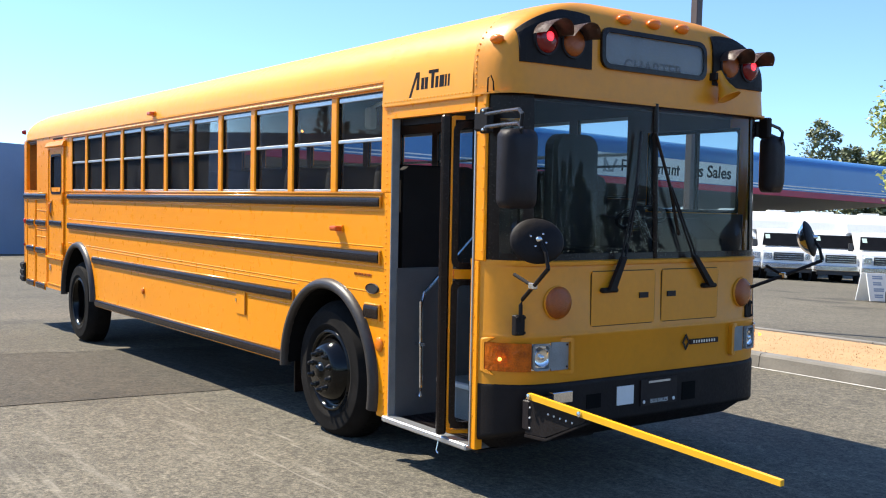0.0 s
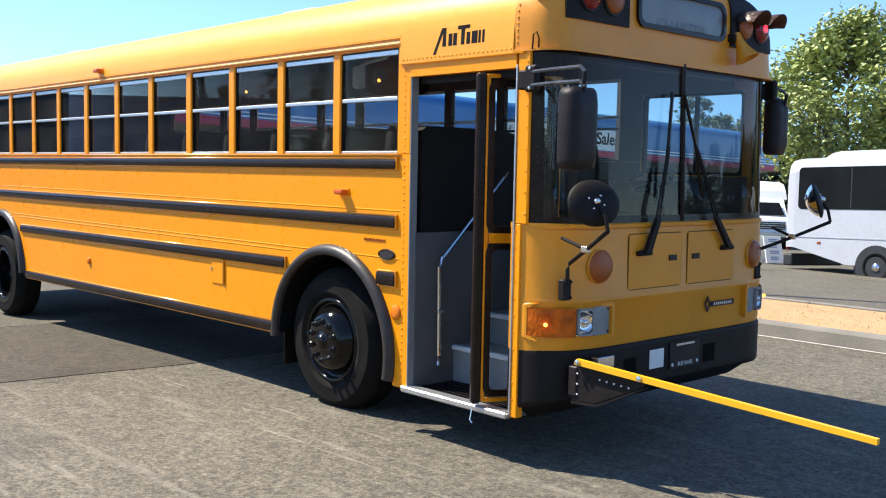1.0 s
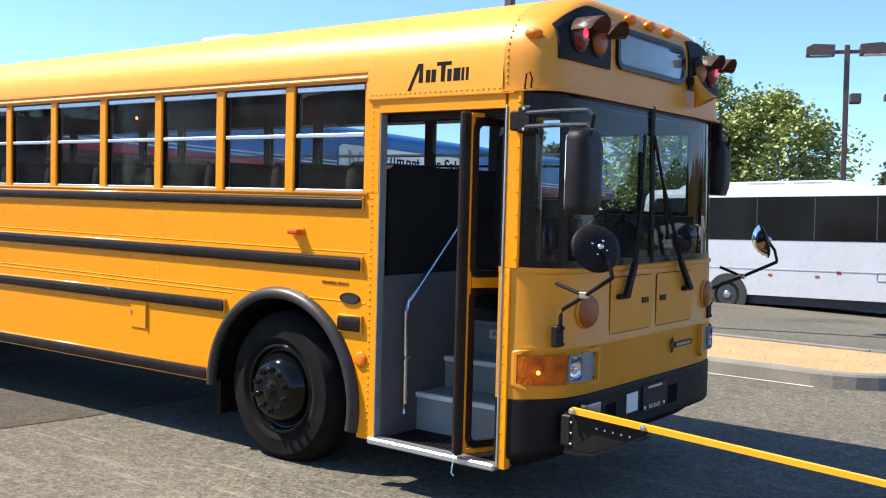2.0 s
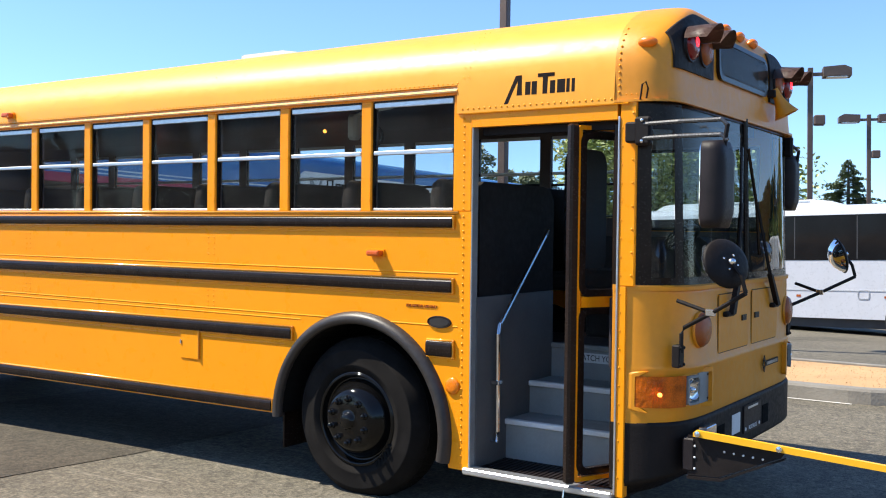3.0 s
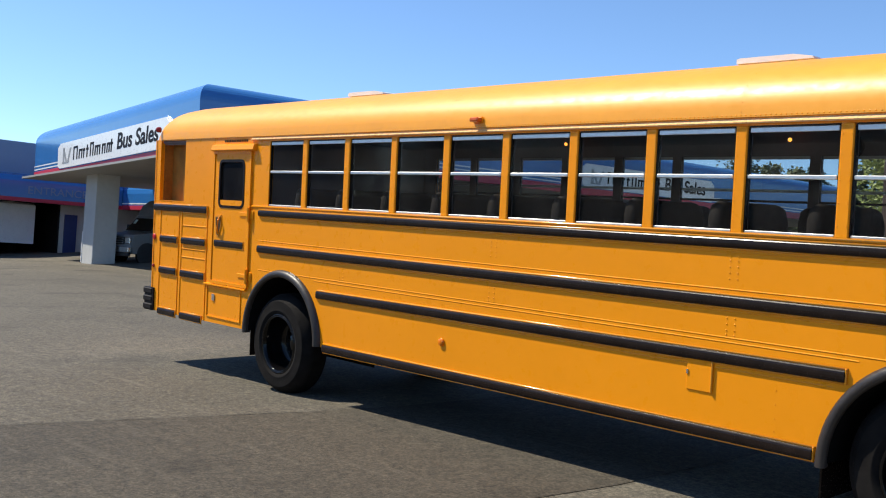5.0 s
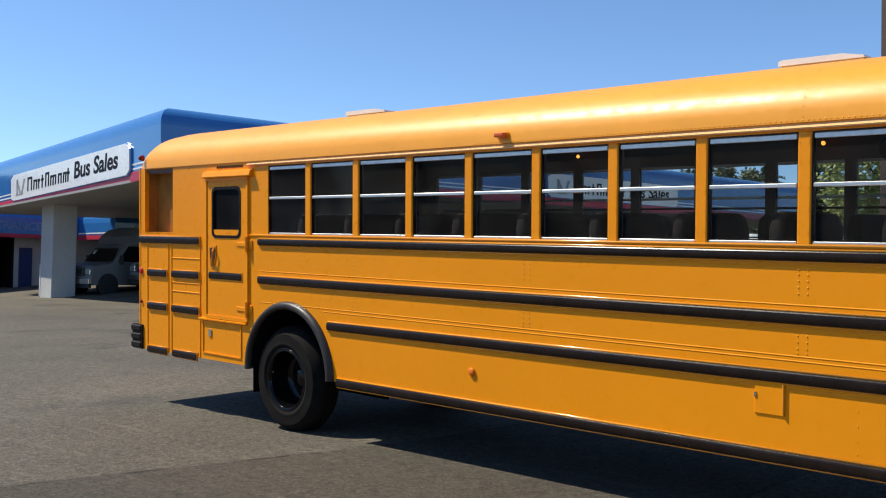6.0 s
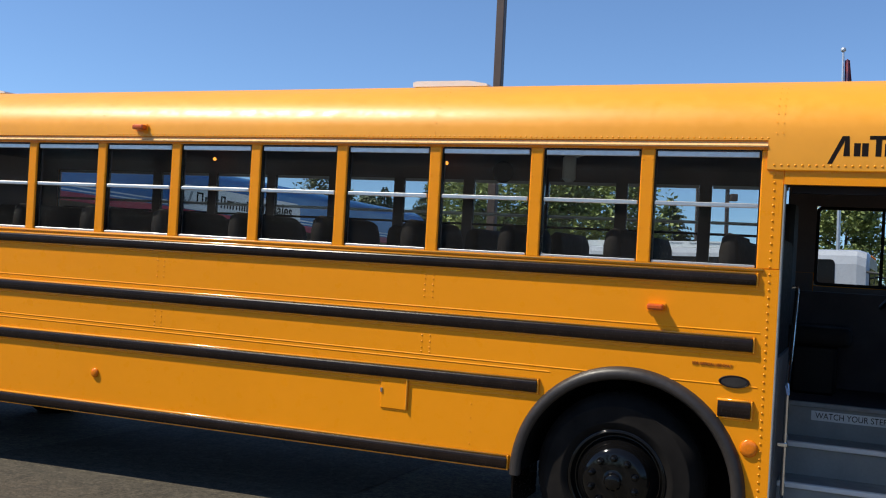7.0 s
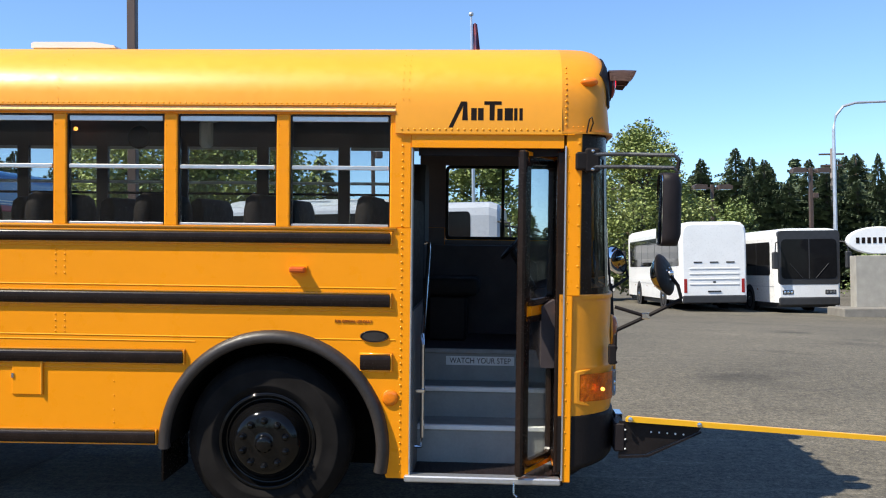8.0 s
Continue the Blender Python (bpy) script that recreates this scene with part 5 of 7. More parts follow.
# wipers
def wiper(y0, ytop, ymid):
    w = new("windscreen_wiper")
    w.parent = bus
    px = nose_x(y0, 0.366)
    part("wiper_motor_cap", box(px - 0.005, px + 0.04, y0 - 0.07, y0 + 0.07, 1.245, 1.275, 0.01), BLACK_MATT, w)
    part("wiper_arm", prism([(y0 - 0.028, 1.26), (y0 + 0.028, 1.26), (y0 + (ymid - y0) * 0.45 + 0.018, 1.47), (y0 + (ymid - y0) * 0.45 - 0.022, 1.47)], "x", px + 0.025, px + 0.055), BLACK_MATT, w)
    sx = nose_x(ymid, 0.345)
    for d in (-0.02, 0.015):
        part("arm_rod", tube([(px + 0.04, y0 + (ymid - y0) * 0.42 + d, 1.45), (sx + 0.035, ymid + d * 0.4, 1.92)], 0.007, n=6), BLACK_MATT, w)
    part("wiper_blade", tube([(sx + 0.022, ymid - (ytop - ymid) * 0.8, 1.60), (sx + 0.028, ymid, 1.92), (sx + 0.010, ytop, 2.26)], 0.011, n=6), BLACK, w, "thin black wiper blade")


wiper(0.79, 1.07, 1.02)
wiper(1.73, 1.20, 1.33)

# ---- folding door, stairwell, inside ----
def leaf(p, q, name="door_leaf"):
    """One glazed leaf between two upright lines, p and q in plan."""
    p, q = Vector((*p, 0)), Vector((*q, 0))
    d = (q - p)
    w = d.length
    ang = math.degrees(math.atan2(d.y, d.x))
    e = new(name)
    e.parent = bus
    e.matrix_local = pose(p.x, p.y, 0, 0, 0, ang)
    z0, z1 = 0.335, 2.325
    fr = part("leaf_frame", frame_ring(0.0, w, z0, z1, 0.024, "y", -0.014, 0.014, 0.02), YELLOW, e)
    part("leaf_rail", box(0.03, w - 0.03, -0.016, 0.016, 1.31, 1.37, 0.0), YELLOW, e)
    for a, b in ((z0 + 0.032, 1.31), (1.37, z1 - 0.032)):
        part("gasket", frame_ring(0.013, w - 0.013, a, b, 0.040, "y", -0.018, 0.018, 0.06), BLACK, e, "black rubber glazing gasket")
        g = part("pane", box(0.065, w - 0.065, -0.002, 0.002, a + 0.01, b - 0.01), GLASS_SIDE, e)
        g.visible_shadow = False
    return e


l1 = leaf((1.500, -0.01), (1.700, 0.40))
part("edge_seal", box(-0.062, -0.002, -0.030, 0.022, 0.33, 2.33, 0.012), BLACK, l1, "black rubber door edge")
l2 = leaf((1.728, 0.045), (1.712, 0.42))
part("edge_seal", box(-0.02, 0.03, -0.03, 0.03, 0.33, 2.33, 0.01), BLACK, l2, "black rubber door edge")
part("door_track", box(0.84, 1.72, 0.06, 0.10, 2.30, 2.345), BLACK_MATT, bus)
part("front_jamb_strip", box(1.742, 1.753, -0.014, -0.002, 0.30, 2.36, 0.003), ALU, bus, "bright riveted jamb strip")
part("sill_stop", tube([(1.455, -0.03, 0.29), (1.455, -0.045, 0.22), (1.475, -0.045, 0.205)], 0.006, n=6), CHROME, bus)
for k, (y0, y1, z) in enumerate(((0.05, 0.40, 0.30), (0.40, 0.70, 0.545), (0.70, 1.0, 0.75))):
    part("step", box(0.82, 1.74, y0, y1 + 0.01, z - 0.03, z, 0.004), BLACK_PLASTIC if k == 0 else GREY_STEP, bus, "ribbed rubber step")
    if k:
        part("step_nosing", box(0.82, 1.74, y0 - 0.012, y0 + 0.03, z - 0.028, z + 0.005, 0.005), WHITE_MATT, bus, "pale step nosing")
    if k == 0:
        for j in range(26):
            part("step_rib", box(0.84 + 0.034 * j, 0.852 + 0.034 * j, 0.06, 0.39, 0.30, 0.306), BLACK_PLASTIC, bus)
for y, z0, z1 in ((0.41, 0.30, 0.52), (0.71, 0.545, 0.725), (1.01, 0.75, 0.97)):
    part("riser", box(0.82, 1.74, y, y + 0.015, z0, z1), RISER, bus, "grey step riser")
part("top_nosing", box(0.82, 1.74, 0.995, 1.04, 0.945, 0.978, 0.005), GREY_STEP, bus)
sg = part("step_notice", box(0.975, 1.465, 1.004, 1.008, 0.862, 0.925), mat("pale_notice", (0.72, 0.73, 0.72), 0.5), bus, "pale notice on the top step riser")
text("notice_lettering", "WATCH YOUR STEP", 0.056, Matrix.Translation((1.22, 1.003, 0.893)) @ ON_SIDE, INK, sg, extrude=0.0006, squeeze=0.86)
part("floor", box(0.80, 1.95, 1.02, WIDE - 0.05, 0.93, 0.97), CAB_PLASTIC, bus)
part("stairwell_rear_wall", box(0.80, 0.82, 0.05, 1.02, 0.30, 1.33), GREY_WALL, bus, "grey stairwell wall")
part("stairwell_front_wall", box(1.74, 1.76, 0.05, 1.02, 0.28, 1.40), GREY_WALL, bus)
part("stairwell_pan", box(0.80, 1.76, 0.05, 1.02, 0.255, 0.272), BLACK_MATT, bus)
md = part("modesty_panel", prism([(0.10, 1.33), (1.05, 1.33), (1.05, 1.94), (1.0, 2.01), (0.9, 2.03), (0.14, 2.03), (0.10, 2.00)], "x", 0.73, 0.80), SEAT, bus, "dark padded panel behind the steps")
part("handrail", tube([(0.82, 0.23, 0.44), (0.86, 0.23, 0.44), (0.865, 0.23, 0.50), (0.865, 0.22, 1.10), (0.862, 0.25, 1.16), (0.855, 0.83, 1.70), (0.85, 0.87, 1.735), (0.82, 0.87, 1.74)], 0.014), CHROME, bus, "bent steel handrail")
part("handrail_clamp", box(0.82, 0.885, 0.20, 0.25, 0.79, 0.815, 0.004), CHROME, bus)


def bench(x, y0, y1, deep=0.40):
    b = new("bench_seat")
    b.parent = bus
    prof = [(x - 0.055, 1.32), (x - 0.06, 1.95), (x - 0.045, 2.03), (x - 0.01, 2.055), (x + 0.03, 2.045), (x + 0.05, 1.98), (x + 0.03, 1.32)]
    bm = bmesh.new()
    rings = []
    for y, k in ((y0, 0.90), (y0 + 0.02, 0.985), (y0 + 0.06, 1.0), (y1 - 0.12, 1.0), (y1 - 0.04, 0.965), (y1, 0.90)):
        rings.append([(x + (px - x) * (0.75 if k < 0.95 else 1), y, 1.32 + (pz - 1.32) * k) for px, pz in prof])
    part("backrest", loft(rings), SEAT, b, smooth=True)
    part("seat", box(x - 0.02, x + deep, y0, y1, 1.30, 1.43, 0.03, seg=2), SEAT, b)
    for dx in (0.0, deep - 0.06):
        part("leg", box(x + dx, x + dx + 0.03, y1 - 0.06, y1 - 0.03, 0.97, 1.31), BLACK_MATT, b)


for k in range(11):
    bench(0.50 - 0.711 * k, 0.07, 1.0, 0.40 if k else 0.22)
    bench(0.42 - 0.711 * k, 1.46, WIDE - 0.07)
# driver's place
ds = new("driver_seat")
ds.parent = bus
part("seat_base", box(0.80, 1.10, 1.55, 1.95, 0.97, 1.32, 0.02), BLACK_MATT, ds)
part("seat", box(0.72, 1.20, 1.50, 2.0, 1.32, 1.46, 0.05, seg=3), SEAT, ds)
part("backrest", loft([[(0.70 + dx, 1.75 + u, 1.42 + v) for u, v in rounded(-0.24 * k, 0.24 * k, 0.0, 0.92 * (0.97 + 0.03 * k), 0.12, 5)] for dx, k in ((-0.07, 0.9), (-0.05, 1.0), (0.04, 1.0), (0.07, 0.88))]), mat("dark_seat_cloth", (0.022, 0.020, 0.020), 0.8, vary=0.15, scale=20), ds, "high dark backrest")
part("dashboard", prism([(1.62, 0.97), (2.0, 0.97), (1.98, 1.40), (1.80, 1.45), (1.62, 1.36)], "y", 0.18, WIDE - 0.10), CAB_PLASTIC, bus, "black dashboard")
part("switch_panel", prism([(0.60, 0.97), (1.66, 0.97), (1.66, 1.55), (1.45, 1.70), (0.60, 1.70)], "y", 2.12, WIDE - 0.06), CAB_PLASTIC, bus, "black switch panel beside the driver")
sw = part("steering_wheel", tube([(1.45 + 0.075 * math.sin(a) * 1.0, 1.75 + 0.24 * math.cos(a), 1.70 + 0.23 * math.sin(a) * 0.35 + 0.0) for a in np.linspace(0, 2 * math.pi, 33)[:-1]], 0.016, closed=True), BLACK_PLASTIC, bus)
for a in (0.0, 2.1, 4.2):
    part("spoke", tube([(1.45, 1.75, 1.68), (1.45 + 0.07 * math.sin(a), 1.75 + 0.23 * math.cos(a), 1.70 + 0.08 * math.sin(a))], 0.012, n=6), BLACK_PLASTIC, sw)
part("steering_column", tube([(1.45, 1.75, 1.68), (1.66, 1.75, 1.30)], 0.03), BLACK_PLASTIC, sw)
# driver's side window
dw = part("driver_window", frame_ring(0.88, 1.79, 1.745, 2.38, 0.025, "y", WIDE - 0.045, WIDE - 0.005, 0.04), BLACK_MATT, bus)
part("window_divider", box(1.36, 1.385, WIDE - 0.04, WIDE - 0.01, 1.75, 2.37), BLACK_MATT, dw)
g = part("pane", box(0.90, 1.77, WIDE - 0.027, WIDE - 0.023, 1.765, 2.36), GLASS_SIDE, dw)
g.visible_shadow = False
# inside mirror, heater hoses and dome lamps
im = part("inside_mirror", box(-0.752, -0.668, 0.70, 0.79, 2.39, 2.578, 0.02), WHITE_MATT, bus, "pale inside mirror hanging from the ceiling")
part("inside_mirror_arm", tube([(-0.20, 0.70, 2.70), (-0.36, 0.74, 2.615), (-0.60, 0.75, 2.595), (-0.71, 0.75, 2.565)], 0.016), WHITE_MATT, im)
part("speaker", lathe([(0.0, 0.012), (0.09, 0.010), (0.10, 0.0)], Matrix.Translation((-1.80, WIDE - 0.07, 2.60)) @ OUT, 20), BLACK_PLASTIC, bus)
for x in (-2.3, -4.85):
    dome("dome_lamp", Matrix.Translation((x, 2.25, 2.66)) @ Matrix.Rotation(radians(120), 4, "X"), 0.018, 0.02, AMBER_LIT, label="small glowing ceiling lamp")
part("far_guard_rail", tube([(-7.0, WIDE + 0.01, 2.12), (0.7, WIDE + 0.01, 2.12)], 0.012, n=6), BLACK_MATT, bus)
# mud flaps and inner tyre shade
part("mud_flap", box(-0.80, -0.785, 0.10, 0.62, 0.20, 0.52, 0.004), BLACK, bus, "black rubber mud flap")
part("mud_flap", box(-7.44, -7.425, 0.08, 0.62, 0.18, 0.50, 0.004), BLACK, bus, "black rubber mud flap")

# ---- island with dry grass and its kerb ----
def upright(x, y, turn=0.0, dz=0.0):
    return pose(x, y, ground_z(x, y) + dz, 0, 0, turn)


CONCRETE = mat("weathered_concrete", (0.20, 0.185, 0.16), 0.85, vary=0.2, scale=3, bump=0.25, bump_scale=40)
STRAW = mat("dry_straw_grass", (0.43, 0.262, 0.122), 0.9, vary=0.10, scale=1.2, bump=0.25, bump_scale=45, second=(0.50, 0.31, 0.15))
isle = [(-16, 5.85)] + [(1.75 + 1.1 * math.sin(radians(a)) * 0.8, 6.95 - 1.1 * math.cos(radians(a))) for a in range(0, 181, 15)] + [(-16, 8.05)]
bm = sheet(isle, 0.13, 0.6)
part("grass_bed", bm, STRAW, kind="structure", label="bed of dry yellow grass on the island")


def kerb_piece(x0, x1):
    bm = bmesh.new()
    prof = [(5.72, -0.05), (5.74, 0.13), (5.76, 0.155), (5.88, 0.160), (5.90, 0.15), (5.90, -0.05)]
    rings = [[(x, y, ground_z(x, y) + z) for y, z in prof] for x in (x0, x1)]
    return loft(rings, bm)


kerb = tagged(new("kerb"), "grey concrete kerb round the dry island", kind="structure")
for k in range(8):
    x1 = 1.75 - 2.2 * k
    part("kerb_stone", kerb_piece(x1 - 2.19, x1), CONCRETE, kerb)
for k in range(8):
    x1 = 1.75 - 2.2 * k
    o = part("kerb_stone", kerb_piece(x1 - 2.19, x1), CONCRETE, kerb)
    o.data.transform(Matrix.Translation((0, 13.90, 0)) @ Matrix.Diagonal((1, -1, 1, 1)))
    for v in o.data.vertices:
        v.co.z += ground_z(v.co.x, v.co.y) - ground_z(v.co.x, 13.90 - v.co.y)
rings = []
for a in range(0, 181, 12):
    c, s = math.cos(radians(a)), math.sin(radians(a))
    rings.append([(1.75 + (r * s) * 0.85, 6.95 - r * c, ground_z(1.75 + r * s, 6.95 - r * c) + z) for r, z in ((1.23, -0.05), (1.21, 0.13), (1.19, 0.155), (1.07, 0.16), (1.05, -0.05))])
part("kerb_nose", loft(rings), CONCRETE, kerb)
# line of light grit where the yard meets the kerb
part("gutter_line", sheet([(-16, 5.655), (1.8, 5.655), (1.8, 5.705), (-16, 5.705)], 0.006, 1.0), mat("pale_grit", (0.48, 0.46, 0.42), 0.9, vary=0.3, scale=12), kind="structure", label="thin pale line of grit along the kerb")
rg = random.Random(5)
bm = bmesh.new()
for k in range(11000):
    x, y = rg.uniform(-13, 2.5), rg.uniform(5.95, 8.0)
    if x > 1.75 and math.hypot((x - 1.75) / 0.85, y - 6.95) > 1.0:
        continue
    h, w, a = rg.uniform(0.006, 0.018), rg.uniform(0.004, 0.009), rg.uniform(0, 6.28)
    if rg.random() < 0.02:
        h *= 2.2
    z = ground_z(x, y) + 0.125
    lx_, ly_ = rg.uniform(-1, 1) * h * 0.8, rg.uniform(-1, 1) * h * 0.8
    bm.faces.new([bm.verts.new(p) for p in ((x - w * math.cos(a), y - w * math.sin(a), z), (x + w * math.cos(a), y + w * math.sin(a), z), (x + lx_, y + ly_, z + h))])
part("dry_grass", bm, STRAW, kind="stuff", label="short dry straw-coloured grass", category="grass")

# ---- canopy with its sign boards ----
BLUE = mat("glossy_blue_panel", (0.030, 0.165, 0.44), 0.22, vary=0.05, scale=0.8, coat=0.5)
RED_BAND = mat("red_fascia_band", (0.50, 0.035, 0.07), 0.4, vary=0.08, scale=1.2)
SOFFIT = mat("off_white_soffit", (0.36, 0.35, 0.33), 0.6, vary=0.08, scale=0.6)
RENDER_WALL = mat("pale_rendered_wall", (0.52, 0.52, 0.50), 0.8, vary=0.10, scale=0.7, bump=0.1)
BLUE_GREY = mat("blue_grey_wall", (0.23, 0.30, 0.42), 0.7, vary=0.06, scale=0.5)
canopy = thing("canopy", pose(-25.1, 9.0, 0, 0.8, -1.9, -2.0), "large blue forecourt canopy with a red lower edge", "canopy")
LA, LB, ZB, ZT, SKEW = 16.4, 41.0, 4.42, 6.60, 0.036
# fascia profile, outwards and up: red band, stripes' ground, rounded top
prof = [(0.0, ZB), (0.0, ZB + 0.30), (0.0, ZT - 0.62)] + [(-0.75 + 0.75 * math.cos(radians(a)), ZT - 0.62 + 0.62 * math.sin(radians(a))) for a in range(10, 91, 10)] + [(-1.6, ZT), (-1.6, ZT - 0.1)]


def plan_ring(o):
    """Four corners of the canopy's plan, drawn in by o."""
    return [(x, y - SKEW * x) for x, y in ((-o, o), (-o, LB - o), (-LA + o, LB - o), (-LA + o, o))]


def fascia(name, pr, material, out=0.0):
    bm = bmesh.new()
    rings = [[bm.verts.new((x, y, z)) for x, y in plan_ring(-d - out)] for d, z in pr]
    for a, b in zip(rings, rings[1:]):
        for k in range(4):
            bm.faces.new((a[k], a[(k + 1) % 4], b[(k + 1) % 4], b[k]))
    return part(name, recalc(bm), material, canopy, smooth=False)


fascia("blue_fascia", prof[1:], BLUE)
fascia("red_band", [(-0.02, ZB - 0.02), (0.0, ZB), (0.0, ZB + 0.30), (-0.05, ZB + 0.30)], RED_BAND, 0.025)
for z in (ZB + 0.36, ZB + 0.50):
    fascia("white_stripe", [(-0.03, z), (0.0, z), (0.0, z + 0.05), (-0.03, z + 0.05)], WHITE, 0.012)
part("soffit", box(-LA + 0.05, -0.05, 0.05, LB - 0.05, ZB - 0.02, ZB + 0.06), SOFFIT, canopy, "off-white canopy ceiling")
part("canopy_roof", box(-LA + 1.5, -1.5, 1.5, LB - 1.5, ZT - 0.12, ZT - 0.02), SOFFIT, canopy)


def sign_board(m):
    """White board with clipped corners, grey emblem strokes, first word as plain strokes, then lettering."""
    s = thing("sign_board", canopy.matrix_world @ m, "long white sign board with dark lettering on the blue fascia", "sign", "canopy signs")
    o = [(-4.75, -0.40), (-4.55, -0.50), (4.55, -0.50), (4.75, -0.35), (4.75, 0.30), (4.50, 0.50), (-4.50, 0.50), (-4.75, 0.35)]
    part("board", prism(o, "y", -0.08, -0.01), WHITE, s)
    part("board_edge", prism([(u * 1.012, v * 1.06) for u, v in o], "y", -0.05, 0.0), BLUE, s)
    GREY = mat("grey_emblem", (0.30, 0.31, 0.32), 0.5)
    for i, q in enumerate(([(-4.2, -0.28), (-4.05, -0.28), (-4.05, 0.28), (-4.2, 0.28)], [(-4.2, 0.28), (-4.08, 0.28), (-3.75, -0.28), (-3.9, -0.28)], [(-3.75, -0.28), (-3.62, -0.28), (-3.35, 0.25), (-3.5, 0.25)])):
        part("emblem_stroke", prism(q, "y", -0.088, -0.078), GREY, s)
    part("emblem_base", prism([(-4.25, -0.34), (-3.65, -0.34), (-3.55, -0.29), (-4.25, -0.26)], "y", -0.088, -0.078), GREY, s)
    # first word: plain strokes of its letters' widths
    x = -3.15
    for w_, h_, stem in ((0.46, 0.44, 2), (0.36, 0.31, 2), (0.26, 0.31, 1), (0.26, 0.40, 1), (0.36, 0.44, 2), (0.54, 0.31, 3), (0.34, 0.31, 2), (0.30, 0.31, 2), (0.26, 0.40, 1)):
        for k in range(stem):
            xs = x + (w_ * 1.21 - 0.13) * (k / max(1, stem - 1)) * 0.78
            part("word_stroke", prism([(xs, -0.26), (xs + 0.095, -0.26), (xs + 0.125, -0.26 + h_ * 1.18), (xs + 0.03, -0.26 + h_ * 1.18)], "y", -0.088, -0.078), INK, s)
        if stem > 1:
            part("word_stroke", prism([(x + 0.02, -0.26 + h_ * 1.18 - 0.08), (x + w_ * 0.80, -0.26 + h_ * 1.18 - 0.08), (x + w_ * 0.82, -0.26 + h_ * 1.18), (x + 0.03, -0.26 + h_ * 1.18)], "y", -0.088, -0.078), INK, s)
        else:
            part("word_stroke", prism([(x - 0.03, 0.0), (x + w_ * 0.72, 0.0), (x + w_ * 0.72, 0.09), (x - 0.03, 0.09)], "y", -0.088, -0.078), INK, s)
        x += w_ * 1.21
    for word, x in (("Bus", 1.45), ("Sales", 3.166)):
        text("sign_lettering", word, 0.80, Matrix.Translation((x, -0.082, 0.04)) @ ON_SIDE, INK, s, extrude=0.006, bold=0.018, squeeze=1.08, shear=0.12)
    return s


wide = sign_board(pose(-7.55, 0.27, ZB + 0.73, 0, 0, -2.06))
wide.scale.x = 1.16
sign_board(pose(0.0, 22.2, ZB + 0.80, 0, 0, 90))


def column(x, y):
    z0, z1 = ground_z(x, y), ZB + 0.033 * (x + 25.1) + 0.014 * (y - 9) + 0.1
    c = thing("canopy_column", pose(x, y, z0), "square white-grey rendered canopy column", "column", "canopy columns")
    part("shaft", box(-0.52, 0.52, -0.48, 0.48, -0.1, z1 - z0, 0.02), RENDER_WALL, c)
    part("corner_guard", box(-0.54, -0.48, -0.50, -0.44, 0.0, 1.25), WHITE_MATT, c)
    return c


for x, y in ((-36.6, 11.0), (-34.3, 22.0), (-34.3, 34.0), (-34.3, 46.0)):
    column(x, y)

# ---- workshop building behind the canopy ----
wk = thing("workshop", pose(-45.0, 0, 0), "long grey workshop with a blue awning and a dark open bay", "building")
gz = ground_z(-45, 10)
part("wall", box(-14, 0, -30, 8.0, gz - 0.3, 5.75), BLUE_GREY, wk, "plain blue-grey side wall")
part("wall", box(-14, -0.3, 8.0, 60, 4.1, 5.75), BLUE_GREY, wk)
part("wall", box(-14, -0.3, 12.8, 60, gz - 0.3, 4.1), RENDER_WALL, wk, "pale rendered wall")
part("bay_back", box(-14, -9, 8.0, 12.8, gz - 0.3, 4.1), BLACK_MATT, wk, "dark workshop bay")
part("bay_side", box(-9, -0.35, 12.7, 12.79, gz - 0.3, 3.2), BLACK_MATT, wk)
part("bay_lintel", box(-0.8, -0.25, 8.0, 12.8, 3.0, 4.1), RENDER_WALL, wk)
part("awning", prism([(-0.3, 3.15), (0.5, 3.15), (0.5, 3.9), (0.35, 4.15), (0.0, 4.25), (-0.3, 4.25)], "y", 7.9, 15.48), BLUE, wk, "blue awning along the wall")
part("awning_edge", box(0.0, 0.53, 7.9, 15.48, 2.98, 3.15), RED_BAND, wk)
text("awning_lettering", "ENTRANCE", 0.50, Matrix.Translation((0.51, 12.3, 3.5)) @ Matrix.Rotation(radians(90), 4, "Z") @ ON_SIDE, BLUE_GREY, wk, extrude=0.004, squeeze=1.1)
part("blue_door", box(-0.3, -0.22, 13.0, 13.6, gz, gz + 2.1), mat("dark_blue_door", (0.03, 0.05, 0.16), 0.4), wk)
# the porch projects from the wall, with a rounded upper edge
rings = [[(0.0, 15.5 + o, z), (4.1 - o, 15.5 + o, z), (4.1 - o, 26.0, z), (0.0, 26.0, z)] for o, z in ((0.0, 3.18), (0.0, 3.75), (0.04, 3.95), (0.14, 4.10), (0.32, 4.20), (0.6, 4.24))]
part("porch", loft(rings), BLUE, wk, "projecting blue porch roof")
part("porch_edge", box(0.0, 4.13, 15.47, 26.0, 2.98, 3.18), RED_BAND, wk)
part("porch_stripe", box(0.0, 4.112, 15.488, 26.0, 3.24, 3.30), WHITE, wk)


# ---- vehicles ----
CAR_GLASS = mat("dark_vehicle_glass", (0.010, 0.010, 0.011), 0.08, vary=0.2, scale=3, spec=0.09)
TRIM = mat("dark_vehicle_trim", (0.03, 0.03, 0.032), 0.5, vary=0.2)


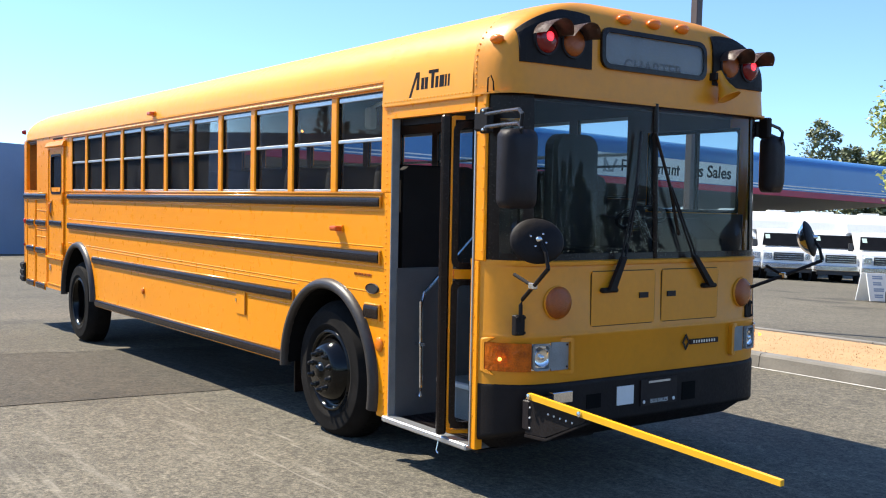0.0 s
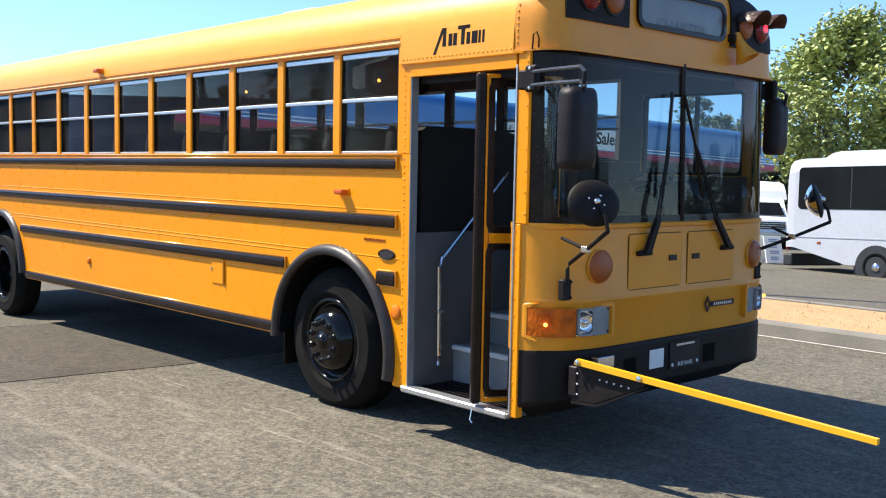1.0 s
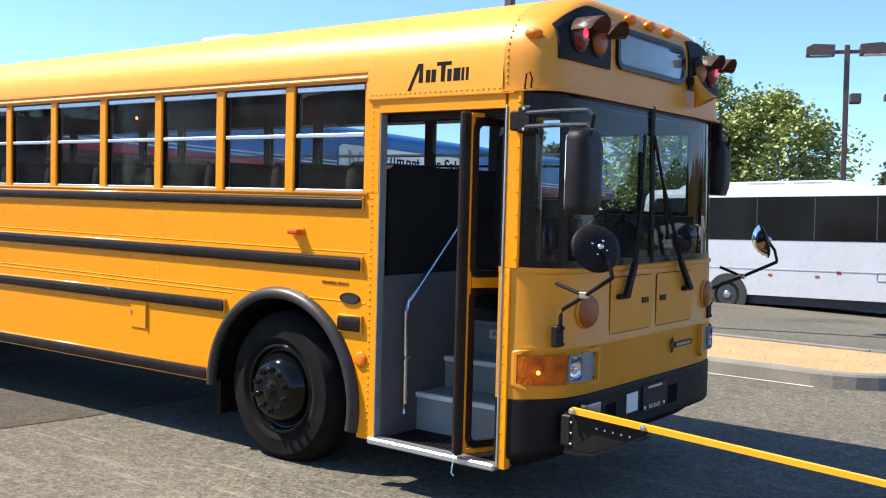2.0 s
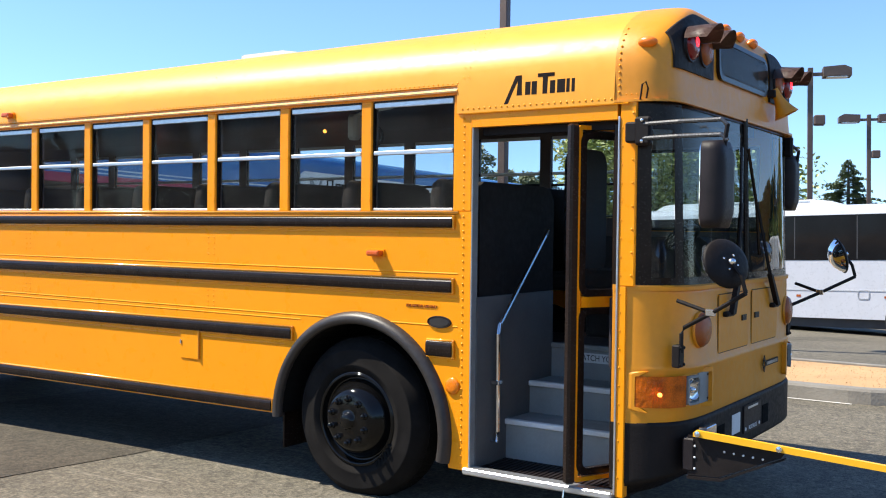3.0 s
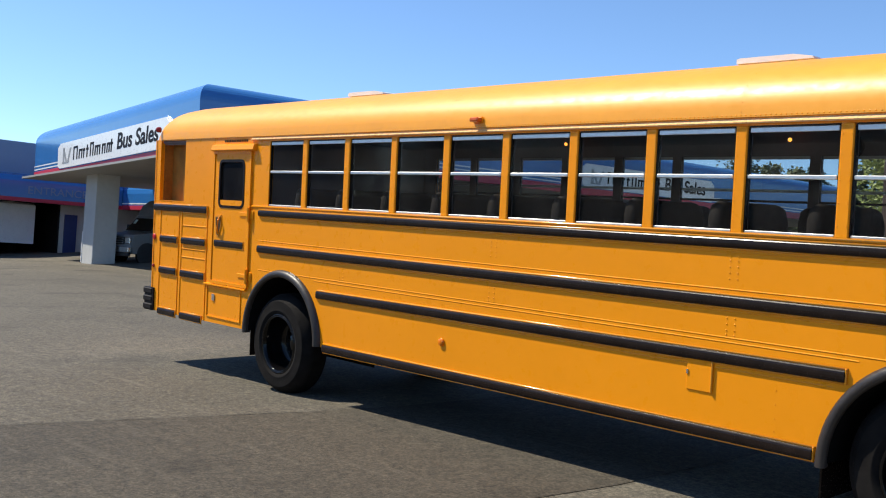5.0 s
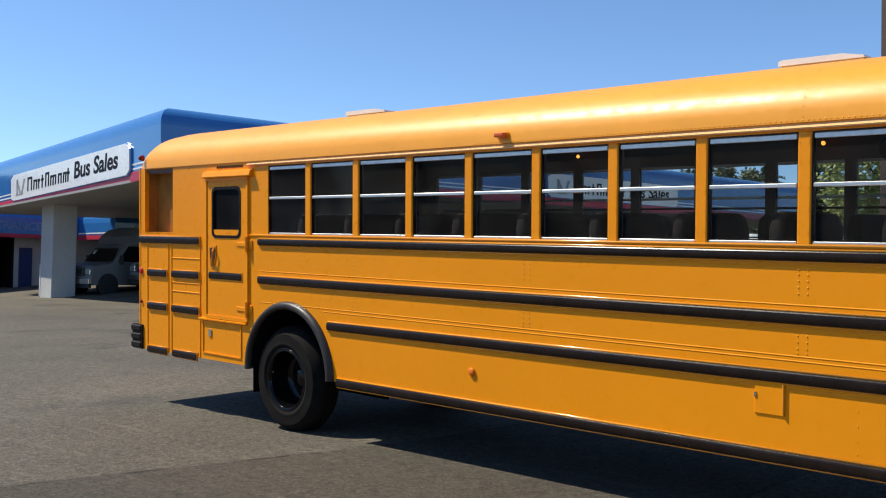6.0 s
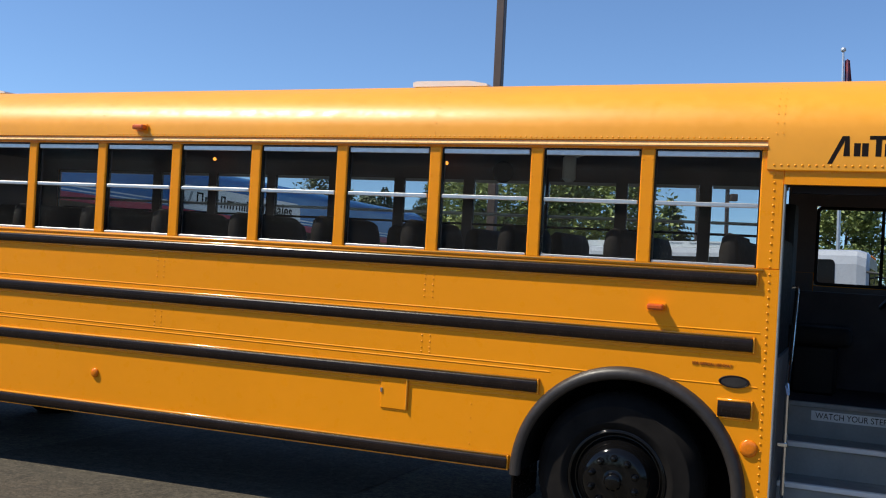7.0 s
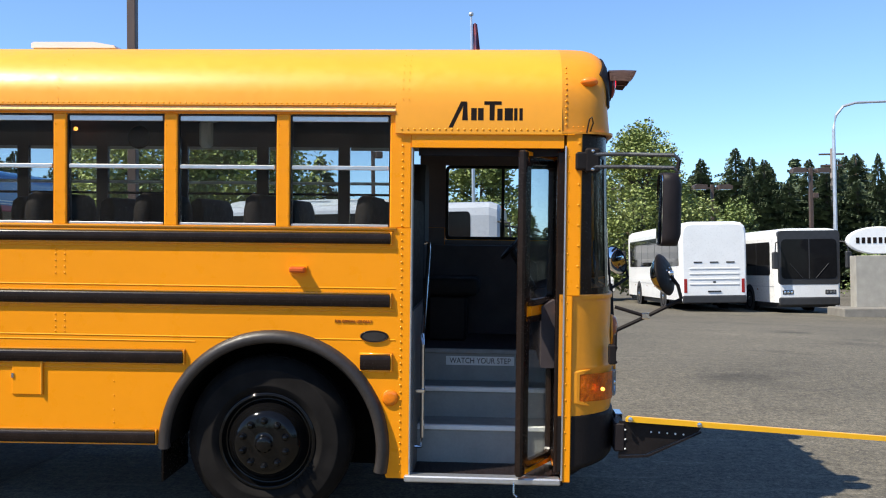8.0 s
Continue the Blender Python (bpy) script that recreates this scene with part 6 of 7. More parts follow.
def road_wheel(parent, x, y, r, w, side, name="wheel"):
    """side -1: the outer face looks to -y."""
    m = Matrix.Translation((x, y, r)) @ Matrix.Rotation(radians(90 * -side), 4, "X") if side > 0 else Matrix.Translation((x, y, r)) @ Matrix.Rotation(radians(90), 4, "X")
    e = part(name, lathe([(0.0, -w), (r * 0.9, -w), (r, -w * 0.85), (r, -0.03), (r * 0.92, 0.0), (r * 0.62, 0.005), (r * 0.60, -0.03)], m, 28), TYRE, parent, smooth=True)
    part("rim", lathe([(r * 0.62, 0.0), (r * 0.56, -0.02), (r * 0.5, -0.05), (r * 0.25, -0.03), (r * 0.2, 0.03), (0.0, 0.035)], m, 24), CHROME, e, "bright steel rim", smooth=True)


PALE_STICKER = mat("pale_green_paper", (0.55, 0.70, 0.62), 0.7, vary=0.05)


def cutaway_van(m, label, group="", paint=None, body_h=2.85):
    """A van cab with a taller passenger body; its nose is at x = 0 and it stands towards -x."""
    paint = paint or WHITE
    v = thing("shuttle_van", m, label, "van", group)
    W = 1.0
    # bonnet and cab, lofted across
    side = [(0.0, 0.55), (-0.02, 0.95), (-0.12, 1.16), (-0.95, 1.30), (-1.05, 1.34), (-1.62, 2.05), (-1.85, 2.12), (-2.6, 2.12), (-2.6, 0.45), (-0.1, 0.42)]
    rings = [[(x - (0.05 if abs(y) > 0.9 else 0), y, z if z < 1.4 else 1.4 + (z - 1.4) * (0.97 if abs(y) > 0.9 else 1)) for x, z in side] for y in (-W, -W + 0.06, 0, W - 0.06, W)]
    cab = part("cab", loft(rings), paint, v)
    part("windscreen", prism([(-0.86, 1.36), (0.86, 1.36), (0.74, 2.02), (-0.74, 2.02)], "x", 0.0, 0.012), CAR_GLASS, v).matrix_local = pose(-1.035, 0, 0) @ Matrix.Translation((0, 0, 1.36)) @ Matrix.Rotation(radians(-38), 4, "Y") @ Matrix.Translation((0.02, 0, -1.36))
    part("windscreen_sticker", box(0.013, 0.016, -0.70, -0.52, 1.72, 1.94), PALE_STICKER, v, "pale green paper on the windscreen").matrix_local = pose(-1.035, 0, 0) @ Matrix.Translation((0, 0, 1.36)) @ Matrix.Rotation(radians(-38), 4, "Y") @ Matrix.Translation((0.02, 0, -1.36))
    for s in (-1, 1):
        part("door_glass", prism([(-1.25, 1.36), (-1.72, 1.98), (-2.35, 1.98), (-2.35, 1.36)], "y", s * (W + 0.004) - 0.004, s * (W + 0.004) + 0.004), CAR_GLASS, v)
        part("mirror", box(-1.38, -1.28, s * 1.12 - 0.09, s * 1.12 + 0.09, 1.25, 1.62, 0.02), TRIM, v)
        part("headlamp", box(-0.06, 0.015, s * 0.80 - 0.16, s * 0.80 + 0.16, 0.82, 1.06, 0.02), HEAD_GLASS, v, "clear headlamp")
        part("wheel_arch", lathe([(0.0, 0.0), (0.47, 0.0), (0.47, 0.012), (0.0, 0.012)], Matrix.Translation((-0.80, s * (W + 0.002), 0.42)) @ Matrix.Rotation(radians(-90 * s), 4, "X"), 28), TRIM, v)
        road_wheel(v, -0.80, s * (W - 0.02), 0.39, 0.24, s)
        road_wheel(v, -4.6, s * (W + 0.02), 0.39, 0.35, s)
    gr = part("grille", box(-0.05, 0.025, -0.58, 0.58, 0.78, 1.09, 0.02), TRIM, v, "dark grille with chrome bars")
    for z in (0.84, 0.93, 1.02):
        part("grille_bar", box(0.02, 0.032, -0.54, 0.54, z - 0.012, z + 0.012), CHROME, gr)
    part("bumper", box(-0.15, 0.09, -W, W, 0.46, 0.68, 0.03, seg=2), CHROME, v, "chrome front bumper")
    part("valance", box(-0.12, 0.04, -0.9, 0.9, 0.30, 0.46, 0.02), TRIM, v)
    # passenger body with a rounded front
    h = body_h
    body = [(-1.75, 2.05), (-1.95, 2.42), (-2.3, h - 0.12), (-2.7, h), (-6.6, h), (-6.75, h - 0.1), (-6.75, 0.55), (-2.55, 0.55), (-2.55, 1.9)]
    rings = [[(x - dx, y, min(z, h - dz) if z > 2.3 else z) for x, z in body] for y, dx, dz in ((-1.16, 0.0, 0.12), (-1.12, 0.0, 0.03), (0.0, 0.0, 0.0), (1.12, 0.0, 0.03), (1.16, 0.0, 0.12))]
    part("passenger_body", loft(rings), paint, v)
    for s in (-1, 1):
        for k in range(4):
            x = -2.9 - 0.93 * k
            part("side_window", prism(rounded(x - 0.82, x, 1.5, 2.25, 0.08), "y", s * 1.165 - 0.004, s * 1.165 + 0.004), CAR_GLASS, v)
    part("roof_vent", box(-3.6, -2.9, -0.35, 0.35, h - 0.01, h + 0.07, 0.02), WHITE_MATT, v)
    return v


def facing(x, y, dx, dy):
    """A pose on the ground whose +x axis looks along (dx, dy)."""
    return upright(x, y, math.degrees(math.atan2(dy, dx)))


SILVER = mat("silver_vehicle_paint", (0.48, 0.49, 0.50), 0.3, metal=0.5, vary=0.05)
first = cutaway_van(facing(-17.7, 30.6, 0.72, -0.69), "white cutaway shuttle van with a chrome grille, parked in a row", "parked white vans")
for x, y in ((-16.1, 31.7), (-14.6, 32.6), (-19.3, 29.4), (-20.9, 28.1)):
    copy_thing(first, facing(x, y, 0.72, -0.69))
v1 = cutaway_van(facing(-36.4, 11.6, 0.16, -0.99), "grey cutaway shuttle van parked under the canopy", "vans under the canopy", mat("grey_van_paint", (0.20, 0.21, 0.22), 0.35, vary=0.05), 2.8)
copy_thing(v1, facing(-34.2, 13.4, 0.16, -0.99))
v2 = cutaway_van(facing(-52.6, 10.65, -1, 0.0), "white van standing in the dark workshop bay", "", None, 2.5)


def strip_on_side(v, name, x0, x1, z0, z1, y, material, r=0.06, t=0.006, label=""):
    return part(name, prism(rounded(x0, x1, z0, z1, r), "y", y - t, y + t), material, v, label)


def long_bus(name, m, length, height, width, label, windows, dark_front=False, category="coach", rear_detail=False, axles=(0.26, 0.72), tail_lift=0.0, tyre_r=0.49, arch_r=0.60, paint=None):
    """A coach: nose at x = 0, tail at -length."""
    v = thing(name, m, label, category)
    h, w = height, width / 2
    sec = [(-w, 0.42), (-w, h - 0.35), (-w + 0.05, h - 0.16), (-w + 0.18, h - 0.04), (-w + 0.45, h), (w - 0.45, h), (w - 0.18, h - 0.04), (w - 0.05, h - 0.16), (w, h - 0.35), (w, 0.42)]
    rings = []
    for x, k, d in ((0.0, 0.90, 0.16), (-0.06, 0.96, 0.06), (-0.25, 1.0, 0.0), (-length + 0.25, 1.0, 0.0), (-length + 0.06, 0.97, 0.04), (-length, 0.92, 0.12)):
        rings.append([(x, y * k, z + (tail_lift if x < -length * 0.9 else 0) if z < 1 else z - d) for y, z in sec])
        if tail_lift and x == -0.25:
            rings.append([(-length * axles[1] - 0.75, y, z) for y, z in sec])
    part("body_shell", loft(rings), paint or WHITE, v)
    part("skirt_shadow_gap", box(-length * axles[1] - 0.6, -0.3, -w + 0.12, w - 0.12, 0.22, 0.43), TRIM, v)
    for s in (-1, 1):
        strip_on_side(v, "window_band", -length + 0.35, -0.7, windows[0], windows[1], s * (w + 0.002), CAR_GLASS, 0.10, label="dark tinted window band")
        n = int(length / 1.5)
        for k in range(1, n):
            strip_on_side(v, "window_joint", -length + 0.35 + k * (length - 1.0) / n - 0.012, -length + 0.35 + k * (length - 1.0) / n + 0.012, windows[0] + 0.03, windows[1] - 0.03, s * (w + 0.007), TRIM, 0.004, 0.004)
        strip_on_side(v, "body_crease", -length + 0.3, -0.3, 1.02, 1.04, s * (w + 0.003), SILVER, 0.004)
        for x in (-length * axles[0], -length * axles[1]):
            a = part("wheel_arch", lathe([(0.0, 0.0), (arch_r, 0.0), (arch_r, 0.012), (0.0, 0.012)], Matrix.Translation((x, s * (w + 0.0), tyre_r)) @ Matrix.Rotation(radians(-90 * s), 4, "X"), 28), TRIM, v)
            road_wheel(v, x, s * (w + 0.01), tyre_r, 0.30, s)
        for x in (-length * 0.18, -length * 0.42, -length * 0.56, -length * 0.88):
            strip_on_side(v, "side_marker", x - 0.05, x + 0.05, 0.88, 0.93, s * (w + 0.004), AMBER_DARK, 0.01)
    # nose
    part("windscreen", prism(rounded(-w * 0.86, w * 0.86, 1.32, h - 0.42, 0.16), "x", -0.07, 0.020), CAR_GLASS, v, "large dark windscreen")
    part("screen_bar", box(0.016, 0.028, -0.02, 0.02, 1.32, h - 0.42), TRIM, v)
    if dark_front:
        part("nose_panel", prism(rounded(-w * 0.955, w * 0.955, 1.10, h - 0.09, 0.14), "x", -0.26, 0.010), TRIM, v, "dark upper nose")
    for s in (-1, 1):
        hl = part("headlamp_cluster", box(-0.05, 0.012, s * w * 0.66 - 0.22, s * w * 0.66 + 0.22, 0.72, 0.90, 0.02), TRIM, v)
        for k in range(3):
            part("headlamp", lathe([(0.05, 0.0), (0.05, 0.012), (0.0, 0.02)], Matrix.Translation((0.012, s * (w * 0.66) + (k - 1) * 0.13, 0.81)) @ FWD, 14), HEAD_GLASS, hl)
        part("mirror_arm", tube([(-0.1, s * w * 0.9, h - 0.5), (0.25, s * (w + 0.12), h - 0.55), (0.28, s * (w + 0.16), h - 0.9)], 0.025), TRIM, v)
        part("mirror", box(0.18, 0.34, s * (w + 0.16) - 0.11, s * (w + 0.16) + 0.11, h - 1.55, h - 0.9, 0.04), TRIM, v)
        part("wiper", tube([(0.025, s * 0.25, 1.34), (0.03, s * 0.75, 1.9)], 0.012, n=6), TRIM, v)
    part("front_bumper", box(-0.2, 0.05, -w * 0.94, w * 0.94, 0.30, 0.62, 0.05, seg=2), TRIM, v, "dark lower bumper")
    for k in range(5):
        dome("roof_lamp", Matrix.Translation((-0.02, (k - 2) * 0.25, h - 0.13)) @ FWD, 0.03, 0.03, AMBER, v, 10)
    # tail
    x = -length
    part("rear_bumper", box(x - 0.05, x + 0.2, -w * 0.95, w * 0.95, 0.32, 0.62, 0.04, seg=2), TRIM, v)
    for s in (-1, 1):
        part("tail_lamp", box(x - 0.012, x + 0.05, s * w * 0.86 - 0.06, s * w * 0.86 + 0.06, 0.72, 1.25, 0.01), RED_LENS, v, "red tail lamp")
    if rear_detail:
        for z in (1.62, 1.42, 1.22, 1.02):
            part("louvre", box(x - 0.02, x + 0.03, -w * 0.74, w * 0.74, z, z + 0.05, 0.008), WHITE_MATT, v)
        for y in (-0.62, 0.0, 0.62):
            part("rear_vent", box(x - 0.016, x + 0.03, y - 0.16, y + 0.16, 1.86, 1.91), TRIM, v)
        part("badge", box(x - 0.022, x + 0.02, -0.05, 0.05, 1.10, 1.16), TRIM, v)
        part("plate_light", box(x - 0.03, x + 0.02, -0.25, 0.25, 0.74, 0.80, 0.01), TRIM, v)
        for k in range(5):
            dome("rear_roof_lamp", Matrix.Translation((x + 0.03, (k - 2) * 0.22, h - 0.16)) @ Matrix.Rotation(math.pi, 4, "Z") @ FWD, 0.02, 0.02, RED_LENS, v, 8)
    return v


# long white shuttle beyond the island
sh = long_bus("shuttle_bus", facing(1.5, 18.83, 1.0, -0.09), 7.8, 2.95, 2.4, "long white shuttle bus with a dark tinted window band", (1.70, 2.70), paint=mat("pearl_white_paint", (0.50, 0.51, 0.55), 0.3, vary=0.05, scale=2.0, coat=0.2), category="bus", axles=(0.12, 0.695), tail_lift=0.36, tyre_r=0.40, arch_r=0.50)
part("roof_unit", prism([(-7.0, 2.94), (-6.8, 3.05), (-6.6, 3.09), (-3.1, 3.09), (-2.7, 3.04), (-2.5, 2.94)], "y", -0.85, 0.85), WHITE, sh, "white roof air conditioner")
for x in (-4.7, -3.6):
    part("unit_vent", box(x - 0.45, x + 0.45, -0.86, -0.84, 3.03, 3.055), SILVER, sh)
part("side_badge", box(-2.85, -2.75, -1.212, -1.2, 0.98, 1.04), RED_LENS, sh)
part("service_flap", frame_ring(-2.0, -1.75, 0.85, 1.05, 0.02, "y", -1.212, -1.2, 0.05), SILVER, sh)
long_bus("coach", facing(9.0, 43.6, -0.05, 1.0), 11.3, 3.45, 2.55, "white coach seen from its louvred tail", (1.75, 2.95), rear_detail=True)
long_bus("coach", facing(13.15, 32.4, 0.10, -1.0), 11.5, 3.25, 2.5, "white coach with a dark glazed nose", (1.45, 2.75), dark_front=True)
copy_thing(first, facing(6.2, 44.0, 0.3, -0.95))

# ---- poles, lamps, flag, signs ----
BROWN = mat("brown_painted_steel", (0.085, 0.055, 0.042), 0.5, vary=0.15, scale=4)
GALV = mat("galvanised_steel", (0.55, 0.57, 0.60), 0.4, metal=0.6, vary=0.1)


def light_post(x, y, h, label, square=0.09, heads=True, turn=0.0):
    p = thing("light_post", upright(x, y, turn), label, "light post", "yard light posts")
    part("post", box(-square, square, -square, square, -0.05, h, 0.01), BROWN, p)
    part("post_foot", lathe([(0.30, -0.05), (0.30, 0.35), (0.26, 0.40), (0.0, 0.40)], Matrix(), 20), CONCRETE, p)
    if heads:
        for s in (-1, 1):
            part("bracket", box(min(0, s * 0.5), max(0, s * 0.5), -0.04, 0.04, h - 0.25, h - 0.15), BROWN, p)
            hd = part("lamp_head", prism([(s * 0.35, h - 0.30), (s * 1.15, h - 0.30), (s * 1.15, h - 0.08), (s * 0.95, h + 0.02), (s * 0.35, h - 0.02)], "y", -0.24, 0.24), BROWN, p, "flat brown lamp head")
            part("lens", box(min(s * 0.45, s * 1.05), max(s * 0.45, s * 1.05), -0.18, 0.18, h - 0.32, h - 0.302), HEAD_GLASS, hd)
        part("flood_lamp", box(0.10, 0.42, -0.14, 0.14, h - 1.75, h - 1.45, 0.03), BROWN, p)
    return p


light_post(-4.27, 8.9, 9.9, "tall brown steel post beyond the dry grass island", 0.068)
light_post(-3.6, 25.9, 7.55, "brown post with two flat lamp heads", 0.075, turn=20)
light_post(-4.15, 37.4, 7.85, "brown post with two flat lamp heads", 0.075, turn=20)
light_post(13.7, 52.0, 6.6, "brown post with two flat lamp heads", 0.08, turn=10)
light_post(19.3, 52.0, 7.6, "brown post with two flat lamp heads", 0.10, turn=10)
flag = thing("flagpole", upright(0.5, 28.6), "white flagpole with a small furled flag", "flagpole")
part("pole", tube([(0, 0, -0.05), (0, 0, 5), (0, 0, 10.25)], [0.07, 0.06, 0.035]), GALV, flag)
part("ball", lathe([(0.0, -0.09), (0.07, -0.05), (0.09, 0.0), (0.07, 0.06), (0.0, 0.09)], Matrix.Translation((0, 0, 10.33)), 14), GALV, flag, smooth=True)
bm = bmesh.new()
rows_ = []
for i in range(9):
    rows_.append([bm.verts.new((0.05 + 0.055 * i * (0.35 + 0.09 * k), 0.10 * math.sin(i * 1.1 + k * 0.4), 10.0 - 0.24 * k - 0.02 * i * k)) for k in range(8)])
for a, b in zip(rows_, rows_[1:]):
    for k in range(7):
        bm.faces.new((a[k], a[k + 1], b[k + 1], b[k]))
part("flag_cloth", bm, mat("faded_flag_cloth", (0.05, 0.06, 0.16), 0.8, vary=0.4, scale=3, second=(0.45, 0.10, 0.10)), flag, "furled dark flag cloth", smooth=True)
st = thing("street_lamp", upright(16.55, 39.6), "pale curved street lamp", "street lamp")
part("pole", tube([(0, 0, -0.05), (0, 0, 4), (0, 0, 8.1), (0.12, 0, 8.7), (0.45, 0, 9.1), (1.0, 0, 9.25), (3.4, 0, 9.30)], [0.11, 0.09, 0.075, 0.07, 0.065, 0.06, 0.05]), GALV, st)
part("lamp_head", box(3.2, 3.9, -0.12, 0.12, 9.22, 9.36, 0.04), GALV, st)
for x, y, h in ((31.0, 84.0, 12.5), (11.5, 78.0, 9.0), (24.0, 88.0, 11.0)):
    u = thing("utility_pole", upright(x, y), "weathered wooden utility pole", "utility pole", "utility poles")
    part("pole", tube([(0, 0, -0.05), (0, 0, h)], [0.18, 0.12]), mat("weathered_pole_wood", (0.30, 0.25, 0.22), 0.8), u)
    part("crossarm", box(-1.1, 1.1, -0.06, 0.06, h - 0.6, h - 0.45), BROWN, u)
    part("crossarm", box(-0.9, 0.9, -0.06, 0.06, h - 1.6, h - 1.45), BROWN, u)
# oval sign on its pedestal
os_ = thing("oval_sign", upright(14.9, 30.6), "white oval sign on a pale stone pedestal", "sign")
part("pedestal", box(-0.75, 1.7, -0.3, 0.3, -0.1, 2.20, 0.02), mat("pale_stone", (0.33, 0.31, 0.27), 0.85, vary=0.15, scale=3, bump=0.2), os_)
part("planter", box(-1.4, 3.2, -0.9, 0.9, -0.1, 0.34, 0.04), CONCRETE, os_)
ov = part("oval_board", lathe([(0.0, 0.10), (0.93, 0.10), (1.0, 0.06), (1.0, -0.06), (0.0, -0.06)], Matrix.Translation((0.1, -0.2, 2.74)) @ OUT @ Matrix.Diagonal((1.15, 0.50, 1, 1)), 40), WHITE, os_)
for k in range(8):
    part("word_bar", box(-0.72 + 0.2 * k, -0.60 + 0.2 * k, -0.312, -0.302, 2.64, 2.85), INK, ov)
# folding notice board
ab = thing("sandwich_board", facing(-7.75, 20.1, 0.95, -0.26), "small white folding notice board with faint dark bars", "sign")
for s in (-1, 1):
    o = part("board", box(-0.018, 0.018, -0.31, 0.31, 0.0, 0.73, 0.004), WHITE_MATT, ab)
    o.matrix_local = pose(s * 0.25, 0, 0.02, 0, s * -13, 0)
    for k in range(4):
        for kk in range(2):
            q = part("notice_bar", box(s * 0.019 - 0.002, s * 0.019 + 0.002, -0.15, 0.18 - 0.06 * (k % 2), 0.62 - 0.16 * k - 0.05 * kk, 0.655 - 0.16 * k - 0.05 * kk), BLUE_GREY, o)

# ---- trees ----
LEAF = mat("broadleaf_green", (0.16, 0.20, 0.04), 0.5, vary=0.45, scale=2.0, second=(0.32, 0.38, 0.115))
# brighter copy of LEAF: sunlight on two crowns put into the colour
LEAF_SUNNY = mat("sunlit_broadleaf_green", (0.25, 0.29, 0.065), 0.5, vary=0.4, scale=2.0, second=(0.46, 0.52, 0.17))
LEAF_PALE = mat("shrub_green", (0.14, 0.19, 0.045), 0.5, vary=0.3, scale=2.0, second=(0.22, 0.28, 0.08))
NEEDLE = mat("conifer_needles", (0.055, 0.080, 0.040), 0.6, vary=0.4, scale=1.5, second=(0.13, 0.17, 0.085))
BARK = mat("grey_brown_bark", (0.10, 0.075, 0.055), 0.9, vary=0.3, scale=6, bump=0.5, bump_scale=25)


def leafy_tree(m, h, r, seed, label, leaves=5200, leaf=0.24, material=None, low=0.22, group="broadleaf trees"):
    rn = random.Random(seed)
    t = thing("broadleaf_tree", m, label, "tree", group)
    trunk = part("trunk", tube([(0, 0, -0.1), (0.05, 0, h * 0.15), (-0.05, 0.08, h * 0.4), (0.05, 0.0, h * 0.7)], [0.22, 0.18, 0.12, 0.05], n=9), BARK, t)
    clumps = []
    for k in range(110):
        a, v = rn.uniform(0, 6.28), rn.uniform(low, 0.96)
        rad = r * math.sin(math.pi * min(0.97, 0.16 + 0.84 * (v - low) / (1 - low)) ** 0.85) * rn.uniform(0.35, 1.0) ** 0.7
        clumps.append((Vector((rad * math.cos(a), rad * math.sin(a), h * v)), rn.uniform(0.5, 1.0) * r * 0.33))
    for c, s in clumps[:22]:
        base = Vector((0, 0, max(h * 0.12, c.z - 0.9 * (c.xy.length))))
        part("limb", tube([base, base.lerp(c, 0.5) + Vector((0, 0, 0.15)), c], [0.07, 0.045, 0.015], n=6), BARK, trunk)
    bm = bmesh.new()
    for k in range(leaves):
        c, s = clumps[rn.randrange(len(clumps))]
        d = Vector((rn.gauss(0, 1), rn.gauss(0, 1), rn.gauss(0, 0.85))).normalized() * s * rn.random() ** 0.45
        p = c + d
        q = Euler((rn.uniform(-0.9, 0.9), rn.uniform(-0.9, 0.9), rn.uniform(0, 6.28))).to_matrix()
        l_ = leaf * rn.uniform(0.6, 1.3)
        o = [q @ Vector(e) + p for e in ((-l_ * 0.5, 0, 0), (0, -l_ * 0.32, l_ * 0.08), (l_ * 0.5, 0, 0), (0, l_ * 0.32, l_ * 0.08))]
        bm.faces.new([bm.verts.new(e) for e in o])
    part("crown", bm, material or LEAF, t, "sunlit green leaves in loose clumps")
    return t


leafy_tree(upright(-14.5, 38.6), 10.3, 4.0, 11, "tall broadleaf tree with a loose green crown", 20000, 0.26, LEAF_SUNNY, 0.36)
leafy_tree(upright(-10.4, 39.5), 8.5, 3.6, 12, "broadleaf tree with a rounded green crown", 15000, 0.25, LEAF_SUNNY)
leafy_tree(upright(9.2, 48.0), 9.5, 3.5, 13, "dense round broadleaf tree behind the coaches", 30000, 0.20, None, 0.10)
leafy_tree(upright(0.4, 47.0), 8.4, 2.7, 16, "broadleaf tree with a rounded green crown", 16000, 0.24, None, 0.12)
LEAF_DARK = mat("dark_grey_green_leaves", (0.11, 0.13, 0.06), 0.6, vary=0.4, scale=1.5, second=(0.26, 0.28, 0.15))
leafy_tree(upright(-48.0, 77.7), 14.2, 2.7, 21, "sparse grey-green pine behind the canopy", 1900, 0.42, LEAF_DARK, 0.45, "trees behind the canopy")
leafy_tree(upright(-44.7, 77.4), 11.6, 2.4, 22, "low dark tree behind the canopy", 4200, 0.42, LEAF_DARK, 0.3, "trees behind the canopy")
leafy_tree(upright(-41.9, 76.8), 10.8, 2.6, 23, "low dark tree behind the canopy", 4600, 0.42, LEAF_DARK, 0.3, "trees behind the canopy")
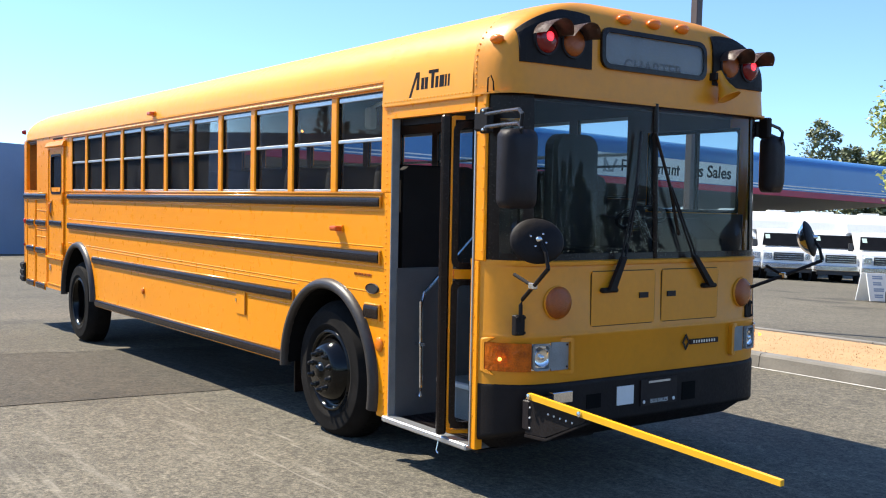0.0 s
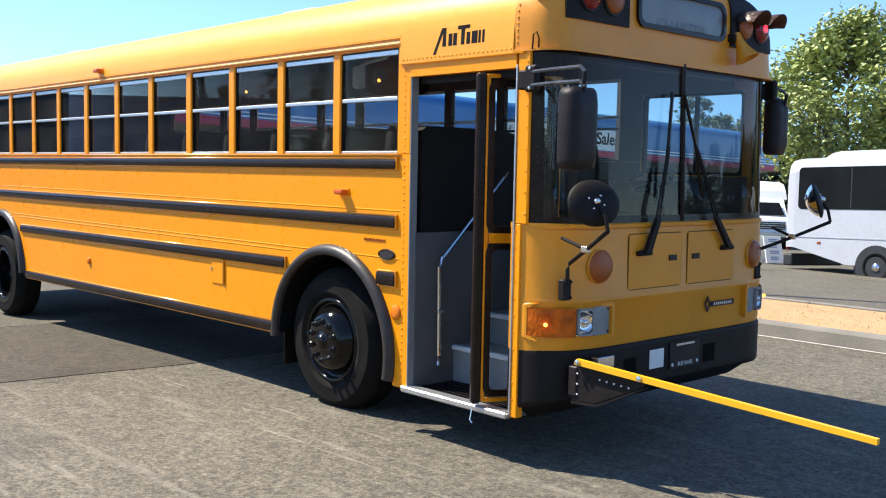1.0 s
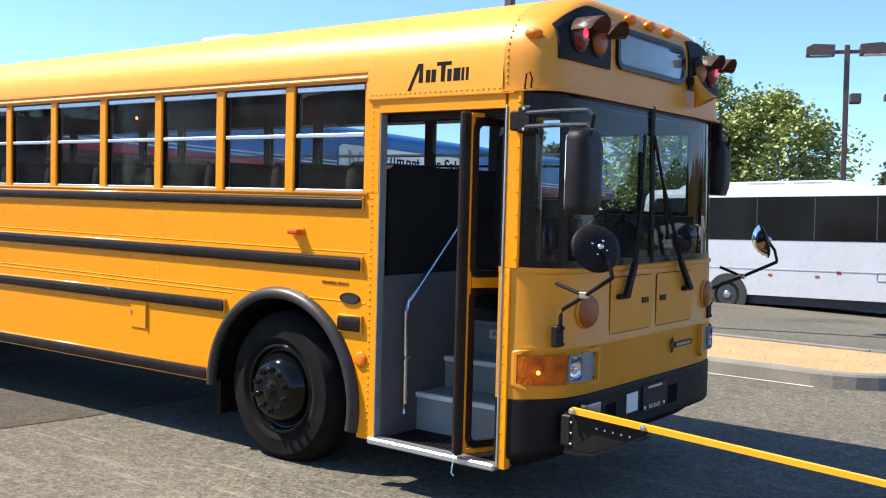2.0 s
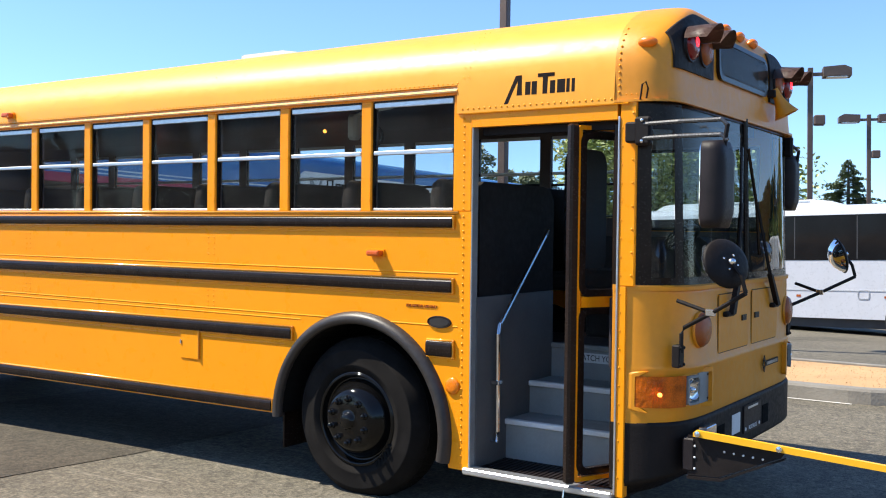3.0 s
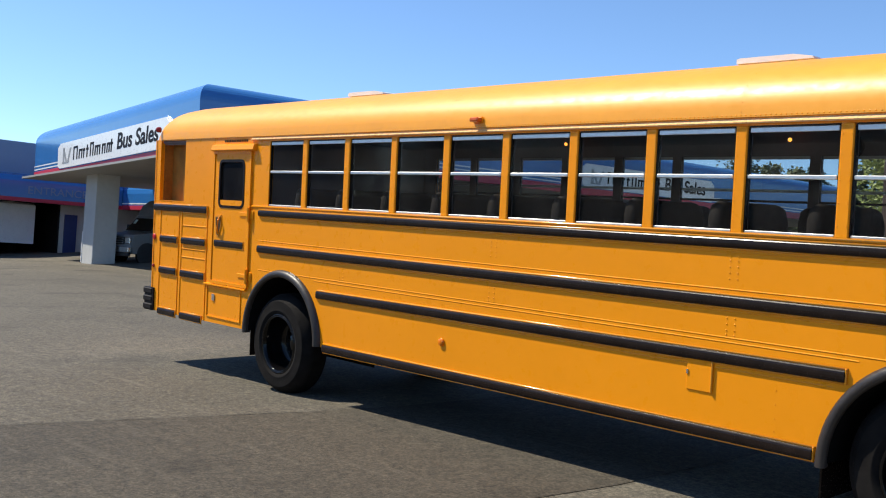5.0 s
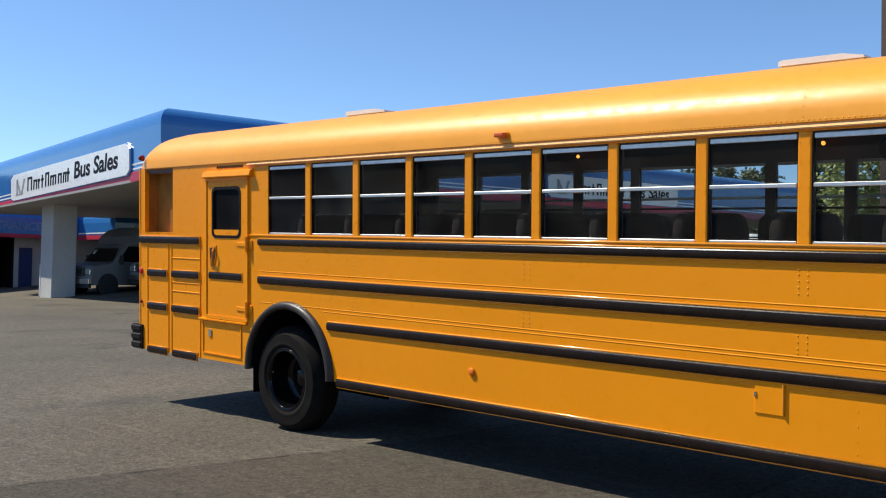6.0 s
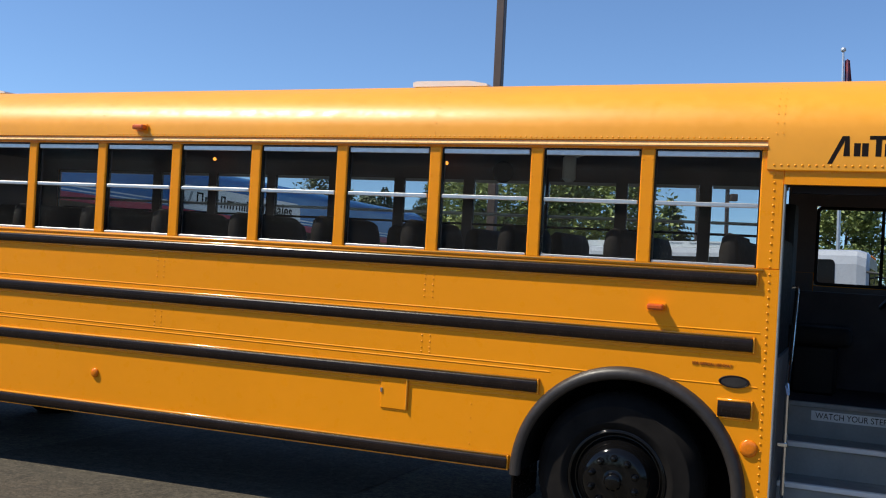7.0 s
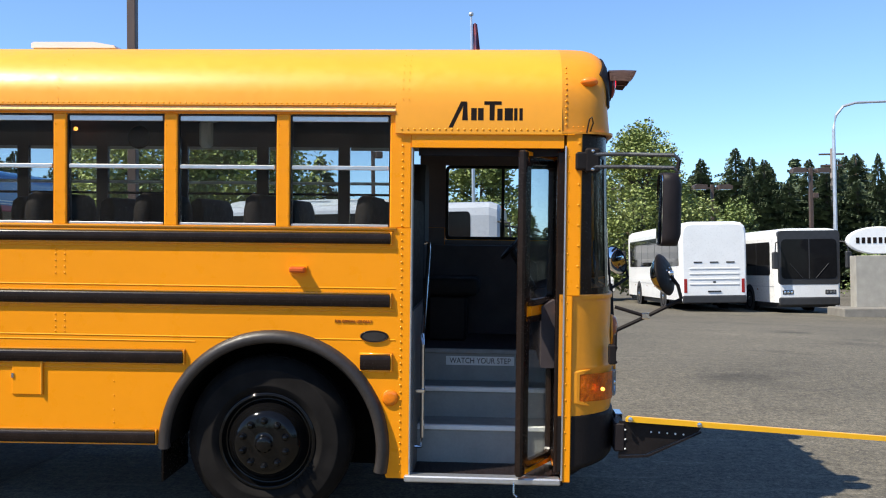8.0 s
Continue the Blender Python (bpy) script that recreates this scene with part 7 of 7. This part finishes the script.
for k, (x, y, h, r) in enumerate(((17.0, 60.0, 6.2, 2.7), (18.5, 55.0, 3.4, 2.2), (21.8, 48.0, 3.0, 2.0), (25.0, 50.0, 3.6, 2.4))):
    leafy_tree(upright(x, y), h, r, 30 + k, "low pale green roadside shrub", 6000, 0.2, LEAF_PALE, 0.08, "roadside shrubs")


def conifer_parts(h, r, seed):
    rn = random.Random(seed)
    bm = bmesh.new()
    n = int(h * 15)
    for k in range(n):
        v = (k / n) ** 0.9
        z = h * (0.12 + 0.86 * v)
        L = r * (1 - v) ** 0.9 * rn.uniform(0.45, 1.25) + 0.07
        a = k * 2.4 + rn.uniform(-0.5, 0.5)
        d, s = Vector((math.cos(a), math.sin(a), 0)), Vector((-math.sin(a), math.cos(a), 0))
        for j in range(5):
            f0 = 0.15 + 0.17 * j
            c = d * L * f0 + Vector((0, 0, z - 0.22 * L * f0 * f0 + 0.05 * rn.uniform(-1, 1)))
            w = L * 0.24 * (1.15 - f0) + 0.07
            for sg in (-1, 1):
                tip = c + s * sg * w + d * w * 0.9 + Vector((0, 0, -0.25 * w + rn.uniform(-0.08, 0.08)))
                bm.faces.new([bm.verts.new(p) for p in (c, c + d * w * 0.55 + Vector((0, 0, 0.06)), tip)])
                bm.faces.new([bm.verts.new(p) for p in (c + Vector((0, 0, -0.12)), tip + Vector((0, 0, -0.18)), c + d * w * 0.7)])
    return bm


def conifer(m, h, r, seed):
    t = thing("conifer", m, "tall dark green conifer at the edge of the woods", "tree", "conifers")
    part("trunk", tube([(0, 0, -0.1), (0, 0, h * 0.96)], [0.25, 0.03], n=7), BARK, t)
    part("crown", conifer_parts(h, r, seed), NEEDLE, t, "drooping dark needle branches")
    return t


kinds = [conifer(upright(35.6, 85.5), 12.4, 4.4, 41), conifer(upright(32.0, 85.3), 12.0, 4.2, 42), conifer(upright(26.0, 85.0), 11.2, 4.6, 43)]
rt = random.Random(9)
spots = [(-16.0, 90.0, 1.0), (-18.5, 92.0, 0.75), (-13.2, 93.0, 0.55), (-52.5, 78.0, 0.7), (-41.5, 79.5, 1.0), (-38.6, 82.0, 0.9), (-36.0, 79.0, 1.05), (-33.0, 84.0, 0.95), (-29.0, 84.0, 0.8), (-25.5, 88.0, 0.7), (-55, 72, 0.85), (-60, 70, 0.95), (-65, 66, 1.0)]
for k in range(46):
    spots.append((14.5 + 0.75 * k + rt.uniform(-0.5, 0.5), 86 + rt.uniform(-2, 8), rt.uniform(0.76, 1.10)))
for k in range(8):
    spots.append((-8 + 3 * k + rt.uniform(-1, 1), 92 + rt.uniform(-3, 6), rt.uniform(0.45, 0.7)))
for k, (x, y, s) in enumerate(spots):
    c = copy_thing(kinds[k % 3], upright(x, y, rt.uniform(0, 360)))
    c.scale = (s * rt.uniform(1.4, 1.9), s * rt.uniform(1.4, 1.9), s)
# dark woods beyond and beside the yard, and an added belt behind the view
def belt(name, spots_, seed, lo, hi, quads):
    rt = random.Random(seed)
    bm = bmesh.new()
    for x, y in spots_:
        h, r = rt.uniform(lo, hi), rt.uniform(2.2, 3.6)
        z0 = ground_z(x, y)
        for j in range(quads):
            u, vv = rt.uniform(0, 6.28), rt.random() ** 1.2
            rr = r * (1 - vv * 0.85) * rt.random() ** 0.4
            c = Vector((x + rr * math.cos(u), y + rr * math.sin(u), z0 + h * vv))
            q = Euler((rt.uniform(-1, 1), rt.uniform(-1, 1), rt.uniform(0, 6))).to_matrix()
            l_ = rt.uniform(0.28, 0.6)
            bm.faces.new([bm.verts.new(q @ Vector(e) * l_ + c) for e in ((-1, 0, 0), (0, -0.7, 0.2), (1, 0, 0), (0, 0.7, 0.2))])
    return part(name, bm, NEEDLE, kind="stuff", label="belt of dark woods at the edge of the yard", category="woods")


rt = random.Random(21)
# unseen belt, added to darken what the side windows mirror
belt("woods", [(-80 + 3.1 * k + rt.uniform(-1, 1), -46 + rt.uniform(-5, 5)) for k in range(48)], 22, 8, 13, 170)
belt("woods", [(9 + 1.7 * k + rt.uniform(-1, 1), 100 + rt.uniform(-4, 4)) for k in range(34)], 24, 10.0, 13.5, 520)
belt("woods", [(66 + rt.uniform(-5, 5), -44 + 2.0 * k) for k in range(56)], 23, 8, 11.5, 330)
